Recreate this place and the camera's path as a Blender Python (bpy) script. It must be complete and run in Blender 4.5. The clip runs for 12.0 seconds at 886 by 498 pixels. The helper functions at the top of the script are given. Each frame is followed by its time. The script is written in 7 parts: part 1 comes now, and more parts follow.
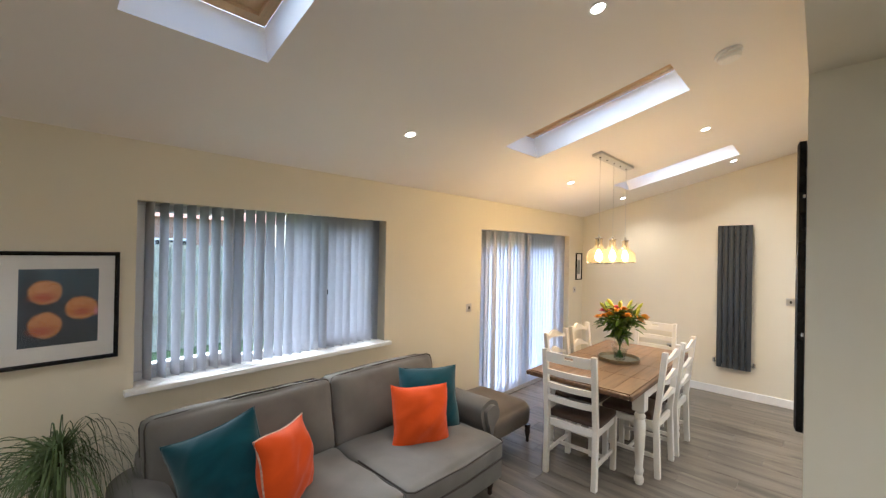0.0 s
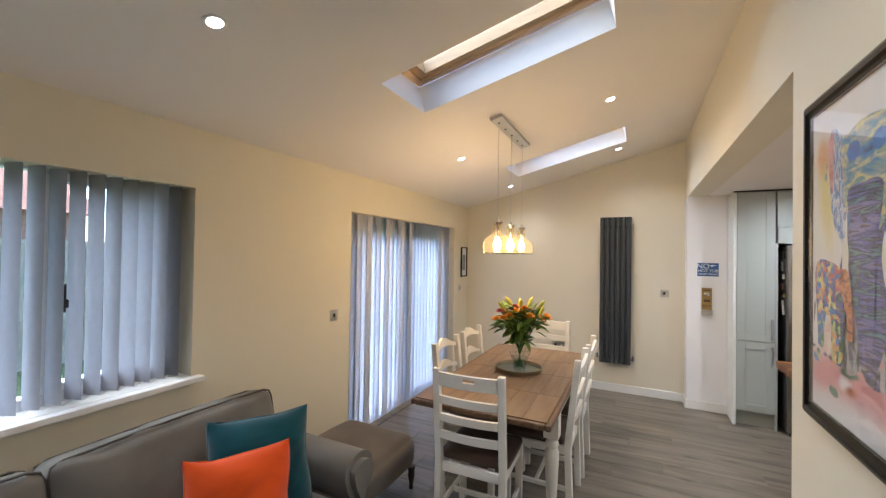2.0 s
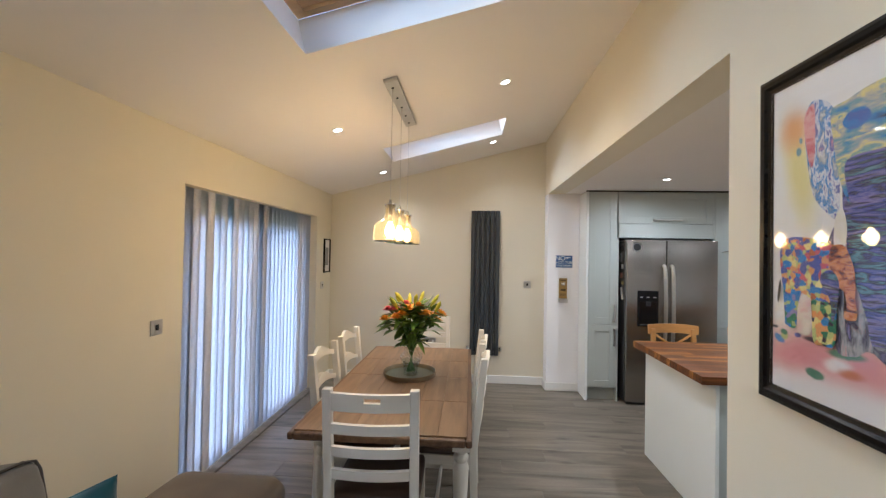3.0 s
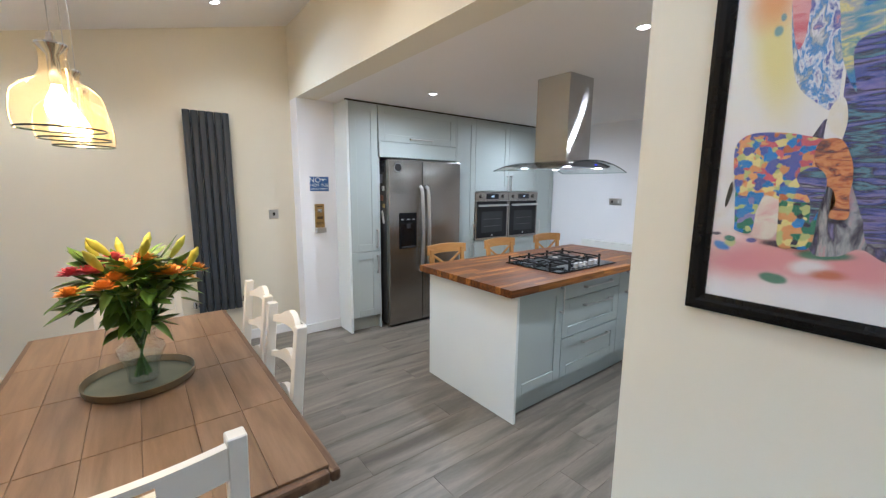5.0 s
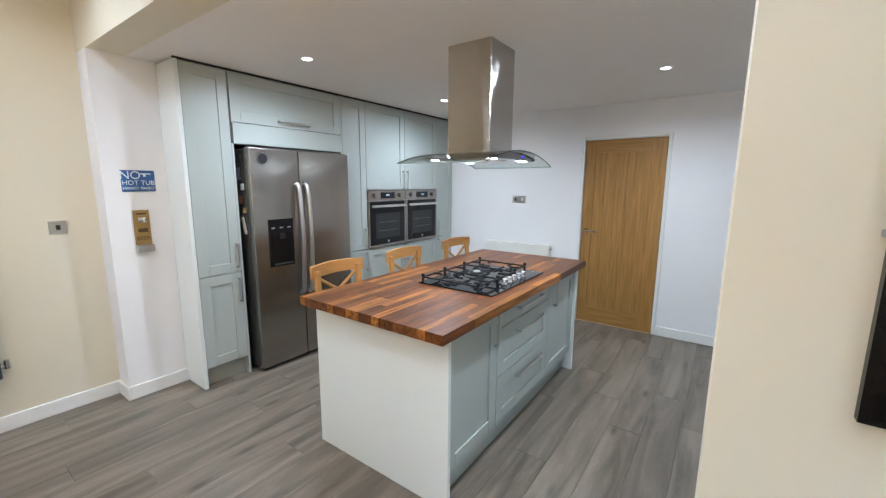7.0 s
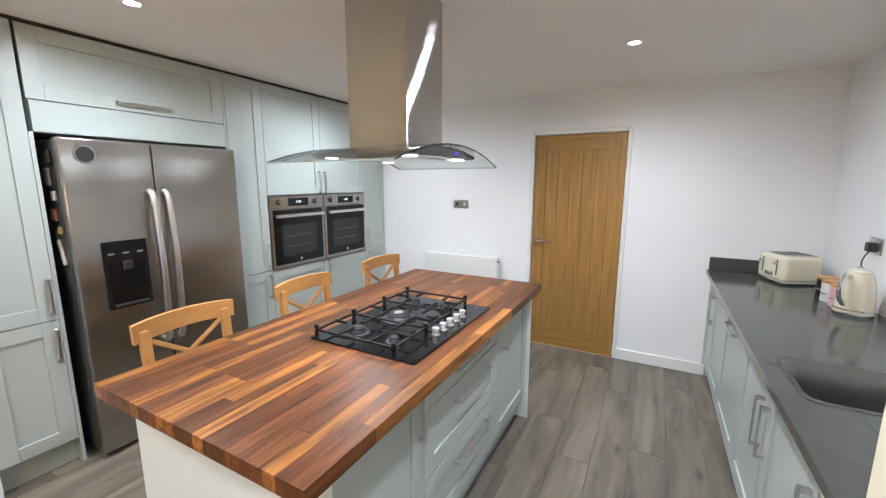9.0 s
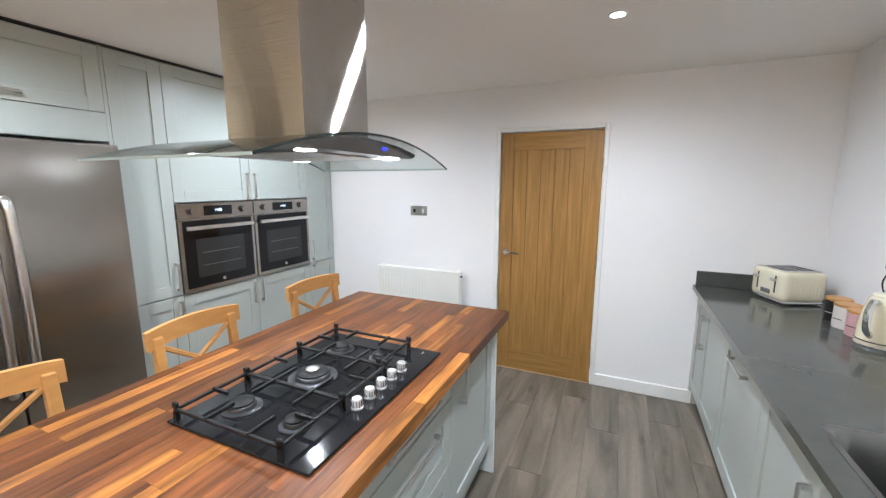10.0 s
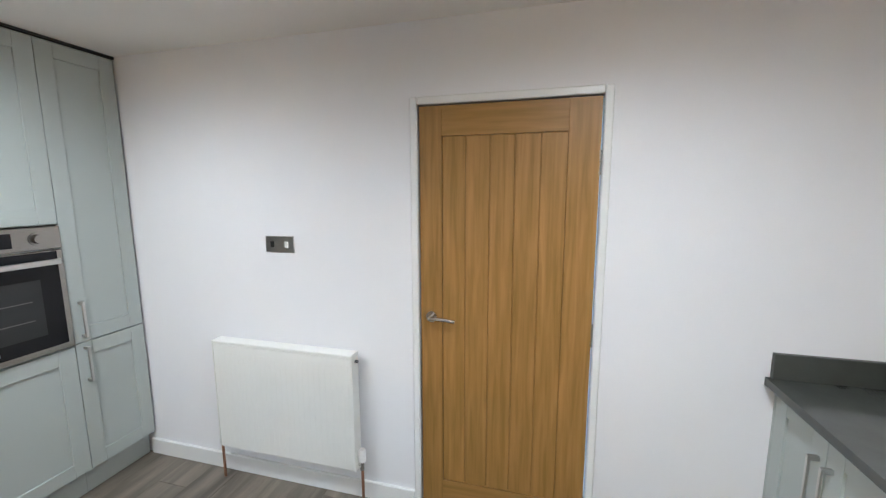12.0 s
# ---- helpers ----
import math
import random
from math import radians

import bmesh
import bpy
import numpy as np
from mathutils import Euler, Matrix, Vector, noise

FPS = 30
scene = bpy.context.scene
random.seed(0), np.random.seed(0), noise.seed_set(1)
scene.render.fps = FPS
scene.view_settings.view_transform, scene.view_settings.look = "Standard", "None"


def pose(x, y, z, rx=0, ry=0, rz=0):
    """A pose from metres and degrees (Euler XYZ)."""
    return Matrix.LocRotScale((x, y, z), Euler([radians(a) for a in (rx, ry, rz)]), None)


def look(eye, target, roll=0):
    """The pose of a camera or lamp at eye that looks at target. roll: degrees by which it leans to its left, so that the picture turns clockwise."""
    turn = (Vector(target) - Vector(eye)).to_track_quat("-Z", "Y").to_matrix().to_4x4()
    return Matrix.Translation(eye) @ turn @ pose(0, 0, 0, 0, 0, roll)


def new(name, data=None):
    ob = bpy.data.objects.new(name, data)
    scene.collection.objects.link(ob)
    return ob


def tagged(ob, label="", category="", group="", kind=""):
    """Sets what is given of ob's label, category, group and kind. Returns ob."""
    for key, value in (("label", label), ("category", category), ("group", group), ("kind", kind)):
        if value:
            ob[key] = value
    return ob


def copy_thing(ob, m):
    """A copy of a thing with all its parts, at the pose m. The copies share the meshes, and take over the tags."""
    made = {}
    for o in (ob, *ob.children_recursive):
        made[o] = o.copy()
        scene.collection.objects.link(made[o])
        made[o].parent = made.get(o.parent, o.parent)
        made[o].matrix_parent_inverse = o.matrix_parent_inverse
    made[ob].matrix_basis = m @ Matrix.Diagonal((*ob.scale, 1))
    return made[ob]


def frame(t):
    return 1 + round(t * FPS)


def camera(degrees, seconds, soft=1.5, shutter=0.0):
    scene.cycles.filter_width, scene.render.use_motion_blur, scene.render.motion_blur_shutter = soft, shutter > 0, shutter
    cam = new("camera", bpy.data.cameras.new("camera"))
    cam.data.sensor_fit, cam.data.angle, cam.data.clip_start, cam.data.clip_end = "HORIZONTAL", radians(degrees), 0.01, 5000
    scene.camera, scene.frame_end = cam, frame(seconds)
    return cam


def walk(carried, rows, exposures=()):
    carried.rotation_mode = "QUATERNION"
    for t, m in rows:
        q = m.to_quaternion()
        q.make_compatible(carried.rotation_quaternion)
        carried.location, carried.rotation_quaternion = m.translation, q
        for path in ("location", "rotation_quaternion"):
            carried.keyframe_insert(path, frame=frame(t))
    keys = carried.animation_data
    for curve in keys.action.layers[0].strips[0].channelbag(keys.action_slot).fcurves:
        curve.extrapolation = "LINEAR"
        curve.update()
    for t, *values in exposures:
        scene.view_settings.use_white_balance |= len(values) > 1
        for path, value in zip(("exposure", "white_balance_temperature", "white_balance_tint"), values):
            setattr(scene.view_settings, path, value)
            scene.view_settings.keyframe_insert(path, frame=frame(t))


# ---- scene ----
cam = camera(96.6, 12.0, 1.3)
PATH = [
    (0, (0.113, 0.09, 1.762), (-1.27, 1.536, 1.772), 1.1),
    (0.5, (0.043, 0.266, 1.744), (-1.321, 1.728, 1.754), 1.2),
    (1, (-0.077, 0.486, 1.727), (-1.357, 2.022, 1.741), 1.2),
    (1.5, (-0.232, 0.686, 1.707), (-1.346, 2.348, 1.718), 1.2),
    (2, (-0.425, 0.884, 1.665), (-1.307, 2.679, 1.691), 0.9),
    (2.5, (-0.655, 1.05, 1.644), (-1.192, 2.977, 1.668), 1.1),
    (3, (-0.849, 1.233, 1.601), (-0.986, 3.228, 1.628), 1.0),
    (3.2, (-0.928, 1.331, 1.598), (-0.888, 3.33, 1.614), 1.3),
    (4.8, (-1.245, 2.006, 1.528), (-0.146, 3.655, 1.256), 0.6),
    (5, (-1.205, 2.084, 1.526), (0.004, 3.646, 1.213), 0.5),
    (5.5, (-1.096, 2.307, 1.539), (0.338, 3.662, 1.212), 0.7),
    (6, (-0.981, 2.475, 1.536), (0.542, 3.729, 1.206), 0.5),
    (6.5, (-0.879, 2.622, 1.544), (0.687, 3.821, 1.214), 0.4),
    (7, (-0.744, 2.73, 1.533), (0.86, 3.879, 1.206), 0.3),
    (7.2, (-0.673, 2.761, 1.538), (0.949, 3.885, 1.209), 0.3),
    (8.8, (-0.105, 2.994, 1.583), (1.625, 3.94, 1.243), 0.2),
    (9, (-0.019, 3.002, 1.576), (1.718, 3.934, 1.241), 0.1),
    (9.5, (0.231, 3.037, 1.591), (1.999, 3.91, 1.257), 0.1),
    (10, (0.495, 3.111, 1.592), (2.297, 3.917, 1.266), 0.1),
    (10.5, (0.79, 3.202, 1.609), (2.63, 3.923, 1.302), 0.2),
    (11, (1.181, 3.266, 1.604), (3.061, 3.888, 1.325), 0.1),
    (11.5, (1.562, 3.371, 1.623), (3.459, 3.929, 1.323), -0.0),
    (12, (1.959, 3.446, 1.614), (3.871, 3.959, 1.329), -0.2),
]
walk(cam, [(t, look(eye, target, roll)) for t, eye, target, roll in PATH],
     [(0, 3.08, 5880, 9), (1, 2.80, 5880, 9), (2, 2.64, 5750, 9), (3, 2.52, 5550, 8), (5, 2.80, 5200, 6), (7, 2.96, 5300, 5), (9, 3.24, 5600, 7), (11, 3.32, 5600, 7), (12, 3.12, 5600, 6)])

# ---- exposure, world and sun ----
world = bpy.data.worlds.new("sky")
scene.world = world
world.use_nodes = True
_nt = world.node_tree
_sky = _nt.nodes.new("ShaderNodeTexSky")
_sky.sky_type = "NISHITA"
_sky.sun_disc = False
_sky.sun_elevation = radians(55)
_sky.sun_rotation = radians(250)
_sky.air_density, _sky.dust_density, _sky.ozone_density = 1.0, 1.5, 2.0
_bg = next(n for n in _nt.nodes if n.type == "BACKGROUND")
_bg.inputs["Strength"].default_value = 0.15
_nt.links.new(_sky.outputs[0], _bg.inputs["Color"])
_sun = bpy.data.lights.new("sun", "SUN")
_sun.energy, _sun.angle, _sun.color = 1.9, radians(90), (0.95, 0.98, 1.0)
_so = new("sun", _sun)
_so.matrix_world = look((-6, 1, 8), (0, 0, 0))

# ---- plan, in metres ----
W, N, S = -2.652, 6.24, -1.8          # extension: window wall, radiator wall, south end
PX, PE = 0.08, 0.66                   # pier between extension and kitchen
PS, PN = 1.80, 2.722
KE, KN, KS = 3.70, 6.40, 1.92         # kitchen: door wall, back wall, sink wall
ZC, SLOPE = 2.35, 0.25                # flat ceiling height; rise of the sloping one
TH = math.atan(SLOPE)


def zs(x):
    return ZC + SLOPE * (x - W)


def slope_pt(s, y, h):
    """A point s metres up the slope from the window wall, h above its lining."""
    return (W + s * math.cos(TH) - h * math.sin(TH), y, ZC + s * math.sin(TH) + h * math.cos(TH))


# ---- lamps ----
WARM, COOL = (1.0, 0.935, 0.86), (1.0, 0.97, 0.945)
# The last two, at y -0.25, are unseen additions that brighten the window wall.
DINING_SPOTS = [(-1.885, 1.84), (-1.88, 4.19), (-1.875, 5.76), (-0.615, 1.82), (-0.615, 4.10), (-0.615, 5.63), (-1.88, -0.25), (-0.615, -0.25)]
KITCHEN_SPOTS = [(0.95, 3.19), (1.0, 5.1), (2.6, 5.12), (2.58, 3.18)]
# Unseen fill lights behind the start of the walk, added to brighten the walls.
LOUNGE_FILL = [(1.8, 0.2), (0.75, -1.0), (2.7, -1.0)]
PENDANTS = [(-1.355, 3.69), (-1.355, 4.02), (-1.355, 4.36)]


def lamp(x, y, z, watts, colour, size=120, aim=(0, 0, -1)):
    d = bpy.data.lights.new("downlight_lamp", "SPOT")
    d.energy, d.color, d.spot_size, d.spot_blend, d.shadow_soft_size = watts, colour, radians(size), 1.0, 0.03
    o = new("downlight_lamp", d)
    o.matrix_world = look((x, y, z), (x + aim[0], y + aim[1], z + aim[2]))
    return o


for x, y in DINING_SPOTS:
    lamp(x, y, zs(x) - 0.02, 3.7, WARM, 134, (0.24, 0, -1))
for x, y in KITCHEN_SPOTS:
    lamp(x, y, ZC - 0.02, 9.6, COOL, 176)
for x, y in LOUNGE_FILL:
    lamp(x, y, ZC - 0.02, 8, COOL, 170)
for x, y in PENDANTS:
    d = bpy.data.lights.new("pendant_lamp", "POINT")
    d.energy, d.color, d.shadow_soft_size = 0.78, (1.0, 0.60, 0.26), 0.035
    new("pendant_lamp", d).matrix_world = pose(x, y, 1.745)


# ---- materials ----
def mat(name, col, rough=0.5, metal=0.0, var=0.06, scale=6.0, bump=0.0, bscale=80.0, stretch=(1, 1, 1), col2=None,
        rand=0.0, coat=0.0, sheen=0.0, ior=1.45, fine=0.0, rvar=0.0, distort=0.3):
    m = bpy.data.materials.new(name)
    m.use_nodes = True
    nt = m.node_tree
    b = nt.nodes["Principled BSDF"]
    tc = nt.nodes.new("ShaderNodeTexCoord")
    vec = tc.outputs["Object"]
    if rand:
        oi = nt.nodes.new("ShaderNodeObjectInfo")
        sc = nt.nodes.new("ShaderNodeMath")
        sc.operation = "MULTIPLY"
        sc.inputs[1].default_value = 37.0
        nt.links.new(oi.outputs["Random"], sc.inputs[0])
        ad = nt.nodes.new("ShaderNodeVectorMath")
        ad.operation = "ADD"
        nt.links.new(vec, ad.inputs[0])
        nt.links.new(sc.outputs[0], ad.inputs[1])
        vec = ad.outputs[0]
    mp = nt.nodes.new("ShaderNodeMapping")
    mp.inputs["Scale"].default_value = stretch
    nt.links.new(vec, mp.inputs["Vector"])
    n1 = nt.nodes.new("ShaderNodeTexNoise")
    n1.inputs["Scale"].default_value, n1.inputs["Detail"].default_value = scale, 6
    n1.inputs["Distortion"].default_value = distort
    nt.links.new(mp.outputs[0], n1.inputs["Vector"])
    ramp = nt.nodes.new("ShaderNodeValToRGB")
    lo = tuple(c * (1 - var) for c in col)
    hi = tuple(min(1, c * (1 + var)) for c in (col2 or col))
    ramp.color_ramp.elements[0].position, ramp.color_ramp.elements[1].position = 0.3, 0.7
    ramp.color_ramp.elements[0].color, ramp.color_ramp.elements[1].color = (*lo, 1), (*hi, 1)
    nt.links.new(n1.outputs["Fac"], ramp.inputs[0])
    out = ramp.outputs[0]
    if fine:
        n3 = nt.nodes.new("ShaderNodeTexNoise")
        n3.inputs["Scale"].default_value, n3.inputs["Detail"].default_value = bscale, 3
        nt.links.new(mp.outputs[0], n3.inputs["Vector"])
        hs = nt.nodes.new("ShaderNodeHueSaturation")
        mr = nt.nodes.new("ShaderNodeMapRange")
        mr.inputs["To Min"].default_value, mr.inputs["To Max"].default_value = 1 - fine, 1 + fine
        nt.links.new(n3.outputs["Fac"], mr.inputs["Value"])
        nt.links.new(mr.outputs[0], hs.inputs["Value"])
        nt.links.new(out, hs.inputs["Color"])
        out = hs.outputs[0]
    if rand:
        hs = nt.nodes.new("ShaderNodeHueSaturation")
        mr = nt.nodes.new("ShaderNodeMapRange")
        mr.inputs["To Min"].default_value, mr.inputs["To Max"].default_value = 1 - rand, 1 + rand
        nt.links.new(oi.outputs["Random"], mr.inputs["Value"])
        nt.links.new(mr.outputs[0], hs.inputs["Value"])
        nt.links.new(out, hs.inputs["Color"])
        out = hs.outputs[0]
    nt.links.new(out, b.inputs["Base Color"])
    b.inputs["Roughness"].default_value, b.inputs["Metallic"].default_value = rough, metal
    b.inputs["IOR"].default_value = ior
    b.inputs["Coat Weight"].default_value = coat
    b.inputs["Coat Roughness"].default_value = 0.1
    b.inputs["Sheen Weight"].default_value = sheen
    if rvar:
        mr = nt.nodes.new("ShaderNodeMapRange")
        mr.inputs["To Min"].default_value, mr.inputs["To Max"].default_value = max(0, rough - rvar), min(1, rough + rvar)
        nt.links.new(n1.outputs["Fac"], mr.inputs["Value"])
        nt.links.new(mr.outputs[0], b.inputs["Roughness"])
    if bump:
        n2 = nt.nodes.new("ShaderNodeTexNoise")
        n2.inputs["Scale"].default_value, n2.inputs["Detail"].default_value = bscale, 4
        nt.links.new(mp.outputs[0], n2.inputs["Vector"])
        bp = nt.nodes.new("ShaderNodeBump")
        bp.inputs["Strength"].default_value, bp.inputs["Distance"].default_value = bump, 0.01
        nt.links.new(n2.outputs["Fac"], bp.inputs["Height"])
        nt.links.new(bp.outputs[0], b.inputs["Normal"])
    return m


def pane_mat(name, tint=(0.95, 0.98, 0.97), haze=0.0, gloss=0.035):
    """Thin sheet glass: clear, with a reflection that follows Fresnel."""
    m = bpy.data.materials.new(name)
    m.use_nodes = True
    nt = m.node_tree
    nt.nodes.remove(nt.nodes["Principled BSDF"])
    t, g, mx, lw, pw, ma = (nt.nodes.new("ShaderNode" + k) for k in ("BsdfTransparent", "BsdfGlossy", "MixShader", "LayerWeight", "Math", "Math"))
    t.inputs[0].default_value = (*tint, 1)
    g.inputs["Roughness"].default_value = 0.02
    lw.inputs[0].default_value = 0.5
    pw.operation, ma.operation = "POWER", "MULTIPLY_ADD"
    pw.inputs[1].default_value, ma.inputs[1].default_value, ma.inputs[2].default_value = 5.0, 0.9, gloss
    nt.links.new(lw.outputs["Facing"], pw.inputs[0])
    nt.links.new(pw.outputs[0], ma.inputs[0])
    nt.links.new(ma.outputs[0], mx.inputs[0])
    clear = t.outputs[0]
    if haze:
        tl, hz = nt.nodes.new("ShaderNodeBsdfTranslucent"), nt.nodes.new("ShaderNodeMixShader")
        tl.inputs[0].default_value = (*tint, 1)
        hz.inputs[0].default_value = haze
        nt.links.new(t.outputs[0], hz.inputs[1])
        nt.links.new(tl.outputs[0], hz.inputs[2])
        clear = hz.outputs[0]
    nt.links.new(clear, mx.inputs[1])
    nt.links.new(g.outputs[0], mx.inputs[2])
    nt.links.new(mx.outputs[0], nt.nodes["Material Output"].inputs[0])
    return m


def knots(m):
    """Sparse dark knots and grain flecks along a board."""
    nt = m.node_tree
    b = nt.nodes["Principled BSDF"]
    src = b.inputs["Base Color"].links[0].from_socket
    pos, mp = nt.nodes.new("ShaderNodeNewGeometry"), nt.nodes.new("ShaderNodeMapping")
    mp.inputs["Scale"].default_value = (2.2, 6.5, 6.5)
    nt.links.new(pos.outputs["Position"], mp.inputs[0])
    vo, sp, gate, near, mul, mx = (nt.nodes.new("ShaderNode" + k) for k in ("TexVoronoi", "SeparateColor", "MapRange", "MapRange", "Math", "Mix"))
    vo.inputs["Scale"].default_value = 1.3
    nt.links.new(mp.outputs[0], vo.inputs["Vector"])
    nt.links.new(vo.outputs["Color"], sp.inputs[0])
    for node, lo, hi, a, z in ((gate, 0.52, 0.62, 0.0, 0.75), (near, 0.03, 0.24, 1.0, 0.0)):
        node.inputs["From Min"].default_value, node.inputs["From Max"].default_value = lo, hi
        node.inputs["To Min"].default_value, node.inputs["To Max"].default_value = a, z
    nt.links.new(sp.outputs[0], gate.inputs["Value"])
    nt.links.new(vo.outputs["Distance"], near.inputs["Value"])
    mul.operation = "MULTIPLY"
    nt.links.new(gate.outputs[0], mul.inputs[0])
    nt.links.new(near.outputs[0], mul.inputs[1])
    mx.data_type = "RGBA"
    nt.links.new(mul.outputs[0], mx.inputs["Factor"])
    nt.links.new(src, mx.inputs["A"])
    mx.inputs["B"].default_value = (0.045, 0.036, 0.028, 1)
    nt.links.new(mx.outputs["Result"], b.inputs["Base Color"])


def glow(name, col, strength):
    m = bpy.data.materials.new(name)
    m.use_nodes = True
    b = m.node_tree.nodes["Principled BSDF"]
    b.inputs["Base Color"].default_value = (*col, 1)
    b.inputs["Emission Color"].default_value = (*col, 1)
    b.inputs["Emission Strength"].default_value = strength
    return m


def fabric_thin(name, col, trans=0.5):
    """Blind cloth that lets part of the daylight through."""
    m = mat(name, col, 0.85, var=0.05, scale=25, bump=0.15, bscale=400)
    nt = m.node_tree
    b = nt.nodes["Principled BSDF"]
    tl, mx = nt.nodes.new("ShaderNodeBsdfTranslucent"), nt.nodes.new("ShaderNodeMixShader")
    tl.inputs[0].default_value = (*col, 1)
    mx.inputs[0].default_value = trans
    nt.links.new(b.outputs[0], mx.inputs[1])
    nt.links.new(tl.outputs[0], mx.inputs[2])
    nt.links.new(mx.outputs[0], nt.nodes["Material Output"].inputs[0])
    return m


def brushed(m, amount, turn):
    """Gives a metal the drawn-out highlights of a brushed finish."""
    nt = m.node_tree
    b = nt.nodes["Principled BSDF"]
    tg = nt.nodes.new("ShaderNodeTangent")
    tg.direction_type, tg.axis = "RADIAL", "Z"
    nt.links.new(tg.outputs[0], b.inputs["Tangent"])
    b.inputs["Anisotropic"].default_value, b.inputs["Anisotropic Rotation"].default_value = amount, turn


def hairlines(m, depth):
    """Fine level scratches that draw every highlight out up and down."""
    nt = m.node_tree
    geo, mp, n, lift, up, add = (nt.nodes.new("ShaderNode" + k) for k in ("NewGeometry", "Mapping", "TexNoise", "MapRange", "CombineXYZ", "VectorMath"))
    mp.inputs["Scale"].default_value = (0.3, 0.3, 12000)
    n.inputs["Scale"].default_value, n.inputs["Detail"].default_value = 1.0, 2
    lift.inputs["From Min"].default_value, lift.inputs["From Max"].default_value = 0.2, 0.8
    lift.inputs["To Min"].default_value, lift.inputs["To Max"].default_value = -depth, depth
    add.operation = "ADD"
    nt.links.new(geo.outputs["Position"], mp.inputs[0])
    nt.links.new(mp.outputs[0], n.inputs["Vector"])
    nt.links.new(n.outputs["Fac"], lift.inputs["Value"])
    nt.links.new(lift.outputs[0], up.inputs["Z"])
    nt.links.new(geo.outputs["Normal"], add.inputs[0])
    nt.links.new(up.outputs[0], add.inputs[1])
    nt.links.new(add.outputs[0], m.node_tree.nodes["Principled BSDF"].inputs["Normal"])


CREAM = mat("cream_paint", (0.74, 0.69, 0.555), 0.75, var=0.025, scale=1.3, bump=0.06, bscale=220, rvar=0.05)
WHITEWALL = mat("white_wall_paint", (0.825, 0.82, 0.83), 0.75, var=0.02, scale=1.1, bump=0.06, bscale=220)
CEIL = mat("ceiling_paint", (0.83, 0.80, 0.755), 0.85, var=0.02, scale=0.9, bump=0.06, bscale=160)
GLOSSWHITE = mat("white_gloss_paint", (0.80, 0.80, 0.78), 0.3, var=0.02, scale=3, bump=0.02, bscale=90)
UPVC = mat("white_upvc", (0.82, 0.83, 0.84), 0.25, var=0.015, scale=3)
FLOOR = mat("grey_laminate", (0.132, 0.111, 0.085), 0.34, var=0.28, scale=1.6, bump=0.05, bscale=40, stretch=(0.7, 6, 6), rand=0.12, fine=0.24, rvar=0.08, distort=0.9, col2=(0.190, 0.163, 0.130))
knots(FLOOR)
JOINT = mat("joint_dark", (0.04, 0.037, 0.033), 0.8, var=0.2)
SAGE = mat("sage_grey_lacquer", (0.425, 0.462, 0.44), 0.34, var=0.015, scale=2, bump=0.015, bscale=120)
# Paler sage, with the light on the end panels put into the colour.
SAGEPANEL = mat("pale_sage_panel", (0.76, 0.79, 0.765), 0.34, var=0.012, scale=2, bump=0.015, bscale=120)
STEEL = mat("brushed_steel", (0.50, 0.48, 0.445), 0.035, 1.0, var=0.03, scale=3)
FRIDGE = mat("fridge_steel", (0.34, 0.32, 0.29), 0.27, 0.95, var=0.04, scale=2, bump=0.015, bscale=60, stretch=(30, 30, 1))
CHROME = mat("chrome", (0.72, 0.72, 0.72), 0.12, 1.0, var=0.02)
SATIN = mat("satin_nickel", (0.60, 0.59, 0.565), 0.28, 1.0, var=0.04, scale=20)
hairlines(STEEL, 0.62)
brushed(FRIDGE, 0.75, 0.0)
# Darker than STEEL: the dimness of the hood body is put into the colour.
HOODSTEEL = mat("dark_hood_steel", (0.19, 0.185, 0.178), 0.2, 1.0, var=0.04, scale=3)
OVENSTEEL = mat("oven_steel", (0.33, 0.31, 0.285), 0.24, 1.0, var=0.04, scale=3)
OVENWINDOW = mat("oven_window", (0.030, 0.031, 0.031), 0.10, var=0.1, ior=1.3)
OVENRACK = mat("oven_rack", (0.10, 0.09, 0.085), 0.4, var=0.1)
BURNER = mat("burner_alloy", (0.085, 0.085, 0.09), 0.34, 0.9, var=0.12)
BLACKGLASS = mat("black_glass", (0.010, 0.010, 0.011), 0.07, var=0.05, ior=1.3)
KNOB = mat("bright_knob", (0.70, 0.70, 0.70), 0.25, 0.7, var=0.03)
BLACK = mat("black_plastic", (0.02, 0.02, 0.021), 0.4, var=0.1)
IRON = mat("cast_iron", (0.009, 0.009, 0.009), 0.5, ior=1.3, var=0.2, bump=0.15, bscale=300)
STAVE = mat("walnut_stave", (0.068, 0.026, 0.010), 0.36, var=0.22, ior=1.28, scale=5, bump=0.04, bscale=70, stretch=(1, 10, 10), rand=0.32, fine=0.16, col2=(0.150, 0.052, 0.015), rvar=0.06)
STAVE2 = mat("pale_walnut_stave", (0.128, 0.048, 0.013), 0.36, var=0.18, ior=1.28, scale=5, bump=0.04, bscale=70, stretch=(1, 10, 10), rand=0.24, fine=0.14, col2=(0.35, 0.142, 0.030), rvar=0.06)
OAK = mat("oak_veneer", (0.27, 0.148, 0.034), 0.42, var=0.09, scale=3, bump=0.03, bscale=60, stretch=(14, 14, 0.9), fine=0.05, rand=0.08, col2=(0.36, 0.19, 0.055))
OAKRAIL = mat("oak_rail_veneer", (0.285, 0.158, 0.036), 0.42, var=0.10, scale=3, bump=0.03, bscale=60, stretch=(14, 0.9, 14), fine=0.05, rand=0.08, col2=(0.35, 0.185, 0.053))
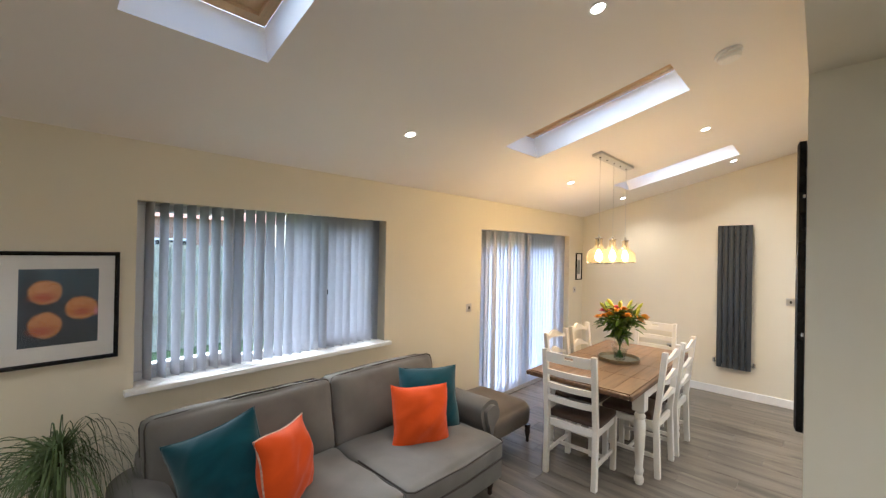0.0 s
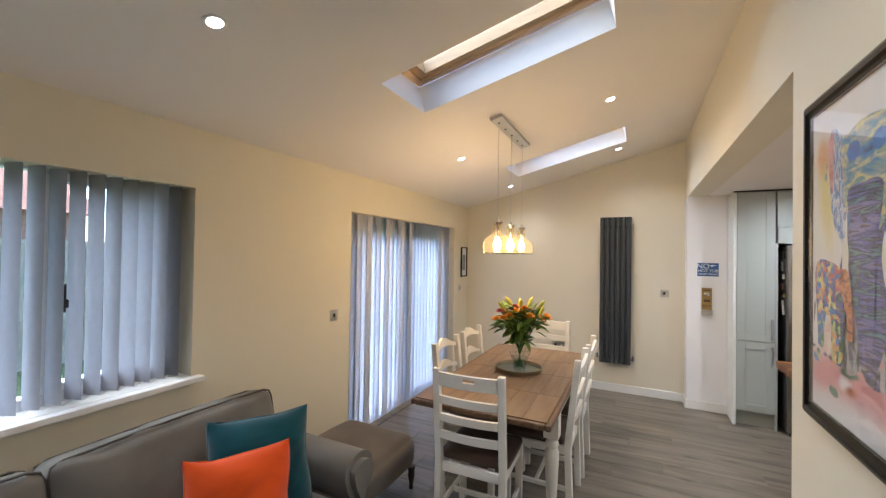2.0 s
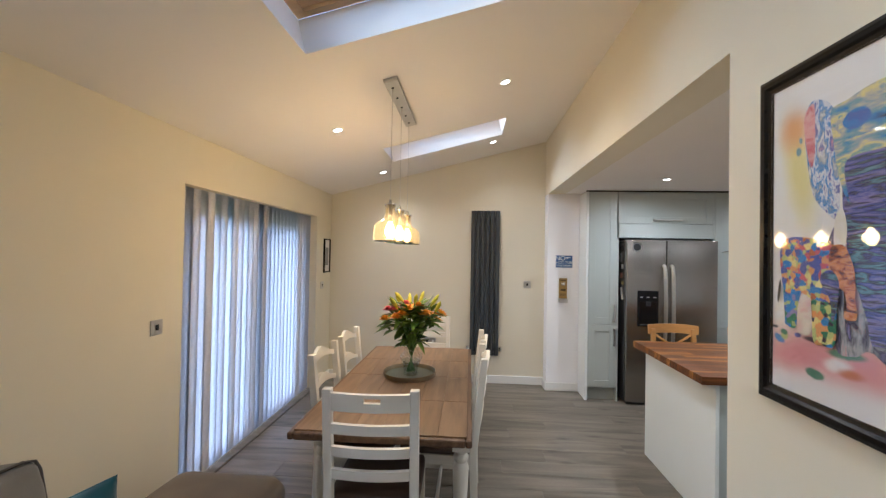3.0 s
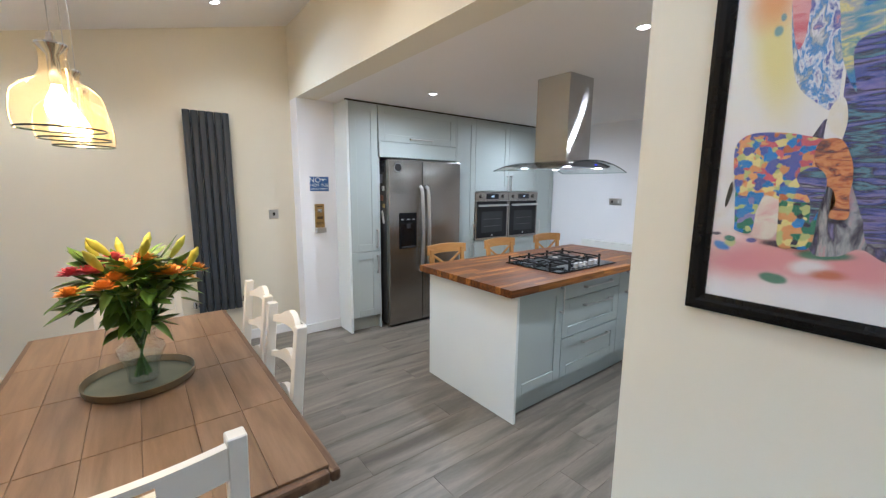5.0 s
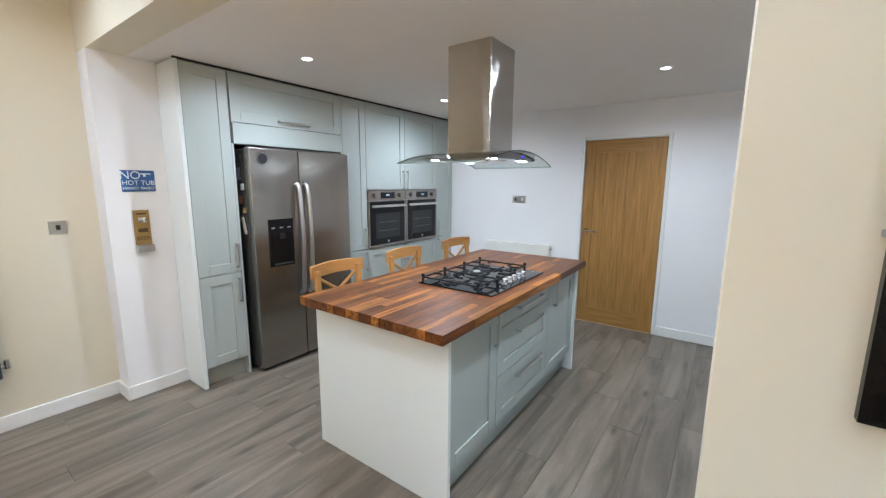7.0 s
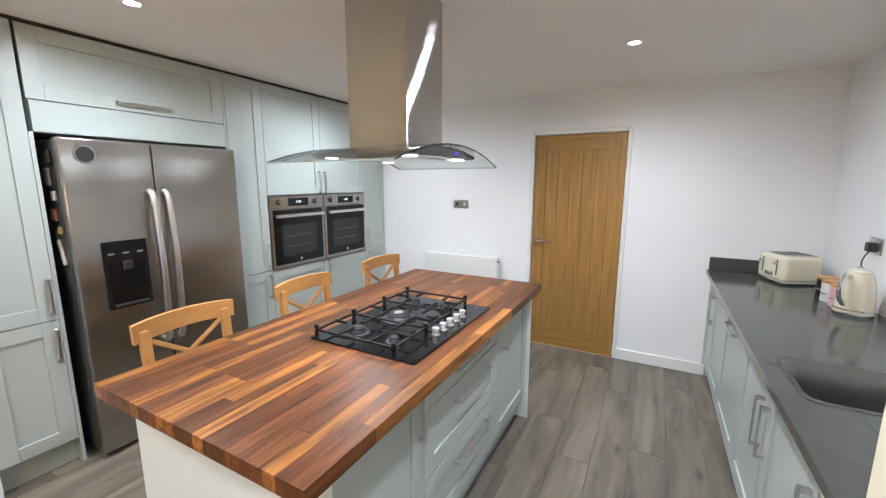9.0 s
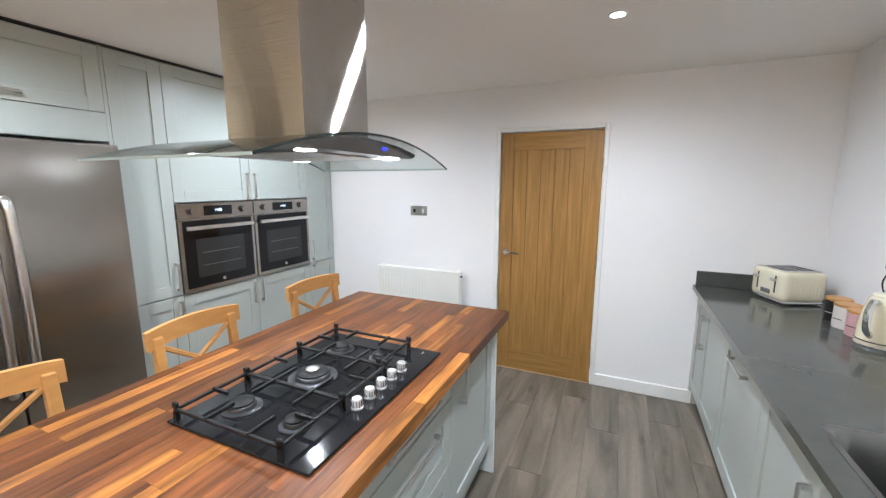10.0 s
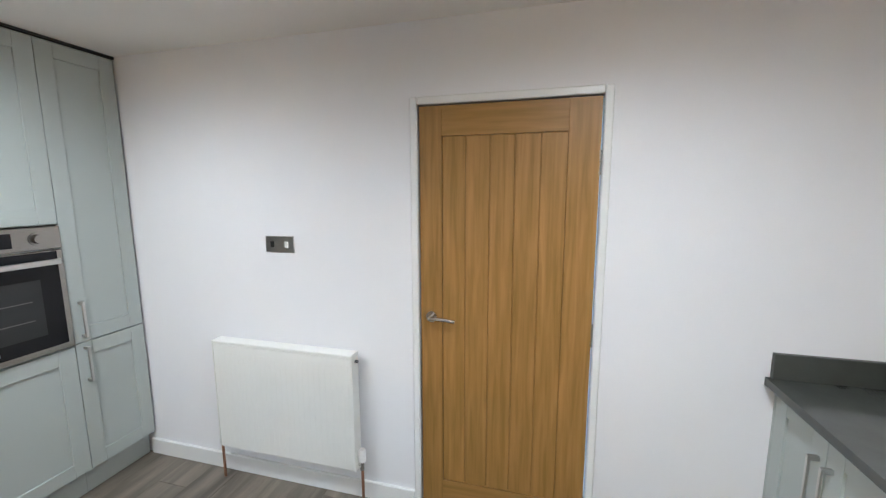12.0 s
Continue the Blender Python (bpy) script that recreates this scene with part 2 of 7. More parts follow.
PINE = mat("honey_pine", (0.52, 0.27, 0.085), 0.42, var=0.10, scale=4, bump=0.03, bscale=60, stretch=(2, 9, 9), fine=0.1)
SKYPINE = mat("skylight_pine", (0.58, 0.38, 0.19), 0.45, var=0.08, scale=4, stretch=(2, 10, 10), fine=0.08)
TABLEWOOD = mat("table_brown_wood", (0.182, 0.106, 0.053), 0.40, var=0.16, scale=3, bump=0.05, bscale=60, stretch=(10, 1, 10), rand=0.10, fine=0.10, col2=(0.225, 0.140, 0.080), rvar=0.06)
TABLEEDGE = mat("table_dark_wood", (0.10, 0.054, 0.03), 0.42, var=0.2, scale=4, stretch=(10, 1, 10), fine=0.15, col2=(0.15, 0.085, 0.045))
CREAMPAINT = mat("cream_furniture_paint", (0.76, 0.73, 0.66), 0.42, var=0.03, scale=5, bump=0.03, bscale=110)
SEATLEATHER = mat("brown_leather_seat", (0.075, 0.047, 0.033), 0.45, var=0.15, scale=9, bump=0.12, bscale=200)
SOFA = mat("grey_taupe_velvet", (0.165, 0.156, 0.138), 0.9, ior=1.25, var=0.16, scale=3.5, bump=0.10, bscale=180, sheen=0.15, fine=0.06)
PIPING = mat("sofa_piping", (0.07, 0.06, 0.05), 0.8, var=0.1)
OTTOMAN = mat("taupe_velvet", (0.150, 0.124, 0.098), 0.9, ior=1.25, var=0.12, scale=3.5, bump=0.10, bscale=180, sheen=0.2)
# The second tone mimics fold shading in the colour, besides the velvet's nap.
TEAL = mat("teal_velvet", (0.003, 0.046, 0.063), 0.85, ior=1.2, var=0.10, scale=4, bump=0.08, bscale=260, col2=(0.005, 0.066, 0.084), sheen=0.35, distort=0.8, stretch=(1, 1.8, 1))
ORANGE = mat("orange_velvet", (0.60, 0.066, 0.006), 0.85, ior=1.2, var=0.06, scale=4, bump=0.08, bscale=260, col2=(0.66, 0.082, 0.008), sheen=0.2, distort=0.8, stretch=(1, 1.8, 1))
DARKWOOD = mat("dark_turned_wood", (0.035, 0.02, 0.013), 0.4, var=0.2, scale=12)
ANTHRACITE = mat("anthracite_paint", (0.040, 0.045, 0.050), 0.42, var=0.05, scale=5)
FRAMEBLACK = mat("black_frame", (0.006, 0.0055, 0.005), 0.26, ior=1.3, var=0.2, scale=20, bump=0.05, bscale=150)
MOUNT = mat("mount_card", (0.74, 0.73, 0.70), 0.9, var=0.02)
PANE = pane_mat("window_glass")
PICGLASS = pane_mat("picture_glass", (1, 1, 1))
HOODGLASS = pane_mat("hood_glass", (0.92, 0.955, 0.945))
GLASSPALE = mat("pale_glass_edge", (0.42, 0.50, 0.48), 0.1, var=0.05)
GLASSEDGE = mat("glass_edge", (0.008, 0.014, 0.013), 0.15, var=0.1)
AMBER = pane_mat("amber_glass", (0.985, 0.89, 0.72), 0.026, 0.05)
VASEGLASS = pane_mat("vase_glass", (0.93, 0.955, 0.945), 0.0, 0.10)
BULB = glow("bulb_glow", (1.0, 0.66, 0.30), 11)
LED = glow("downlight_glow", (1.0, 0.93, 0.84), 4)
LEDBLUE = glow("blue_indicator", (0.01, 0.02, 1.0), 0.16)
DIGITS = glow("oven_digits", (0.7, 0.85, 1.0), 0.25)
BLIND = fabric_thin("grey_blind_cloth", (0.47, 0.475, 0.50), 0.26)
BLINDDOOR = fabric_thin("pale_blind_cloth", (0.56, 0.575, 0.64), 0.035)
QUARTZ = mat("grey_quartz", (0.068, 0.072, 0.064), 0.14, var=0.06, scale=14, fine=0.06, bscale=300)
SINKSTEEL = mat("sink_steel", (0.26, 0.26, 0.25), 0.30, 1.0, var=0.04, scale=10)
APPCREAM = mat("cream_enamel", (0.74, 0.69, 0.53), 0.2, var=0.015, scale=4, coat=0.4)
PLANTGREEN = mat("plant_leaf", (0.045, 0.085, 0.022), 0.55, var=0.3, scale=7, col2=(0.07, 0.11, 0.035))
LEAF = mat("lily_leaf", (0.085, 0.165, 0.014), 0.40, var=0.25, scale=9, col2=(0.15, 0.24, 0.032), rand=0.40)
STALK = mat("flower_stem", (0.06, 0.16, 0.03), 0.5, var=0.2)
BUD = mat("yellow_lily_bud", (0.48, 0.50, 0.04), 0.5, var=0.15, scale=12, col2=(0.62, 0.52, 0.05))
PETALO = mat("orange_petal", (0.75, 0.22, 0.012), 0.55, var=0.2, scale=14, col2=(0.80, 0.40, 0.04))
PETALP = mat("pink_petal", (0.60, 0.05, 0.10), 0.55, var=0.2, scale=14, col2=(0.70, 0.16, 0.17))
POT = mat("dark_pot", (0.05, 0.047, 0.043), 0.6, var=0.2)
TRAY = mat("aged_brass_tray", (0.30, 0.25, 0.16), 0.33, 0.9, var=0.15, scale=8)
TRAYTOP = mat("grey_green_tray", (0.16, 0.17, 0.12), 0.35, 0.5, var=0.15, scale=6)
COPPER = mat("copper_pipe", (0.40, 0.22, 0.14), 0.4, 0.9, var=0.2)
RADWHITE = mat("radiator_white", (0.80, 0.80, 0.76), 0.32, var=0.012)
FENCE = mat("weathered_fence", (0.31, 0.285, 0.235), 0.85, var=0.2, scale=5, stretch=(6, 6, 1), bump=0.2, rand=0.12)
GRASS = mat("lawn", (0.065, 0.10, 0.035), 0.9, var=0.3, scale=14, bump=0.5, bscale=90)
BRICK = mat("red_brick", (0.30, 0.17, 0.13), 0.85, var=0.25, scale=9, bump=0.2)
TILE = mat("roof_tile", (0.34, 0.15, 0.10), 0.85, var=0.2, scale=8, bump=0.2)
SIGNBLUE = mat("blue_sign", (0.035, 0.10, 0.27), 0.5, var=0.06, scale=12)
SIGNTEXT = mat("pale_lettering", (0.72, 0.76, 0.80), 0.6, var=0.03)
BRASSPLY = mat("brown_opener_board", (0.30, 0.19, 0.055), 0.5, var=0.2, scale=10)
OPENTEXT = mat("dark_lettering", (0.07, 0.04, 0.015), 0.6, var=0.1)


# ---- geometry helpers ----
def rot_to(v):
    return Vector((0, 0, 1)).rotation_difference(Vector(v)).to_matrix().to_4x4()


def box(bm, x0, x1, y0, y1, z0, z1, bev=0.0, seg=1):
    m = Matrix.Translation(((x0 + x1) / 2, (y0 + y1) / 2, (z0 + z1) / 2)) @ Matrix.Diagonal((x1 - x0, y1 - y0, z1 - z0, 1))
    r = bmesh.ops.create_cube(bm, size=1, matrix=m)
    if bev:
        es = list({e for v in r["verts"] for e in v.link_edges})
        bmesh.ops.bevel(bm, geom=es, offset=bev, segments=seg, affect="EDGES", profile=0.5, clamp_overlap=True)
    return bm


def cyl(bm, a, b, r0, r1=None, n=16):
    a, b = Vector(a), Vector(b)
    d = b - a
    m = Matrix.Translation((a + b) / 2) @ rot_to(d)
    bmesh.ops.create_cone(bm, cap_ends=True, segments=n, radius1=r0, radius2=r0 if r1 is None else r1, depth=d.length, matrix=m)
    return bm


def lathe(bm, prof, n=24, c=(0, 0, 0), cap=True):
    rings = []
    for r, z in prof:
        rings.append([bm.verts.new((c[0] + r * math.cos(2 * math.pi * i / n), c[1] + r * math.sin(2 * math.pi * i / n), c[2] + z)) for i in range(n)])
    for a, b in zip(rings, rings[1:]):
        for i in range(n):
            bm.faces.new((a[i], a[(i + 1) % n], b[(i + 1) % n], b[i]))
    if cap:
        bm.faces.new(rings[0][::-1])
        bm.faces.new(rings[-1])
    return bm


def tube(bm, pts, r, n=8, taper=None):
    pts = [Vector(p) for p in pts]
    rings = []
    for i, p in enumerate(pts):
        d = (pts[min(i + 1, len(pts) - 1)] - pts[max(i - 1, 0)]).normalized()
        m = rot_to(d)
        rr = r if taper is None else r + (taper - r) * i / (len(pts) - 1)
        rings.append([bm.verts.new(p + m @ Vector((rr * math.cos(2 * math.pi * k / n), rr * math.sin(2 * math.pi * k / n), 0))) for k in range(n)])
    for a, b in zip(rings, rings[1:]):
        best = min(range(n), key=lambda s: (a[0].co - b[s].co).length)
        b[:] = b[best:] + b[:best]
        for i in range(n):
            bm.faces.new((a[i], a[(i + 1) % n], b[(i + 1) % n], b[i]))
    bm.faces.new(rings[0][::-1])
    bm.faces.new(rings[-1])
    return bm


def prism(bm, poly, lo, hi, axis="y", bev=0.0):
    """A flat outline drawn out between lo and hi along an axis."""
    def at(p, t):
        return {"y": (p[0], t, p[1]), "x": (t, p[0], p[1]), "z": (p[0], p[1], t)}[axis]
    a = [bm.verts.new(at(p, lo)) for p in poly]
    b = [bm.verts.new(at(p, hi)) for p in poly]
    fs = [bm.faces.new(a), bm.faces.new(b[::-1])]
    for i in range(len(poly)):
        j = (i + 1) % len(poly)
        fs.append(bm.faces.new((a[j], a[i], b[i], b[j])))
    bmesh.ops.recalc_face_normals(bm, faces=fs)
    if bev:
        es = list({e for v in a + b for e in v.link_edges})
        bmesh.ops.bevel(bm, geom=es, offset=bev, segments=1, affect="EDGES", clamp_overlap=True)
    return bm


def spline(pts, k=6, closed=True):
    """Smooth outline through a few points."""
    out, n = [], len(pts)
    for i in range(n if closed else n - 1):
        p = [Vector(pts[(i + j) % n] if closed else pts[min(max(i + j, 0), n - 1)]) for j in (-1, 0, 1, 2)]
        for s in range(k):
            t = s / k
            out.append(0.5 * (2 * p[1] + (p[2] - p[0]) * t + (2 * p[0] - 5 * p[1] + 4 * p[2] - p[3]) * t * t + (3 * p[1] - p[0] - 3 * p[2] + p[3]) * t ** 3))
    if not closed:
        out.append(Vector(pts[-1]))
    return out


def wobble(x, y, seed):
    """The uneven outline of a soft cover."""
    return Vector((noise.noise(Vector((x * 5 + seed, y * 5, 5.0))), noise.noise(Vector((x * 5, y * 5 + seed, 9.0))), 0)) * 0.022


def pillow(bm, w, d, h, m=Matrix(), cuts=10, edge=0.18, power=3.0, corner=0.0, wrinkle=0.0, seed=0):
    """A stuffed cushion: w x d outline, h thick in the middle, pinched towards its seam."""
    r = bmesh.ops.create_cube(bm, size=2)
    es = list({e for v in r["verts"] for e in v.link_edges})
    bmesh.ops.subdivide_edges(bm, edges=es, cuts=cuts, use_grid_fill=True)
    vs = [v for v in bm.verts if not v.tag]
    for v in vs:
        x, y, z = v.co
        e = max(abs(x), abs(y))
        t = edge + (1 - edge) * (max(0, 1 - abs(x) ** power) * max(0, 1 - abs(y) ** power)) ** 0.70
        side = 1 - corner * (abs(x) * abs(y)) ** 4
        pinch = 1 - 0.10 * (1 - min(abs(x), abs(y)) ** 2) * (e ** 6)
        co = Vector((x * side * pinch * w / 2, y * side * pinch * d / 2, z * t * h / 2))
        if wrinkle:
            a, c = co.x + co.y, co.x - co.y
            co += wobble(co.x, co.y, seed)
            co.z += wrinkle * (noise.noise(Vector((co.x * 7 + seed, co.y * 7, co.z * 4))) + 0.55 * noise.noise(Vector((a * 4.5 + seed, c * 17, 2.0)))) * (1 - 0.5 * e ** 3) * t ** 0.5
        v.co = m @ co
        v.tag = True
    return bm


def soft_box(bm, x0, x1, y0, y1, z0, z1, r=0.05, cuts=7, puff=0.0, wrinkle=0.0, seed=0.0, lift=None):
    """An upholstered block with rounded edges and a slight swell."""
    rr = bmesh.ops.create_cube(bm, size=2)
    es = list({e for v in rr["verts"] for e in v.link_edges})
    bmesh.ops.subdivide_edges(bm, edges=es, cuts=cuts, use_grid_fill=True)
    hx, hy, hz = (x1 - x0) / 2, (y1 - y0) / 2, (z1 - z0) / 2
    c = Vector(((x0 + x1) / 2, (y0 + y1) / 2, (z0 + z1) / 2))
    for v in [v for v in bm.verts if not v.tag]:
        u = v.co.copy()
        p = Vector([math.copysign(abs(a) ** 0.6, a) for a in u])
        p = Vector((p.x * hx, p.y * hy, p.z * hz))
        q = Vector((max(-hx + r, min(hx - r, p.x)), max(-hy + r, min(hy - r, p.y)), max(-hz + r, min(hz - r, p.z))))
        d = p - q
        if d.length > 1e-6:
            p = q + d.normalized() * r
        if puff:
            p.z += (puff if lift is None else lift) * (1 - u.x ** 2) * (1 - u.y ** 2) * (1 if u.z > 0 else 0)
            p.x += puff * 0.7 * (1 - u.y ** 2) * (1 - u.z ** 2) * (1 if u.x > 0 else 0)
        if wrinkle:
            p += Vector((1, 0.3, 1)) * wrinkle * noise.noise(Vector((p.x * 6 + seed, p.y * 6, p.z * 6)))
        v.co = p + c
        v.tag = True
    return bm


def part(name, bm, material, parent=None, label="", smooth=0, at=None, kind=""):
    """Links a bmesh as one mesh object under a thing or a part. smooth: degrees up to which edges are rounded off in shading."""
    me = bpy.data.meshes.new(name)
    bm.normal_update()
    bm.to_mesh(me)
    bm.free()
    for m in material if isinstance(material, (list, tuple)) else [material]:
        me.materials.append(m)
    if smooth:
        me.polygons.foreach_set("use_smooth", [True] * len(me.polygons))
        me.set_sharp_from_angle(angle=radians(smooth))
    ob = new(name, me)
    if parent:
        ob.parent = parent
    if at is not None:
        ob.matrix_basis = at
    if label:
        ob["label"] = label
    if kind:
        ob["kind"] = kind
    return ob


def share(ob, m, parent):
    """One more piece on the same mesh."""
    o = new(ob.name.split(".")[0], ob.data)
    o.parent = parent
    o.matrix_basis = m
    return o


def thing(name, m, label, category, group="", kind=""):
    ob = new(name)
    ob.empty_display_size = 0.1
    ob.matrix_world = m
    return tagged(ob, label, category, group, kind)


def B():
    return bmesh.new()


def text_mesh(words, size, thick=0.0006):
    cu = bpy.data.curves.new("letters", "FONT")
    cu.body, cu.size, cu.extrude, cu.align_x, cu.align_y = words, size, thick, "CENTER", "CENTER"
    ob = bpy.data.objects.new("letters", cu)
    scene.collection.objects.link(ob)
    dg = bpy.context.evaluated_depsgraph_get()
    me = bpy.data.meshes.new_from_object(ob.evaluated_get(dg))
    bm = B()
    bm.from_mesh(me)
    bpy.data.objects.remove(ob)
    bpy.data.curves.remove(cu)
    bpy.data.meshes.remove(me)
    return bm


def structure(name, bm, material, label, category, smooth=0):
    return tagged(part(name, bm, material, smooth=smooth), label, category, kind="structure")


# ---- structure ----
WIN = (0.50, 2.255, 0.953, 2.066)      # window opening: y0, y1, z0, z1
FR = (3.605, 5.765, 0.0, 2.072)        # french-door opening
SKY = [(0.288, 0.813), (2.655, 3.145), (4.91, 5.43)]
SX0, SX1 = -1.687, -0.533
OW = W - 0.30

bm = B()
for y0, y1, z0, z1 in [(S - 0.3, WIN[0], 0, ZC), (WIN[0], WIN[1], 0, WIN[2]), (WIN[0], WIN[1], WIN[3], ZC), (WIN[1], FR[0], 0, ZC), (FR[0], FR[1], FR[3], ZC), (FR[1], N + 0.3, 0, ZC)]:
    box(bm, OW, W, y0, y1, z0 - 0.05, z1)
structure("wall_west", bm, CREAM, "cream painted wall with a window and french doors", "wall")
bm = B()
prism(bm, [(W, -0.05), (PX, -0.05), (PX, zs(PX) + 0.1), (W, ZC + 0.1)], N, N + 0.3, "y")
structure("wall_north", bm, CREAM, "cream painted gable end wall under the sloping ceiling", "wall")
bm = B()
prism(bm, [(W, -0.05), (PX, -0.05), (PX, zs(PX) + 0.1), (W, ZC + 0.1)], S - 0.3, S, "y")
box(bm, PX, KE + 0.2, S - 0.3, S, -0.05, ZC)
structure("wall_south", bm, CREAM, "plain cream painted wall", "wall")
bm = B()
box(bm, PX, PX + 0.2, S - 0.3, N + 0.3, ZC, zs(PX) + 0.1)
structure("wall_gable_upper", bm, CREAM, "cream painted wall above the wide kitchen opening", "wall")
bm = B()
box(bm, PX, PE, PS, PN, -0.05, ZC)
structure("wall_pier", bm, CREAM, "cream painted pier beside the kitchen opening", "wall")
bm = B()
box(bm, PX, 0.450, 6.05, KN + 0.2, -0.05, ZC)
structure("wall_nib", bm, WHITEWALL, "white painted nib of wall beside tall cabinets", "wall")
bm = B()
box(bm, 0.450, KE + 0.2, KN, KN + 0.2, -0.05, ZC)
structure("wall_kitchen_back", bm, WHITEWALL, "white painted wall behind the tall cabinets", "wall")
bm = B()
for y0, y1, z0 in [(S, 3.245, 0), (3.245, 4.03, 2.0), (4.03, KN, 0)]:
    box(bm, KE, KE + 0.2, y0, y1, z0 - (0.05 if z0 == 0 else 0), ZC)
structure("wall_east", bm, WHITEWALL, "white painted kitchen wall around the oak door", "wall")
bm = B()
box(bm, PE, KE, PS, KS, -0.05, ZC)
structure("wall_sink", bm, WHITEWALL, "white painted wall behind the worktop", "wall")

# sloping ceiling with three skylight wells, and the flat ceiling
bm = B()
L = (PX - W) / math.cos(TH)
s0, s1 = (SX0 - W) / math.cos(TH), (SX1 - W) / math.cos(TH)


def slab(bm, sa, sb, ya, yb, ha, hb):
    v = [bm.verts.new(slope_pt(s, y, h)) for h in (ha, hb) for s in (sa, sb) for y in (ya, yb)]
    for f in ((0, 1, 3, 2), (4, 6, 7, 5), (0, 4, 5, 1), (2, 3, 7, 6), (0, 2, 6, 4), (1, 5, 7, 3)):
        bm.faces.new([v[i] for i in f])


ys = [S - 0.3] + [y for p in SKY for y in p] + [N + 0.3]
for i in range(len(ys) - 1):
    if i % 2 == 0:
        slab(bm, -0.35, L + 0.2, ys[i], ys[i + 1], 0, 0.18)
    else:
        slab(bm, -0.35, s0, ys[i], ys[i + 1], 0, 0.18)
        slab(bm, s1, L + 0.2, ys[i], ys[i + 1], 0, 0.18)
bmesh.ops.recalc_face_normals(bm, faces=bm.faces)
structure("ceiling", bm, CEIL, "white sloping plaster ceiling with three skylight wells", "ceiling")
bm = B()
box(bm, PX + 0.2, KE + 0.2, S - 0.3, KN + 0.2, ZC, ZC + 0.2)
structure("ceiling_kitchen", bm, CEIL, "flat white plaster kitchen ceiling", "ceiling")

# skirting boards
SK = [(W, W + 0.018, S, FR[0] - 0.002), (W, W + 0.018, FR[1] + 0.002, N), (W + 0.018, PX, N - 0.018, N), (PX - 0.018, PX, 6.05 - 0.018, N - 0.018),
      (PX, 0.450, 6.05 - 0.018, 6.05), (PX - 0.018, PX, PS, PN + 0.018), (PX, PE, PN, PN + 0.018), (PX, PE, PS - 0.018, PS), (KE - 0.018, KE, 4.063, 5.80), (KE - 0.018, KE, 2.545, 3.212)]
for x0, x1, y0, y1 in SK:
    bm = B()
    box(bm, x0, x1, y0, y1, 0.0, 0.098, 0.004)
    structure("baseboard", bm, GLOSSWHITE, "white painted skirting board", "baseboard")

# garden ground, one sheet to the horizon
bm = B()
box(bm, -600, 600, -600, 600, -0.30, -0.08)
structure("ground", bm, GRASS, "green lawn outside the windows", "ground")

# ---- window with frame, sill, panes ----
win = thing("window_1", pose(OW + 0.10, WIN[0], WIN[2]), "white plastic casement window with three lights", "window", kind="structure")
ww, wh = WIN[1] - WIN[0], WIN[3] - WIN[2]
for nm, a in [("window_frame", (0, 0.07, 0, ww, 0, 0.06)), ("window_frame", (0, 0.07, 0, ww, wh - 0.06, wh)), ("window_frame", (0, 0.07, 0, 0.06, 0.06, wh - 0.06)), ("window_frame", (0, 0.07, ww - 0.06, ww, 0.06, wh - 0.06)),
              ("mullion", (0, 0.07, ww / 3 - 0.03, ww / 3 + 0.03, 0.06, wh - 0.06)), ("mullion", (0, 0.07, 2 * ww / 3 - 0.03, 2 * ww / 3 + 0.03, 0.06, wh - 0.06))]:
    part(nm, box(B(), *a, 0.006), UPVC, win)
for i in range(3):
    a, b = max(0.06, i * ww / 3 + 0.03), min(ww - 0.06, (i + 1) * ww / 3 - 0.03)
    if i != 1:
        for y0, y1, z0, z1 in [(a, b, 0.06, 0.10), (a, b, wh - 0.10, wh - 0.06), (a, a + 0.036, 0.10, wh - 0.10), (b - 0.036, b, 0.10, wh - 0.10)]:
            part("sash", box(B(), 0.006, 0.082, y0 + 0.002, y1 - 0.002, z0, z1, 0.005), UPVC, win)
    p = part("pane", box(B(), 0.03, 0.036, a + 0.001, b - 0.001, 0.062, wh - 0.062), PANE, win)
    p.visible_shadow = False
part("window_handle", box(box(B(), 0.082, 0.10, 2 * ww / 3 + 0.055, 2 * ww / 3 + 0.075, 0.42, 0.55, 0.003), 0.10, 0.112, 2 * ww / 3 + 0.05, 2 * ww / 3 + 0.08, 0.44, 0.48, 0.003), BLACK, win)
bm = B()
box(bm, OW + 0.17, W, WIN[0] + 0.002, WIN[1] - 0.002, WIN[2] - 0.02, WIN[2] + 0.012)
box(bm, W, W + 0.055, WIN[0] - 0.045, WIN[1] + 0.045, WIN[2] - 0.02, WIN[2] + 0.012, 0.006, 2)
structure("window_sill", bm, GLOSSWHITE, "white painted window board with a projecting nose", "window sill")

# ---- french doors ----
fd = thing("door_1", pose(OW + 0.08, FR[0], 0.0), "white glazed french doors behind closed blinds", "door", kind="structure")
fw, fh = FR[1] - FR[0], FR[3]
for a in [(0, 0.07, 0, fw, fh - 0.07, fh), (0, 0.07, 0, 0.07, 0, fh - 0.07), (0, 0.07, fw - 0.07, fw, 0, fh - 0.07), (0, 0.07, 0.07, fw - 0.07, 0, 0.03)]:
    part("door_frame", box(B(), *a, 0.006), UPVC, fd)
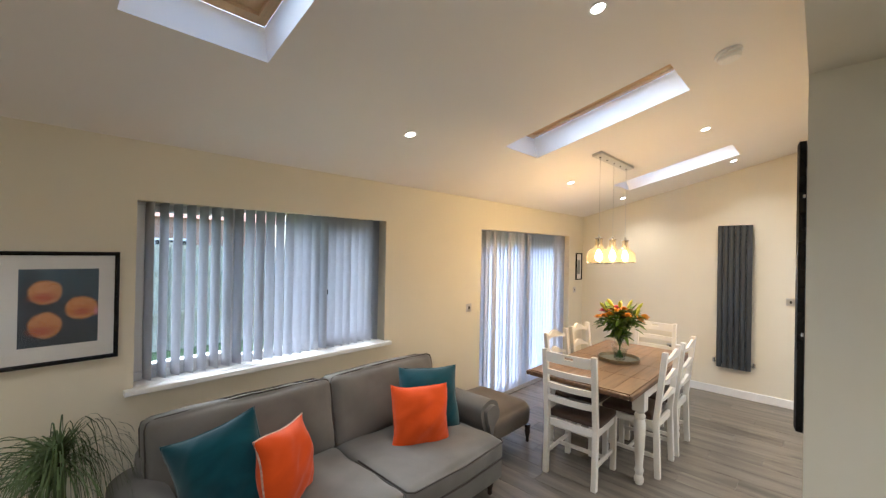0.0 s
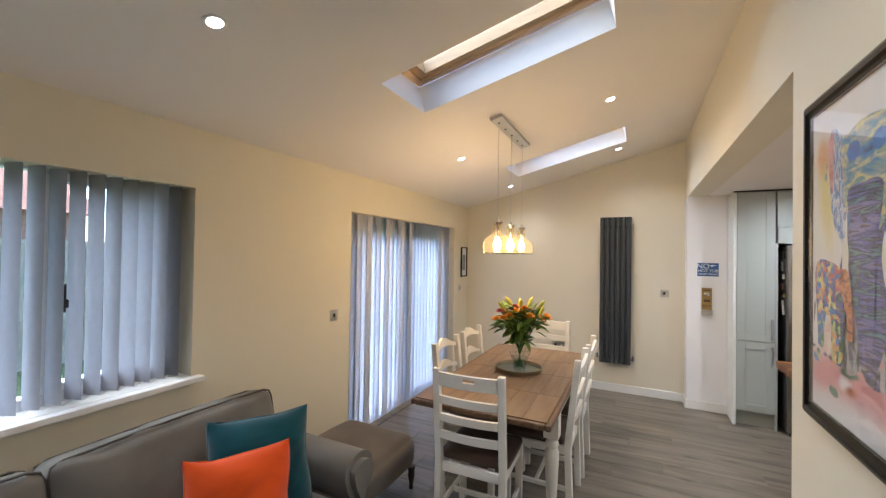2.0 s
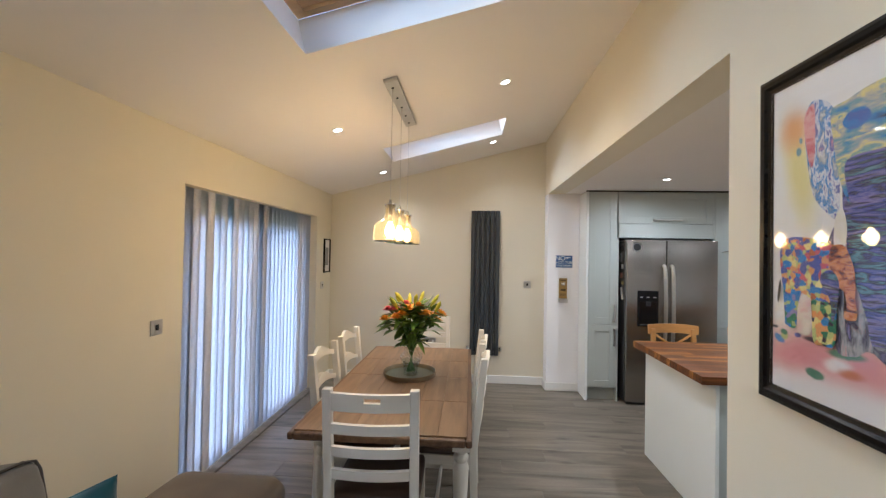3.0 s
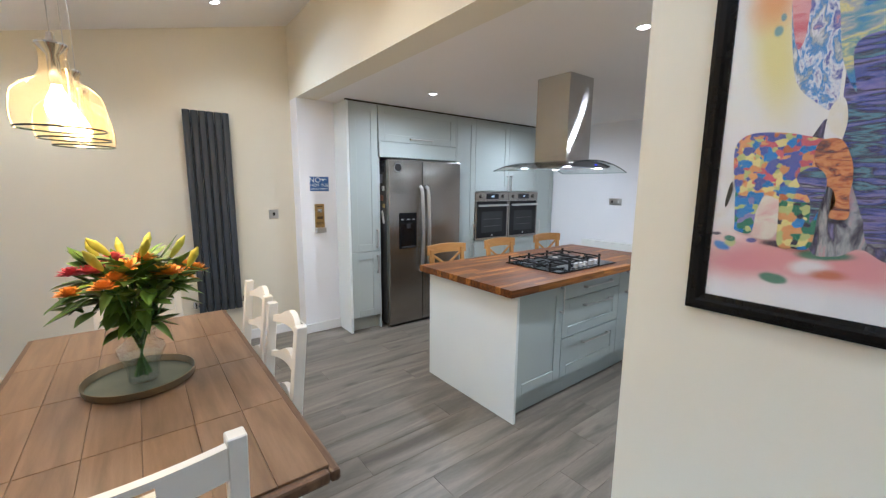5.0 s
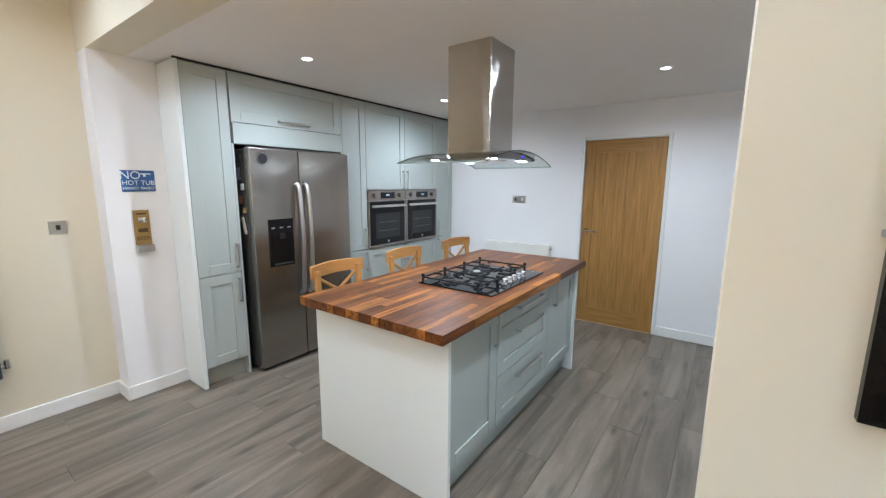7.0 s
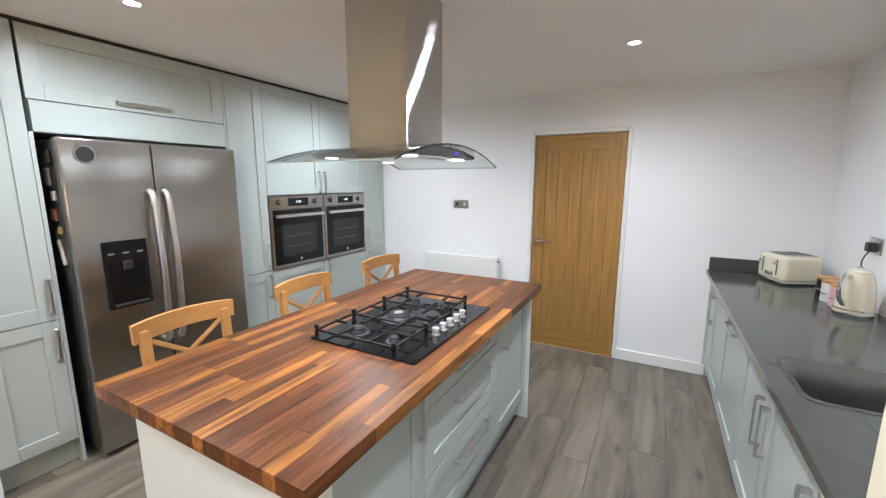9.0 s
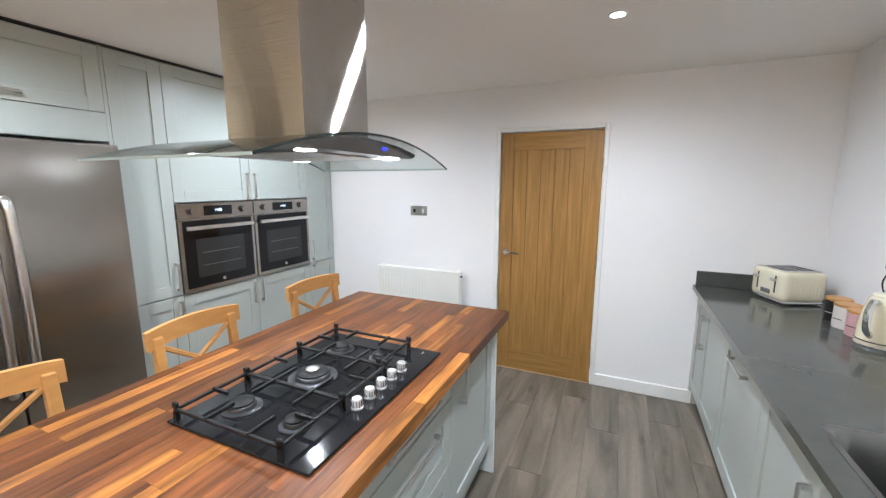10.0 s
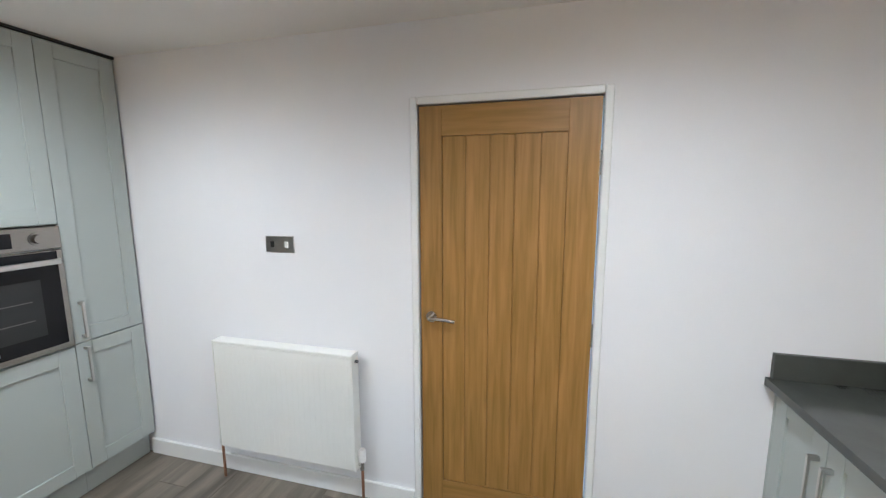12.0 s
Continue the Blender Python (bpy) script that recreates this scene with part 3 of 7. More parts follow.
for a, b in [(0.072, fw / 2 - 0.002), (fw / 2 + 0.002, fw - 0.072)]:
    leaf = part("door_leaf", box(box(box(box(B(), 0.005, 0.065, a, b, 0.032, 0.15, 0.005), 0.005, 0.065, a, b, fh - 0.18, fh - 0.072, 0.005), 0.005, 0.065, a, a + 0.105, 0.15, fh - 0.18, 0.005), 0.005, 0.065, b - 0.105, b, 0.15, fh - 0.18, 0.005), UPVC, fd)
    p = part("pane", box(B(), 0.03, 0.036, a + 0.104, b - 0.104, 0.149, fh - 0.179), PANE, leaf)
    p.visible_shadow = False

bm = box(B(), OW + 0.151, W - 0.001, FR[0] + 0.002, FR[1] - 0.002, 0.0, 0.012, 0.003)
structure("threshold", bm, FLOOR, "grey threshold under the french-door blind", "threshold")

# ---- skylights ----
for ya, yb in SKY:
    sk = thing("skylight", Matrix(), "pine-framed roof window in a white plaster well", "skylight", "roof windows", "structure")
    for nm, a in [("skylight_frame", (s0, s1, ya, ya + 0.045)), ("skylight_frame", (s0, s1, yb - 0.045, yb)), ("skylight_frame", (s0, s0 + 0.05, ya + 0.045, yb - 0.045)), ("skylight_frame", (s1 - 0.05, s1, ya + 0.045, yb - 0.045))]:
        bm = B()
        slab(bm, *a, 0.181, 0.27)
        bmesh.ops.recalc_face_normals(bm, faces=bm.faces)
        part(nm, bm, SKYPINE, sk)
    for a in [(s0 + 0.05, s1 - 0.05, ya + 0.046, ya + 0.085), (s0 + 0.05, s1 - 0.05, yb - 0.085, yb - 0.046), (s0 + 0.051, s0 + 0.10, ya + 0.085, yb - 0.085), (s1 - 0.10, s1 - 0.051, ya + 0.085, yb - 0.085)]:
        bm = B()
        slab(bm, *a, 0.20, 0.29)
        bmesh.ops.recalc_face_normals(bm, faces=bm.faces)
        part("sash", bm, SKYPINE, sk)
    bm = B()
    slab(bm, s0 + 0.09, s1 - 0.09, ya + 0.08, yb - 0.08, 0.26, 0.266)
    bmesh.ops.recalc_face_normals(bm, faces=bm.faces)
    p = part("pane", bm, PANE, sk)
    p.visible_shadow = False

# ---- oak door ----
DY0, DY1 = 3.253, 4.022
od = thing("door_2", pose(KE, (DY0 + DY1) / 2, 0), "closed oak veneered cottage door with vertical grooves", "door", kind="structure")
hw = (DY1 - DY0) / 2
for y0, y1, z0, z1, m_ in [(-hw, -hw + 0.125, 0.006, 1.99, OAK), (hw - 0.105, hw, 0.006, 1.99, OAK), (-hw + 0.125, hw - 0.105, 1.86, 1.99, OAKRAIL), (-hw + 0.125, hw - 0.105, 0.006, 0.18, OAKRAIL)]:
    part("door_stile" if m_ is OAK else "door_rail", box(B(), -0.002, 0.040, y0, y1, z0, z1, 0.001), m_, od)
nb = 5
bw = (2 * hw - 0.23) / nb
first = None
for i in range(nb):
    y0 = -hw + 0.125 + bw * i
    if first is None:
        first = part("board", box(B(), 0.0, 0.03, -bw / 2 + 0.0012, bw / 2 - 0.0012, 0.181, 1.859, 0.002), OAK, od, at=pose(0.004, y0 + bw / 2, 0))
    else:
        share(first, pose(0.004, y0 + bw / 2, 0), od)
part("door_back", box(B(), 0.0092, 0.033, -hw + 0.12, hw - 0.1, 0.17, 1.87), OAK, od)
bm = B()
cyl(bm, (-0.012, hw - 0.055, 1.03), (-0.001, hw - 0.055, 1.03), 0.026, n=24)
cyl(bm, (-0.05, hw - 0.055, 1.03), (-0.012, hw - 0.055, 1.03), 0.010, n=16)
tube(bm, [(-0.048, hw - 0.05, 1.03), (-0.05, hw - 0.09, 1.033), (-0.05, hw - 0.14, 1.03), (-0.046, hw - 0.175, 1.024)], 0.009, 10)
part("door_handle", bm, CHROME, od, "chrome lever handle", 50)
for z in (0.18, 1.0, 1.73):
    part("hinge", cyl(box(B(), -0.004, 0.0, -hw - 0.006, -hw + 0.004, z - 0.05, z + 0.05), (-0.006, -hw - 0.003, z - 0.05), (-0.006, -hw - 0.003, z + 0.05), 0.006), CHROME, od)
bm = B()
box(bm, 0.041, 0.06, -hw - 0.004, hw + 0.004, 0, 2.0)
part("door_stop", bm, GLOSSWHITE, od)
for y0, y1, z0, z1 in [(-hw - 0.040, -hw - 0.006, 0, 2.03), (hw + 0.006, hw + 0.040, 0, 2.03), (-hw - 0.006, hw + 0.006, 1.996, 2.03)]:
    bm = B()
    box(bm, KE - 0.018, KE - 0.0005, (DY0 + DY1) / 2 + y0, (DY0 + DY1) / 2 + y1, z0, z1, 0.005)
    structure("trim", bm, GLOSSWHITE, "white painted door architrave", "door trim")
bm = B()
box(bm, KE - 0.01, KE + 0.1, DY0, DY1, 0.0005, 0.005, 0.002)
structure("threshold", bm, SKYPINE, "pale wooden threshold strip under the door", "threshold")


# ---- vertical blinds ----
def blind(name, y0, y1, z0, z1, count, x, material, turn, label, wslat=0.089, inset=0.018):
    b = thing(name, pose(x, y0, z1), label, "blind")
    part("headrail", box(B(), -0.02, 0.02, 0.01, y1 - y0 - 0.01, -0.04, -0.004, 0.004), UPVC, b)
    h = z1 - z0 - 0.05
    bm = B()
    n = 6
    vs = [[bm.verts.new((0.006 * math.cos(math.pi * (k / n - 0.5)) - 0.003, wslat * (k / n - 0.5), z)) for k in range(n + 1)] for z in (-0.045, -0.045 - h + 0.10, -0.045 - h)]
    for a, c in zip(vs, vs[1:]):
        for k in range(n):
            bm.faces.new((a[k], a[k + 1], c[k + 1], c[k]))
    geo = bmesh.ops.solidify(bm, geom=bm.faces[:], thickness=0.0008)
    first = None
    step = (y1 - y0 - 2 * inset) / (count - 1)
    rnd = random.Random(5)
    for i in range(count):
        m = pose(0, inset + step * i, 0, 0, 0, turn(i / (count - 1)) + rnd.uniform(-1.5, 1.5))
        if first is None:
            first = part("slat", bm, material, b, smooth=40, at=m)
        else:
            share(first, m, b)
    bm = B()
    for i in range(count - 1):
        tube(bm, [(0.012, inset + step * i, -0.045 - h + 0.004), (0.014, inset + step * (i + 0.5), -0.045 - h - 0.012), (0.012, inset + step * (i + 1), -0.045 - h + 0.004)], 0.0012, 4)
    part("bottom_chain", bm, UPVC, b, "white beaded chain along the slat ends", kind="stuff")
    return b


blind("vertical_blind", WIN[0] + 0.01, WIN[1] - 0.01, WIN[2] + 0.02, WIN[3], 24, W - 0.075, BLIND, lambda t: -71 + 2 * t,
      "grey fabric vertical blind, half open in the window recess", 0.089, 0.06)
blind("vertical_blind", FR[0] + 0.01, FR[1] - 0.01, 0.015, FR[3], 28, W - 0.075, BLINDDOOR, lambda t: -4,
      "pale grey vertical blind, closed across the french doors", 0.098, 0.045)


# ---- pictures ----
def frame_bars(parent, w, h, b, depth, material):
    """Four mitred, stepped bars round a w x h picture that hangs on a wall facing +x."""
    for i in range(4):
        bm = B()
        horiz = i % 2 == 0
        length = w if horiz else h
        prof = [(0, 0), (0, depth * 0.75), (b * 0.25, depth), (b * 0.55, depth), (b * 0.7, depth * 0.7), (b, depth * 0.55), (b, 0)]
        ra, rb = [], []
        for q, d in prof:
            ra.append(bm.verts.new((d, -length / 2 + q, q)))
            rb.append(bm.verts.new((d, length / 2 - q, q)))
        for k in range(len(prof)):
            j = (k + 1) % len(prof)
            bm.faces.new((ra[k], ra[j], rb[j], rb[k]))
        bm.faces.new(ra[::-1])
        bm.faces.new(rb)
        bmesh.ops.recalc_face_normals(bm, faces=bm.faces)
        off = (h if horiz else w) / 2
        part("frame_bar", bm, material, parent, at=pose(0, 0, 0, 90 * i) @ pose(0, 0, -off))


def art_mat(name, cols, scale, rough=0.8, kind="noise", distort=1.5, seed=0.0, stretch=(1, 1, 1)):
    m = bpy.data.materials.new(name)
    m.use_nodes = True
    nt = m.node_tree
    b = nt.nodes["Principled BSDF"]
    b.inputs["Roughness"].default_value = rough
    tc = nt.nodes.new("ShaderNodeTexCoord")
    mp = nt.nodes.new("ShaderNodeMapping")
    mp.inputs["Location"].default_value, mp.inputs["Scale"].default_value = (seed, seed * 1.7, seed * 0.6), stretch
    nt.links.new(tc.outputs["Object"], mp.inputs[0])
    if kind == "noise":
        n = nt.nodes.new("ShaderNodeTexNoise")
        n.inputs["Scale"].default_value, n.inputs["Detail"].default_value, n.inputs["Distortion"].default_value = scale, 7, distort
        n.inputs["Roughness"].default_value = 0.62
        fac = n.outputs["Fac"]
    else:
        n = nt.nodes.new("ShaderNodeTexVoronoi")
        n.inputs["Scale"].default_value, n.inputs["Randomness"].default_value, n.distance = scale, 0.55, "MANHATTAN"
        sp = nt.nodes.new("ShaderNodeSeparateColor")
        nt.links.new(n.outputs["Color"], sp.inputs[0])
        fac = sp.outputs[0]
    if kind == "noise":
        nt.links.new(mp.outputs[0], n.inputs["Vector"])
    else:
        wn, ws, wa = nt.nodes.new("ShaderNodeTexNoise"), nt.nodes.new("ShaderNodeVectorMath"), nt.nodes.new("ShaderNodeVectorMath")
        wn.inputs["Scale"].default_value = scale * 2.2
        ws.operation, ws.inputs["Scale"].default_value = "SCALE", 0.45 / scale
        nt.links.new(mp.outputs[0], wn.inputs["Vector"])
        nt.links.new(wn.outputs["Color"], ws.inputs[0])
        nt.links.new(mp.outputs[0], wa.inputs[0])
        nt.links.new(ws.outputs[0], wa.inputs[1])
        nt.links.new(wa.outputs[0], n.inputs["Vector"])
    r = nt.nodes.new("ShaderNodeValToRGB")
    if kind != "noise":
        r.color_ramp.interpolation = "CONSTANT"
    while len(r.color_ramp.elements) < len(cols):
        r.color_ramp.elements.new(0.5)
    for i, c in enumerate(cols):
        e = r.color_ramp.elements[i]
        e.position = (0.30 + 0.4 * i / (len(cols) - 1)) if kind == "noise" else i / len(cols)
        e.color = (*c, 1)
    nt.links.new(fac, r.inputs[0])
    nt.links.new(r.outputs[0], b.inputs["Base Color"])
    return m


def flat(bm, pts, d, w, h, k=6):
    """A painted patch on a canvas facing +x; outline in shares of its width (from its left edge) and height."""
    q = spline([(u, v) for u, v in pts], k) if k else [Vector(p) for p in pts]
    f = bm.faces.new([bm.verts.new((d, (p.x - 0.5) * w, (p.y - 0.5) * h)) for p in q])
    bmesh.ops.triangulate(bm, faces=[f])
    return bm


PAINT = {
    "cream": (0.76, 0.73, 0.62), "white": (0.78, 0.78, 0.78), "yellow": (0.74, 0.66, 0.26), "orange": (0.70, 0.34, 0.14), "green": (0.05, 0.22, 0.14),
    "red": (0.58, 0.13, 0.16), "blue": (0.05, 0.24, 0.60), "violet": (0.26, 0.24, 0.50), "teal": (0.16, 0.34, 0.42), "lime": (0.50, 0.56, 0.22),
    "pink": (0.72, 0.42, 0.42), "rose": (0.66, 0.28, 0.30), "grey": (0.40, 0.42, 0.44), "dark": (0.05, 0.045, 0.08), "petal": (0.60, 0.22, 0.02), "ember": (0.42, 0.08, 0.02), "night": (0.012, 0.018, 0.028), "rust": (0.50, 0.16, 0.07), "indigo": (0.10, 0.13, 0.42),
}
GROUND_WASH = [  # share across, share up, half width, half height, tilt, softness, paint
    (0.16, 0.72, 0.07, 0.16, 10, 0.7, "yellow"), (0.13, 0.85, 0.07, 0.06, 0, 0.8, "orange"), (0.86, 0.72, 0.07, 0.16, -10, 0.8, "yellow"),
    (0.88, 0.86, 0.07, 0.06, 0, 0.8, "orange"), (0.5, 0.95, 0.4, 0.05, 0, 0.9, "white"), (0.2, 0.13, 0.30, 0.08, 5, 0.6, "pink"),
    (0.6, 0.13, 0.42, 0.08, -4, 0.6, "rose"), (0.14, 0.12, 0.13, 0.04, 12, 0.7, "rose"), (0.5, 0.03, 0.5, 0.05, 0, 0.9, "white"), (0.9, 0.12, 0.16, 0.07, 0, 0.7, "pink")]
FLECKS = [
    (0.25, 0.085, 0.045, 0.016, -8, 0.25, "green"), (0.40, 0.165, 0.085, 0.014, 4, 0.3, "green"), (0.05, 0.165, 0.03, 0.012, -20, 0.3, "blue"),
    (0.08, 0.178, 0.022, 0.011, 10, 0.3, "lime"), (0.075, 0.19, 0.02, 0.008, 0, 0.3, "green"), (0.25, 0.185, 0.05, 0.01, 0, 0.4, "dark"),
    (0.155, 0.77, 0.016, 0.014, 0, 0.3, "teal"), (0.17, 0.805, 0.010, 0.010, 0, 0.3, "teal"), (0.36, 0.13, 0.06, 0.018, 8, 0.5, "white"),
    (0.42, 0.115, 0.05, 0.012, 0, 0.6, "rust"), (0.16, 0.19, 0.02, 0.008, 0, 0.3, "indigo"), (0.02, 0.20, 0.02, 0.005, 0, 0.3, "dark")]

BLOOMS = [
    (0.5, 0.16, 0.7, 0.26, 0, 0.6, "night"), (0.12, 0.55, 0.16, 0.4, 0, 0.7, "night"), (0.40, 0.50, 0.40, 0.09, -12, 0.6, "night"),
    (0.32, 0.70, 0.20, 0.155, -4, 0.14, "bloom"), (0.78, 0.47, 0.21, 0.155, 0, 0.14, "bloom"), (0.32, 0.27, 0.20, 0.165, 6, 0.14, "bloom"),
    (0.30, 0.63, 0.15, 0.06, 0, 0.6, "ember"), (0.78, 0.42, 0.12, 0.05, 0, 0.7, "ember"), (0.28, 0.20, 0.14, 0.06, 0, 0.7, "ember"), (0.97, 0.42, 0.03, 0.05, 0, 0.6, "rose")]


def painting_mat(name, w, h, ground, blobs, cy=0.0, cz=0.0):
    """Wet-edged watercolour washes laid over one another."""
    m = art_mat(name, ground, 3.2, seed=3.1, distort=0.6)
    nt = m.node_tree
    b = nt.nodes["Principled BSDF"]
    out = b.inputs["Base Color"].links[0].from_socket

    def node(kind):
        return nt.nodes.new("ShaderNode" + kind)

    def streaks(cols, scale, stretch, distort=1.0):
        t, mp, n, r = node("TexCoord"), node("Mapping"), node("TexNoise"), node("ValToRGB")
        mp.inputs["Scale"].default_value = stretch
        n.inputs["Scale"].default_value, n.inputs["Detail"].default_value, n.inputs["Distortion"].default_value = scale, 6, distort
        nt.links.new(t.outputs["Object"], mp.inputs[0])
        nt.links.new(mp.outputs[0], n.inputs["Vector"])
        while len(r.color_ramp.elements) < len(cols):
            r.color_ramp.elements.new(0.5)
        for i, c in enumerate(cols):
            r.color_ramp.elements[i].position, r.color_ramp.elements[i].color = 0.28 + 0.44 * i / (len(cols) - 1), (*PAINT[c], 1)
        nt.links.new(n.outputs["Fac"], r.inputs[0])
        return r.outputs[0]

    tc = node("TexCoord")
    warp, half, size, moved = node("TexNoise"), node("VectorMath"), node("VectorMath"), node("VectorMath")
    warp.inputs["Scale"].default_value, warp.inputs["Detail"].default_value = 16, 5
    half.operation, size.operation, moved.operation = "SUBTRACT", "SCALE", "ADD"
    half.inputs[1].default_value, size.inputs["Scale"].default_value = (0.5, 0.5, 0.5), 0.020
    nt.links.new(tc.outputs["Object"], warp.inputs["Vector"])
    nt.links.new(warp.outputs["Color"], half.inputs[0])
    nt.links.new(half.outputs[0], size.inputs[0])
    nt.links.new(tc.outputs["Object"], moved.inputs[0])
    nt.links.new(size.outputs[0], moved.inputs[1])
    source = {
        "bloom": streaks(["ember", "petal", "orange", "petal", "ember"], 34, (1, 1, 1), 1.5),
    }
    for u, v, ru, rv, tilt, soft, paint in blobs:
        mp, ln, mr, mx = node("Mapping"), node("VectorMath"), node("MapRange"), node("Mix")
        mp.vector_type = "TEXTURE"
        mp.inputs["Location"].default_value = (0.01, cy + (u - 0.5) * w, cz + (v - 0.5) * h)
        mp.inputs["Rotation"].default_value = (radians(tilt), 0, 0)
        mp.inputs["Scale"].default_value = (1, ru * w, rv * h)
        ln.operation, mr.interpolation_type, mx.data_type = "LENGTH", "SMOOTHSTEP", "RGBA"
        mr.inputs["From Min"].default_value, mr.inputs["From Max"].default_value = 1 - soft, 1 + soft
        mr.inputs["To Min"].default_value, mr.inputs["To Max"].default_value = 0.92, 0.0
        nt.links.new(moved.outputs[0], mp.inputs[0])
        nt.links.new(mp.outputs[0], ln.inputs[0])
        nt.links.new(ln.outputs["Value"], mr.inputs["Value"])
        nt.links.new(mr.outputs[0], mx.inputs["Factor"])
        nt.links.new(out, mx.inputs["A"])
        if paint in source:
            nt.links.new(source[paint], mx.inputs["B"])
        else:
            mx.inputs["B"].default_value = (*PAINT[paint], 1)
        out = mx.outputs["Result"]
    nt.links.new(out, b.inputs["Base Color"])
    return m


# flowers picture on the window wall (faces +x; left edge towards -y)
pic = thing("framed_picture", pose(W + 0.003, 0.128, 1.44), "black-framed print of orange blooms in a white mount", "picture")
frame_bars(pic, 0.60, 0.565, 0.02, 0.025, FRAMEBLACK)
part("mount", box(B(), 0.002, 0.008, -0.285, 0.285, -0.267, 0.267), MOUNT, pic)
part("print", box(B(), 0.009, 0.010, -0.075, 0.215, -0.185, 0.195),
     painting_mat("print_of_blooms", 0.29, 0.38, [(0.012, 0.03, 0.045), (0.03, 0.075, 0.11), (0.05, 0.10, 0.14), (0.02, 0.05, 0.08)], BLOOMS, 0.07, 0.005), pic, "dark teal print of orange blooms")
p = part("glazing", box(B(), 0.013, 0.0145, -0.282, 0.282, -0.264, 0.264), PICGLASS, pic)
p.visible_shadow = False

# small picture on the window wall past the french doors
pic = thing("framed_picture", pose(W + 0.003, 6.075, 1.56), "small black-framed picture with a white mount", "picture")
frame_bars(pic, 0.20, 0.42, 0.016, 0.022, FRAMEBLACK)
part("mount", box(B(), 0.002, 0.007, -0.09, 0.09, -0.20, 0.20), MOUNT, pic)
part("print", box(B(), 0.008, 0.009, -0.05, 0.05, -0.12, 0.10), art_mat("print_grey", [(0.10, 0.10, 0.10), (0.30, 0.30, 0.29), (0.15, 0.15, 0.15)], 20), pic)

# large elephant painting on the pier (faces -x; its left edge is the one towards +y)
AW, AH = 0.585, 0.878
pic = thing("framed_picture", pose(PX - 0.003, 2.2025, 1.667, 0, 0, 180), "large black-framed colourful elephant painting behind glass", "picture")
frame_bars(pic, AW + 0.09, AH + 0.09, 0.047, 0.024, FRAMEBLACK)
part("canvas", box(B(), 0.004, 0.010, -AW / 2, AW / 2, -AH / 2, AH / 2), painting_mat("watercolour_elephants", AW, AH, [(0.66, 0.72, 0.78), (0.78, 0.79, 0.79), (0.80, 0.79, 0.74), (0.80, 0.80, 0.80), (0.78, 0.74, 0.66)], GROUND_WASH + FLECKS), pic, "watercolour of a large elephant and a puzzle-patterned calf")
HIDE = art_mat("paint_dark_hide", [PAINT[c] for c in ("dark", "indigo", "dark", "teal", "dark", "indigo", "violet", "dark", "grey", "rose")], 13, seed=1.3, distort=0.4, stretch=(1, 0.35, 2.2))
LEGPAINT = art_mat("paint_grey_legs", [PAINT[c] for c in ("grey", "violet", "dark", "grey", "rose", "violet")], 7, seed=4.0, distort=0.8, stretch=(1, 2.0, 0.7))
EARPAINT = art_mat("paint_streaked_ear", [PAINT[c] for c in ("rose", "violet", "indigo", "white", "blue", "grey", "white", "indigo", "pink")], 15, seed=2.2, distort=0.3, stretch=(1, 1.5, 0.8))
REDPAINT = art_mat("paint_red_edge", [PAINT[c] for c in ("red", "rose", "pink", "red", "violet")], 12, seed=5.0)
HEADPAINT = art_mat("paint_green_head", [PAINT[c] for c in ("grey", "lime", "teal", "yellow", "grey", "teal", "blue", "dark")], 14, seed=6.1, distort=0.4, stretch=(1, 0.6, 1.6))
TUSKPAINT = art_mat("paint_white_tusk", [PAINT[c] for c in ("white", "white", "cream", "white")], 9, seed=3.0)
BLUEPAINT = art_mat("paint_blue_patch", [PAINT[c] for c in ("blue", "indigo", "blue", "teal")], 16, seed=8.0)
PUZZLE = art_mat("paint_puzzle_hide", [PAINT[c] for c in ("indigo", "orange", "yellow", "blue", "rust", "indigo", "orange", "lime", "red")], 62, kind="cells", seed=0.4)
PUZZLEBLUE = art_mat("paint_puzzle_leg", [PAINT[c] for c in ("blue", "indigo", "green", "blue", "violet", "lime")], 60, kind="cells", seed=1.4)
PUZZLELIME = art_mat("paint_puzzle_foreleg", [PAINT[c] for c in ("lime", "blue", "orange", "green", "yellow", "lime", "dark")], 60, kind="cells", seed=2.4)
RUSTPAINT = art_mat("paint_rust_trunk", [PAINT[c] for c in ("ember", "rust", "orange", "rust", "dark", "rust")], 22, seed=7.0, stretch=(1, 0.7, 1.8))
EARLEFT = [(0.19, 0.845), (0.205, 0.895), (0.25, 0.915), (0.33, 0.88), (0.36, 0.80), (0.372, 0.62), (0.364, 0.545), (0.308, 0.567), (0.244, 0.62), (0.215, 0.70)]
TUSK = [(0.357, 0.554), (0.347, 0.48), (0.362, 0.42), (0.392, 0.448), (0.408, 0.511), (0.39, 0.57)]


def flipped(pts):
    return [(1.08 - u, v) for u, v in pts]


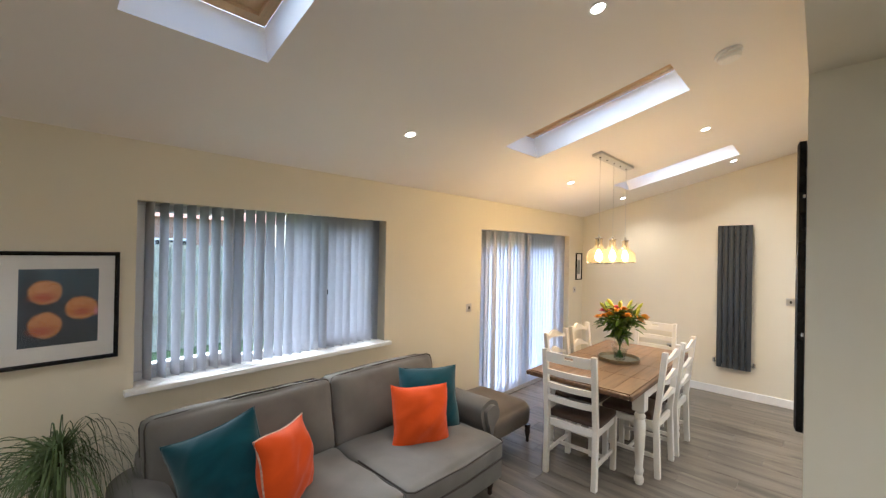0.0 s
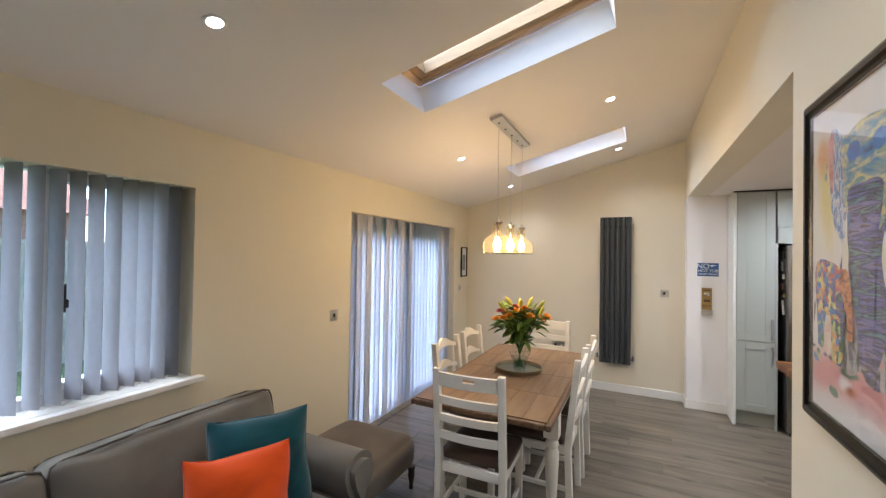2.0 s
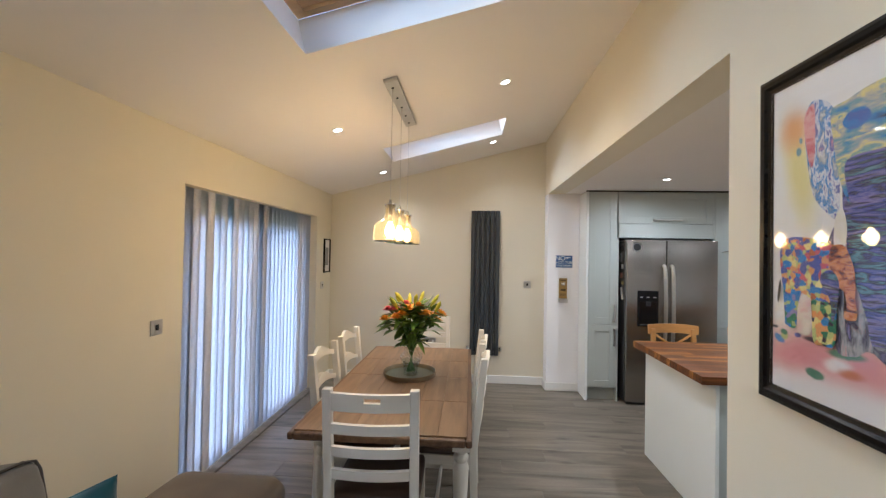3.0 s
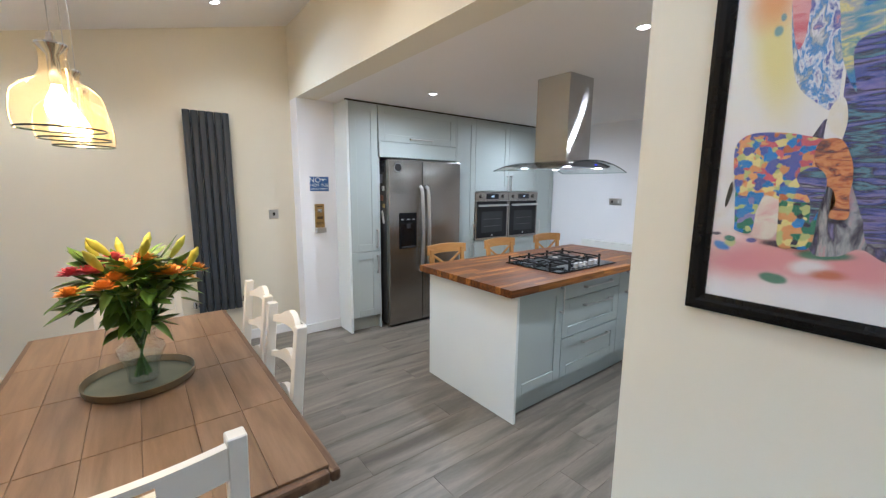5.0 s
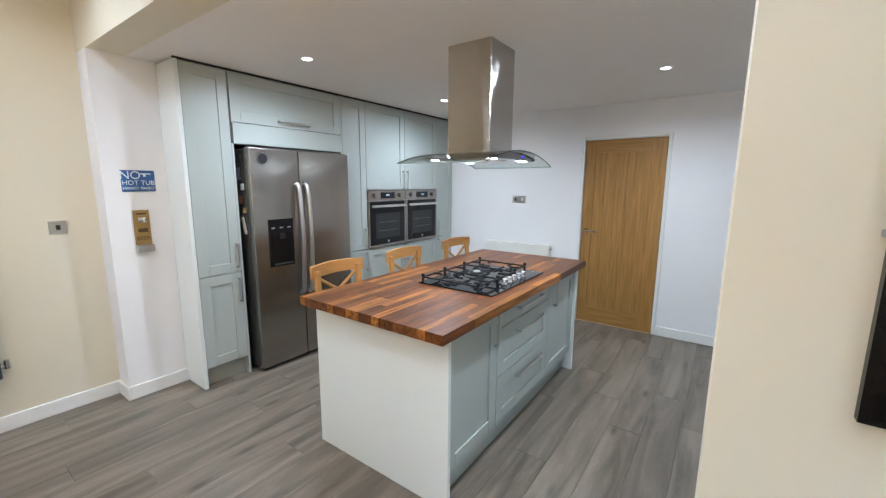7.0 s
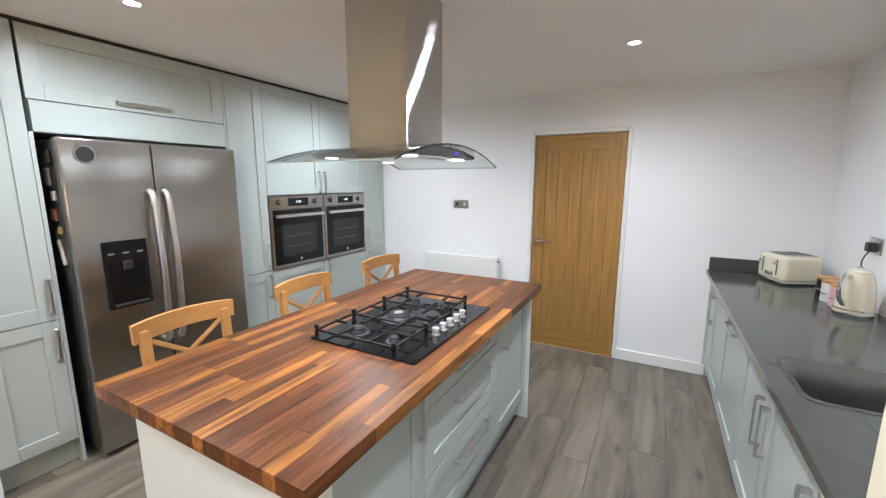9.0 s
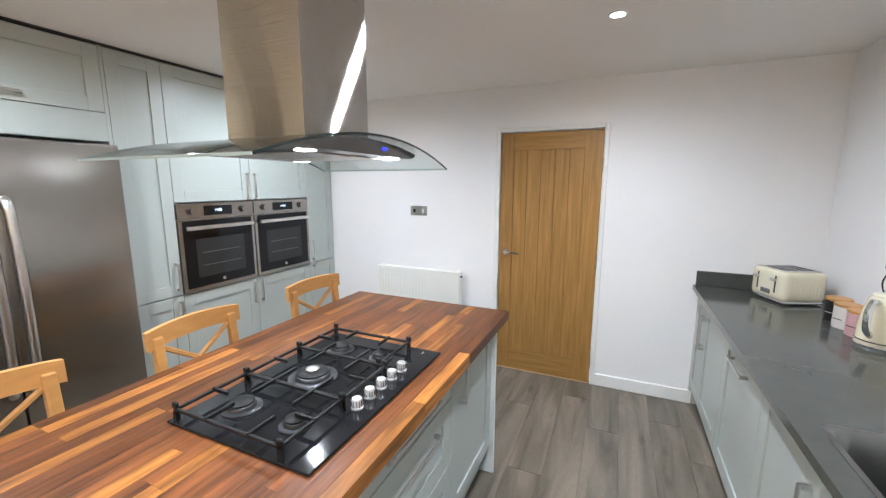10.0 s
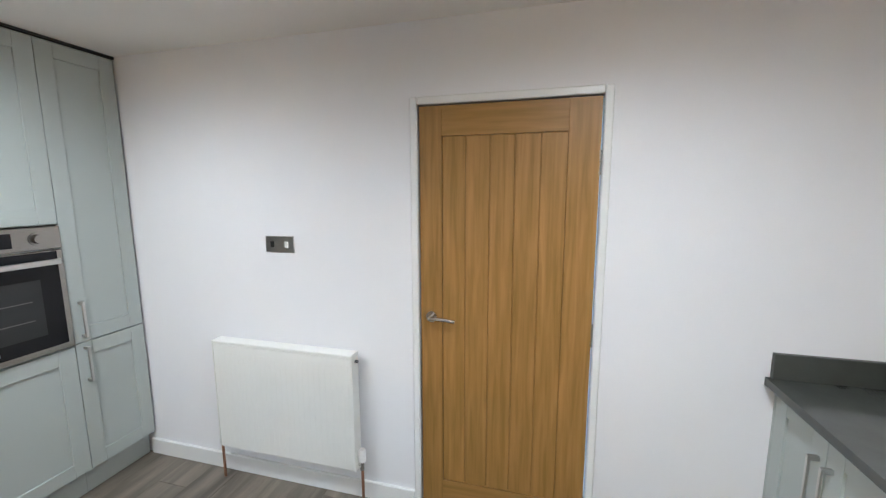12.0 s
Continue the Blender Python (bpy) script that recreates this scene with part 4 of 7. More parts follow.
STROKES = [
    ([(0.34, 0.52), (0.345, 0.20), (0.43, 0.165), (0.50, 0.19), (0.58, 0.16), (0.70, 0.17), (0.78, 0.22), (0.80, 0.52)], LEGPAINT),
    ([(0.41, 0.70), (0.405, 0.45), (0.46, 0.33), (0.52, 0.22), (0.60, 0.19), (0.70, 0.30), (0.76, 0.45), (0.74, 0.70)], HIDE),
    (EARLEFT, EARPAINT), (flipped(EARLEFT), EARPAINT),
    ([(0.19, 0.845), (0.205, 0.892), (0.245, 0.90), (0.25, 0.80), (0.245, 0.73), (0.222, 0.72)], REDPAINT),
    ([(0.33, 0.86), (0.405, 0.875), (0.477, 0.888), (0.55, 0.893), (0.64, 0.888), (0.74, 0.86), (0.75, 0.72), (0.69, 0.61), (0.62, 0.57), (0.50, 0.55), (0.42, 0.58), (0.37, 0.66), (0.345, 0.76)], HEADPAINT),
    ([(0.385, 0.815), (0.42, 0.84), (0.48, 0.838), (0.505, 0.81), (0.46, 0.788), (0.41, 0.792)], BLUEPAINT),
    ([(0.60, 0.815), (0.63, 0.84), (0.69, 0.838), (0.71, 0.81), (0.66, 0.788), (0.62, 0.792)], BLUEPAINT),
    ([(0.40, 0.70), (0.53, 0.715), (0.68, 0.70), (0.64, 0.55), (0.62, 0.42), (0.61, 0.28), (0.57, 0.20), (0.51, 0.21), (0.48, 0.33), (0.44, 0.48), (0.42, 0.58)], HIDE),
    (TUSK, TUSKPAINT), (flipped(TUSK), TUSKPAINT),
    ([(0.158, 0.32), (0.15, 0.24), (0.165, 0.20), (0.23, 0.20), (0.248, 0.26), (0.235, 0.32)], art_mat("paint_pink_gap", [PAINT["pink"], PAINT["cream"], PAINT["pink"]], 9)),
    ([(0.085, 0.36), (0.088, 0.238), (0.096, 0.215), (0.154, 0.213), (0.164, 0.286), (0.19, 0.35)], PUZZLEBLUE),
    ([(0.235, 0.35), (0.243, 0.288), (0.25, 0.185), (0.30, 0.176), (0.357, 0.187), (0.364, 0.293), (0.37, 0.35)], PUZZLELIME),
    ([(0.056, 0.451), (0.074, 0.484), (0.125, 0.50), (0.227, 0.495), (0.299, 0.482), (0.366, 0.468), (0.398, 0.462), (0.365, 0.40), (0.368, 0.322), (0.33, 0.305), (0.24, 0.31), (0.198, 0.322), (0.15, 0.318), (0.088, 0.325), (0.066, 0.374)], PUZZLE),
    ([(0.34, 0.465), (0.398, 0.468), (0.436, 0.418), (0.448, 0.371), (0.446, 0.325), (0.452, 0.268), (0.398, 0.268), (0.411, 0.304), (0.397, 0.34), (0.36, 0.36), (0.33, 0.42)], RUSTPAINT),
    ([(0.285, 0.37), (0.33, 0.40), (0.375, 0.37), (0.37, 0.30), (0.345, 0.25), (0.335, 0.31)], HIDE),
    ([(0.052, 0.345), (0.062, 0.36), (0.066, 0.33), (0.05, 0.285), (0.043, 0.30)], BLACK)]
for i, (outline, paint) in enumerate(STROKES):
    part("painted_shape", flat(B(), outline, 0.0103 + 0.00028 * i, AW, AH), paint, pic)
p = part("glazing", box(B(), 0.0163, 0.0178, -AW / 2, AW / 2, -AH / 2, AH / 2), PICGLASS, pic)
p.visible_shadow = False
for yy, zz in [(AW / 2 + 0.045, -0.16), (AW / 2 + 0.045, 0.30), (-AW / 2 - 0.045, 0.30), (-AW / 2 - 0.045, -0.2)]:
    part("picture_clip", box(B(), 0.001, 0.008, yy - 0.008, yy + 0.008, zz - 0.006, zz + 0.006, 0.002), SATIN, pic)


# ---- downlights, smoke alarm ----
def downlight(m, label, group):
    d = thing("downlight", m, label, "downlight", group)
    part("bezel", lathe(B(), [(0.030, -0.001), (0.030, -0.004), (0.036, -0.006), (0.042, -0.004), (0.043, 0.0), (0.030, 0.0)], 24, cap=False), GLOSSWHITE, d, smooth=60)
    part("lens", lathe(B(), [(0.0295, -0.003), (0.0295, -0.0015)], 24), LED, d, "glowing lens")
    return d


first = None
# The added unseen pair gets fittings too.
for x, y in DINING_SPOTS:
    m = Matrix.Translation((x, y, zs(x) - 0.0005)) @ Matrix.Rotation(-TH, 4, "Y")
    first = copy_thing(first, m) if first else downlight(m, "small round white recessed downlight, lit, in the sloping ceiling", "extension downlights")
first = None
# The unseen lounge fill lights get the same fitting as the kitchen ones.
for x, y in KITCHEN_SPOTS + LOUNGE_FILL:
    m = pose(x, y, ZC - 0.0005)
    first = copy_thing(first, m) if first else downlight(m, "small round white recessed downlight, lit, in the flat ceiling", "kitchen downlights")
sa = thing("smoke_alarm", Matrix.Translation((-0.285, 2.86, zs(-0.285) - 0.001)) @ Matrix.Rotation(-TH, 4, "Y"), "round white smoke alarm on the sloping ceiling", "smoke alarm")
part("base", lathe(B(), [(0.068, 0), (0.070, -0.006), (0.070, -0.018), (0.066, -0.020)], 28), GLOSSWHITE, sa, smooth=40)
part("cover", lathe(B(), [(0.060, -0.0205), (0.060, -0.036), (0.047, -0.048), (0.0001, -0.050)], 28), GLOSSWHITE, sa, smooth=40)

# ---- pendant light ----
pl = thing("pendant_light", pose(-1.355, 4.02, 0), "three-lamp pendant with amber glass shades on a chrome bar", "pendant light")
zb = zs(-1.355)
bm = box(B(), -0.045, 0.045, -0.42, 0.42, -0.028, 0.0, 0.004)
part("ceiling_bar", bm, SATIN, pl, "brushed chrome ceiling bar", at=pose(0, 0, zb + 0.004) @ Matrix.Rotation(-TH, 4, "Y"))
for yy in (-0.33, -0.17, 0.0, 0.17, 0.33):
    part("screw", cyl(B(), (0, yy, zb - 0.030), (0, yy, zb - 0.022), 0.008, n=10), BLACK, pl)
shade_prof = [(0.100, 1.678), (0.105, 1.70), (0.105, 1.735), (0.098, 1.775), (0.075, 1.80), (0.045, 1.815), (0.034, 1.835), (0.030, 1.87), (0.032, 1.895), (0.037, 1.905)]
for _, y in PENDANTS:
    yy = y - 4.02
    part("cord", cyl(B(), (0, yy, 1.92), (0, yy, zb - 0.02), 0.0018, n=6), SATIN, pl)
    sh = part("shade", lathe(B(), shade_prof, 32, (0, yy, 0), cap=False), AMBER, pl, "amber tinted glass shade", 60)
    sh.visible_shadow = False
    part("rim", lathe(B(), [(0.099, 1.676), (0.102, 1.676), (0.102, 1.681), (0.099, 1.681), (0.099, 1.676)], 32, (0, yy, 0), cap=False), GLASSEDGE, sh)
    part("lamp_holder", lathe(B(), [(0.012, 1.80), (0.014, 1.81), (0.014, 1.88), (0.036, 1.906), (0.036, 1.912), (0.012, 1.918), (0.008, 1.94)], 20, (0, yy, 0)), CHROME, pl, smooth=40)
    bl = part("bulb", lathe(B(), [(0.004, 1.698), (0.018, 1.704), (0.029, 1.722), (0.031, 1.742), (0.024, 1.768), (0.013, 1.79), (0.012, 1.80)], 20, (0, yy, 0)), BULB, pl, "lit warm bulb", 60)
    bl.visible_shadow = False


# ---- switches and sockets ----
def plate(m, w, h, label, category, toggles=1, dark=False):
    """A metal wall plate facing +x in its own frame."""
    p_ = thing("wall_switch" if category == "switch" else "wall_socket", m, label, category)
    part("plate", box(B(), 0.0005, 0.007, -w / 2, w / 2, -h / 2, h / 2, 0.002), SATIN if not dark else BLACK, p_)
    for i in range(toggles):
        yy = (i - (toggles - 1) / 2) * w / 2
        part("rocker", box(B(), 0.0075, 0.011, yy - 0.011, yy + 0.011, -0.016, 0.016, 0.0015), BLACK if i == 0 else GLOSSWHITE, p_)
    return p_


plate(pose(W, 3.40, 1.15), 0.088, 0.088, "brushed steel light switch on the cream wall", "switch")
plate(pose(W, 5.95, 1.20), 0.088, 0.088, "brushed steel light switch beside the french doors", "switch")
plate(pose(-0.13, N, 1.24, 0, 0, -90), 0.088, 0.088, "brushed steel light switch on the gable wall", "switch", 1)
plate(pose(-1.34, N, 0.50, 0, 0, -90), 0.146, 0.088, "brushed steel double socket low on the gable wall", "socket", 2)
plate(pose(KE, 4.785, 1.35, 0, 0, 180), 0.168, 0.086, "brushed steel double control plate on the white wall", "switch", 2)
skt = plate(pose(2.98, KS, 1.235, 0, 0, 90), 0.146, 0.088, "brushed steel double socket with a black plug", "socket", 2)


# ---- tall column radiator ----
rad = thing("column_radiator", pose(-0.66, N, 0.365), "tall anthracite column radiator on the gable wall", "radiator")
first = None
for i in range(6):
    m = pose(-0.148 + 0.0592 * i, -0.075, 0)
    if first is None:
        bm = B()
        prof = [(0.0288 * math.cos(a), 0.024 * math.sin(a)) for a in [2 * math.pi * k / 16 for k in range(16)]]
        prism(bm, prof, 0.0, 1.785, "z")
        first = part("column", bm, ANTHRACITE, rad, smooth=50, at=m)
    else:
        share(first, m, rad)
for z in (0.06, 1.67):
    part("header", box(B(), -0.170, 0.170, -0.055, -0.030, z - 0.02, z + 0.02, 0.006), ANTHRACITE, rad)
for z in (0.30, 1.45):
    for x in (-0.1, 0.1):
        part("bracket", box(B(), x - 0.015, x + 0.015, -0.03, -0.001, z - 0.03, z + 0.03), ANTHRACITE, rad)
for x in (-0.205, 0.205):
    bm = B()
    cyl(bm, (math.copysign(0.165, x), -0.045, 0.06), (x, -0.045, 0.06), 0.012)
    cyl(bm, (x, -0.045, 0.06), (x, -0.001, 0.06), 0.010)
    cyl(bm, (x, -0.045, 0.045), (x, -0.045, 0.10), 0.017, 0.014)
    part("valve", bm, CHROME, rad, "chrome radiator valve", 50)

# ---- blue sign and bottle opener on the nib ----
sg = thing("wall_sign", pose(0.275, 6.05, 1.54, 0, 0, -90), "small blue metal sign with pale lettering", "sign")
part("sign_plate", box(B(), 0.0005, 0.005, -0.098, 0.098, -0.072, 0.072, 0.002), SIGNBLUE, sg)
for words, size, yy, zz in [("NO", 0.075, -0.045, 0.036), ("HOT TUB", 0.044, 0.0, -0.014), ("HANKY PANKY", 0.027, 0.0, -0.050)]:
    part("lettering", text_mesh(words, size), SIGNTEXT, sg, at=pose(0.0056, yy, zz, 90, 0, 90))
part("sign_motif", box(box(B(), 0.0052, 0.0058, 0.012, 0.075, 0.045, 0.052), 0.0052, 0.0058, 0.03, 0.045, 0.03, 0.045), SIGNTEXT, sg)
bo = thing("bottle_opener", pose(0.265, 6.05, 1.205, 0, 0, -90), "brown wall bottle opener with a cap catcher", "bottle opener")
part("board", box(B(), 0.0005, 0.014, -0.047, 0.047, -0.105, 0.135, 0.002), BRASSPLY, bo)
part("opener", tube(box(B(), 0.0145, 0.018, -0.022, 0.022, 0.05, 0.085, 0.001), [(0.018, -0.02, 0.07), (0.034, -0.012, 0.062), (0.036, 0.012, 0.062), (0.018, 0.02, 0.07)], 0.004), CHROME, bo, smooth=50)
part("lettering", text_mesh("BEER", 0.036), OPENTEXT, bo, at=pose(0.0150, 0, -0.062, 90, 0, 90))
part("worn_lettering", box(B(), 0.0143, 0.0149, -0.028, 0.03, -0.018, 0.008), OPENTEXT, bo)
part("worn_lettering", box(B(), 0.0143, 0.0149, -0.03, 0.03, 0.105, 0.117), OPENTEXT, bo)
part("cap_catcher", box(B(), 0.0005, 0.05, -0.05, 0.05, -0.155, -0.107, 0.003), SATIN, bo)


# ---- sofa ----
# local frame: x out from the wall, y along it
sofa = thing("sofa", pose(W + 0.04, 0.455, 0), "grey taupe velvet two-cushion sofa with scroll arms", "sofa")
SL = 2.12
part("base", soft_box(B(), 0.05, 1.06, 0.06, SL - 0.06, 0.10, 0.284, 0.03, wrinkle=0.004), SOFA, sofa, smooth=60)
part("back_frame", soft_box(B(), 0.02, 0.24, 0.04, SL - 0.02, 0.12, 0.68, 0.06, wrinkle=0.004), SOFA, sofa, smooth=60)
mid = SL / 2 + 0.04
for a, b in [(0.10, mid - 0.006), (mid + 0.006, SL - 0.10)]:
    c = part("seat_cushion", soft_box(B(), 0.30, 1.10, a, b, 0.280, 0.420, 0.040, 20, puff=0.030, wrinkle=0.016, seed=a * 3, lift=0.022), SOFA, sofa, smooth=70)
    for z in (0.294, 0.408):
        part("piping", tube(B(), [(0.6, a + 0.004, z), (1.07, a + 0.006, z), (1.102, a + 0.035, z), (1.122, (a + b) / 2, z), (1.102, b - 0.035, z), (1.07, b - 0.006, z), (0.6, b - 0.004, z)], 0.0055, 6), PIPING, c, smooth=60)
for a, b in [(0.05, mid - 0.004), (mid + 0.004, SL - 0.03)]:
    bm = soft_box(B(), 0.0, 0.19, a, b, 0.0, 0.475, 0.040, 20, puff=0.06, wrinkle=0.016, seed=a * 5 + 2, lift=0.014)
    c = part("back_cushion", bm, SOFA, sofa, smooth=70, at=pose(0.19, 0, 0.360, 0, -13, 0))
    for x in (0.030, 0.165):
        part("piping", tube(B(), [(x, a + 0.001, 0.03), (x, a + 0.001, 0.43), (x, a + 0.012, 0.463), (x, a + 0.05, 0.477), (x, (a + b) / 2, 0.487), (x, b - 0.05, 0.477), (x, b - 0.012, 0.463), (x, b - 0.001, 0.43), (x, b - 0.001, 0.03)], 0.0055, 6), PIPING, c, smooth=60)
for y0, sgn in [(0.0, -1), (SL - 0.06, 1)]:
    bm = B()
    pts = spline([(0.0, 0.13), (0.10, 0.13), (0.11, 0.36), (0.175, 0.44), (0.17, 0.55), (0.07, 0.60), (-0.04, 0.55), (-0.03, 0.44), (0.0, 0.36)], 5)
    poly = [((y0 + 0.02 if sgn > 0 else y0 + 0.10) + sgn * p.x, p.y) for p in pts]
    prism(bm, poly, 0.10, 0.90, "x")
    bmesh.ops.bevel(bm, geom=[e for e in bm.edges if abs((e.verts[0].co - e.verts[1].co).x) < 1e-6], offset=0.035, segments=4, affect="EDGES", clamp_overlap=True)
    part("arm", bm, SOFA, sofa, smooth=60)
for x, y in [(0.12, 0.16), (0.12, SL - 0.14), (1.0, 0.16), (1.0, SL - 0.14)]:
    part("leg", lathe(B(), [(0.016, 0.0), (0.019, 0.012), (0.016, 0.03), (0.03, 0.09), (0.026, 0.11), (0.034, 0.132)], 16, (x, y, 0)), DARKWOOD, sofa, smooth=50)


def cushion(m, size, material, label, h=0.22, trim=None, seed=0):
    c = thing("cushion", m, label, "cushion", "scatter cushions")
    body = part("cover", pillow(B(), size, size, h, Matrix(), 26, 0.03, 2.0, 0.0, 0.024, seed), material, c, smooth=80)
    s = size / 2 * 0.985
    bm = B()
    ring = []
    for k in range(32):
        t = k / 8
        side, f = int(t), t - int(t)
        a = -s + 2 * s * f
        bow = 1 - 0.09 * (1 - (2 * f - 1) ** 2)
        ring.append([(a, -s * bow), (s * bow, a), (-a, s * bow), (-s * bow, -a)][side])
    rim = [Vector((x, y, 0)) + wobble(x, y, seed) for x, y in ring]
    tube(bm, rim + [rim[0]], 0.006, 6)
    part("piping", bm, trim or material, c, smooth=60)
    return c


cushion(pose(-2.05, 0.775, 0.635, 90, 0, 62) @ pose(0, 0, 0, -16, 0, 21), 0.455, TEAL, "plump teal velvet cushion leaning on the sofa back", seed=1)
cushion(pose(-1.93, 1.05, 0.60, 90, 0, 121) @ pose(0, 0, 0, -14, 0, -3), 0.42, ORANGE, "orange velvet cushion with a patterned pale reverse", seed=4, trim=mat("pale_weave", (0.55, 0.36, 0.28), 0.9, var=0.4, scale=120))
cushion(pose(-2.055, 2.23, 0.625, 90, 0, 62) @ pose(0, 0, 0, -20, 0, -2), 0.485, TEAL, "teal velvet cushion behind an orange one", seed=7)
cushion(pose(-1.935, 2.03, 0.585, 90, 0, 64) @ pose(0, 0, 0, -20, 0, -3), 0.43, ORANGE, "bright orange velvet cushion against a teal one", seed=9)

# ---- footstool ----
ft = thing("footstool", pose(-2.12, 3.06, 0), "taupe velvet footstool with dark turned legs", "footstool")
part("top", soft_box(B(), -0.36, 0.285, -0.33, 0.33, 0.14, 0.365, 0.085, 14, puff=0.035, wrinkle=0.014), OTTOMAN, ft, smooth=70)
for x in (-0.28, 0.27):
    for y in (-0.26, 0.27):
        part("leg", lathe(B(), [(0.013, 0.0), (0.016, 0.01), (0.013, 0.03), (0.026, 0.10), (0.022, 0.12), (0.03, 0.16)], 16, (x, y, 0)), DARKWOOD, ft, smooth=50)

# ---- arching house plant ----
pt = thing("potted_plant", pose(-2.30, 0.19, 0), "arching grassy house plant in a dark pot", "plant")
part("pot", lathe(B(), [(0.10, 0), (0.12, 0.01), (0.16, 0.28), (0.165, 0.30), (0.15, 0.30), (0.145, 0.26), (0.0001, 0.25)], 24), POT, pt, smooth=40)
bm = tube(B(), [(0, 0, 0.25), (0.01, 0.0, 0.5), (0.0, 0.01, 0.80)], 0.025, 8, 0.018)
part("stem", bm, DARKWOOD, pt, smooth=50)
bm = B()
rnd = random.Random(11)
for i in range(300):
    a, r, up = rnd.uniform(0, 2 * math.pi), rnd.uniform(0.10, 0.36), rnd.uniform(0.02, 0.20)
    z0 = rnd.uniform(0.70, 0.86)
    drop = rnd.uniform(0.05, 0.48)
    ca, sa_ = math.cos(a), math.sin(a)
    pts = []
    for k in range(8):
        t = k / 7
        rr = r * (1 - (1 - t) ** 1.7)
        pts.append(Vector((max(-0.32, rr * ca), rr * sa_ * 0.95, z0 + up * math.sin(min(1, t * 1.6) * math.pi * 0.5) * (1 - 0.3 * t) - drop * t ** 2.4)))
    wd = rnd.uniform(0.003, 0.0055)
    side = Vector((-sa_, ca, 0))
    va = [bm.verts.new(p_ + side * wd * (1 - 0.85 * k / 7)) for k, p_ in enumerate(pts)]
    vb = [bm.verts.new(p_ - side * wd * (1 - 0.85 * k / 7) + Vector((0, 0, 0.002))) for k, p_ in enumerate(pts)]
    for k in range(7):
        bm.faces.new((va[k], va[k + 1], vb[k + 1], vb[k]))
part("foliage", bm, PLANTGREEN, pt, "narrow drooping green leaves", kind="stuff")


# ---- dining table ----
TX0, TX1, TY0, TY1, TZ = -1.685, -0.825, 3.02, 4.77, 0.77
tb = thing("dining_table", pose((TX0 + TX1) / 2, (TY0 + TY1) / 2, 0), "farmhouse dining table, brown wood top on cream turned legs", "table")
hx, hy = (TX1 - TX0) / 2, (TY1 - TY0) / 2
for x0, x1, y0, y1 in [(-hx, -hx + 0.03, -hy, hy), (hx - 0.03, hx, -hy, hy), (-hx + 0.03, hx - 0.03, -hy, -hy + 0.03), (-hx + 0.03, hx - 0.03, hy - 0.03, hy)]:
    part("edge_moulding", box(B(), x0, x1, y0, y1, TZ - 0.042, TZ - 0.006, 0.009, 2), TABLEEDGE, tb)
part("top_core", box(B(), -hx + 0.028, hx - 0.028, -hy + 0.028, hy - 0.028, TZ - 0.038, TZ - 0.008), TABLEEDGE, tb)
rows = 6
ww_ = (2 * hx - 0.05) / rows
sect = [(-hy + 0.025, -0.42), (-0.42, 0.02), (0.02, 0.42), (0.42, hy - 0.025)]
for j, (ya, yb) in enumerate(sect):
    first = None
    for i in range(rows):
        m = pose(-hx + 0.025 + ww_ * (i + 0.5), (ya + yb) / 2, TZ - 0.008)
        if first is None:
            first = part("plank", box(B(), -ww_ / 2 + 0.0006, ww_ / 2 - 0.0006, (ya - yb) / 2 + 0.0012, (yb - ya) / 2 - 0.0012, 0, 0.008, 0.0012), TABLEWOOD, tb, at=m)
        else:
            share(first, m, tb)
for x0, x1, y0, y1 in [(-0.36, 0.36, -0.56, -0.535), (-0.36, 0.36, 0.535, 0.56), (-0.385, -0.36, -0.56, 0.56), (0.36, 0.385, -0.56, 0.56)]:
    part("apron", box(B(), x0, x1, y0, y1, TZ - 0.15, TZ - 0.042, 0.002), CREAMPAINT, tb)
leg_prof = [(0.024, 0.0), (0.034, 0.02), (0.036, 0.045), (0.024, 0.075), (0.030, 0.09), (0.034, 0.105), (0.030, 0.12), (0.026, 0.135), (0.034, 0.26), (0.041, 0.40), (0.043, 0.47), (0.032, 0.50), (0.040, 0.515), (0.040, 0.53), (0.030, 0.545), (0.038, 0.565)]
first = None
for x in (-0.375, 0.375):
    for y in (-0.535, 0.535):
        if first is None:
            bm = lathe(B(), leg_prof, 20)
            box(bm, -0.045, 0.045, -0.045, 0.045, 0.565, TZ - 0.042, 0.003)
            first = part("leg", bm, CREAMPAINT, tb, smooth=35, at=pose(x, y, 0))
        else:
            share(first, pose(x, y, 0), tb)


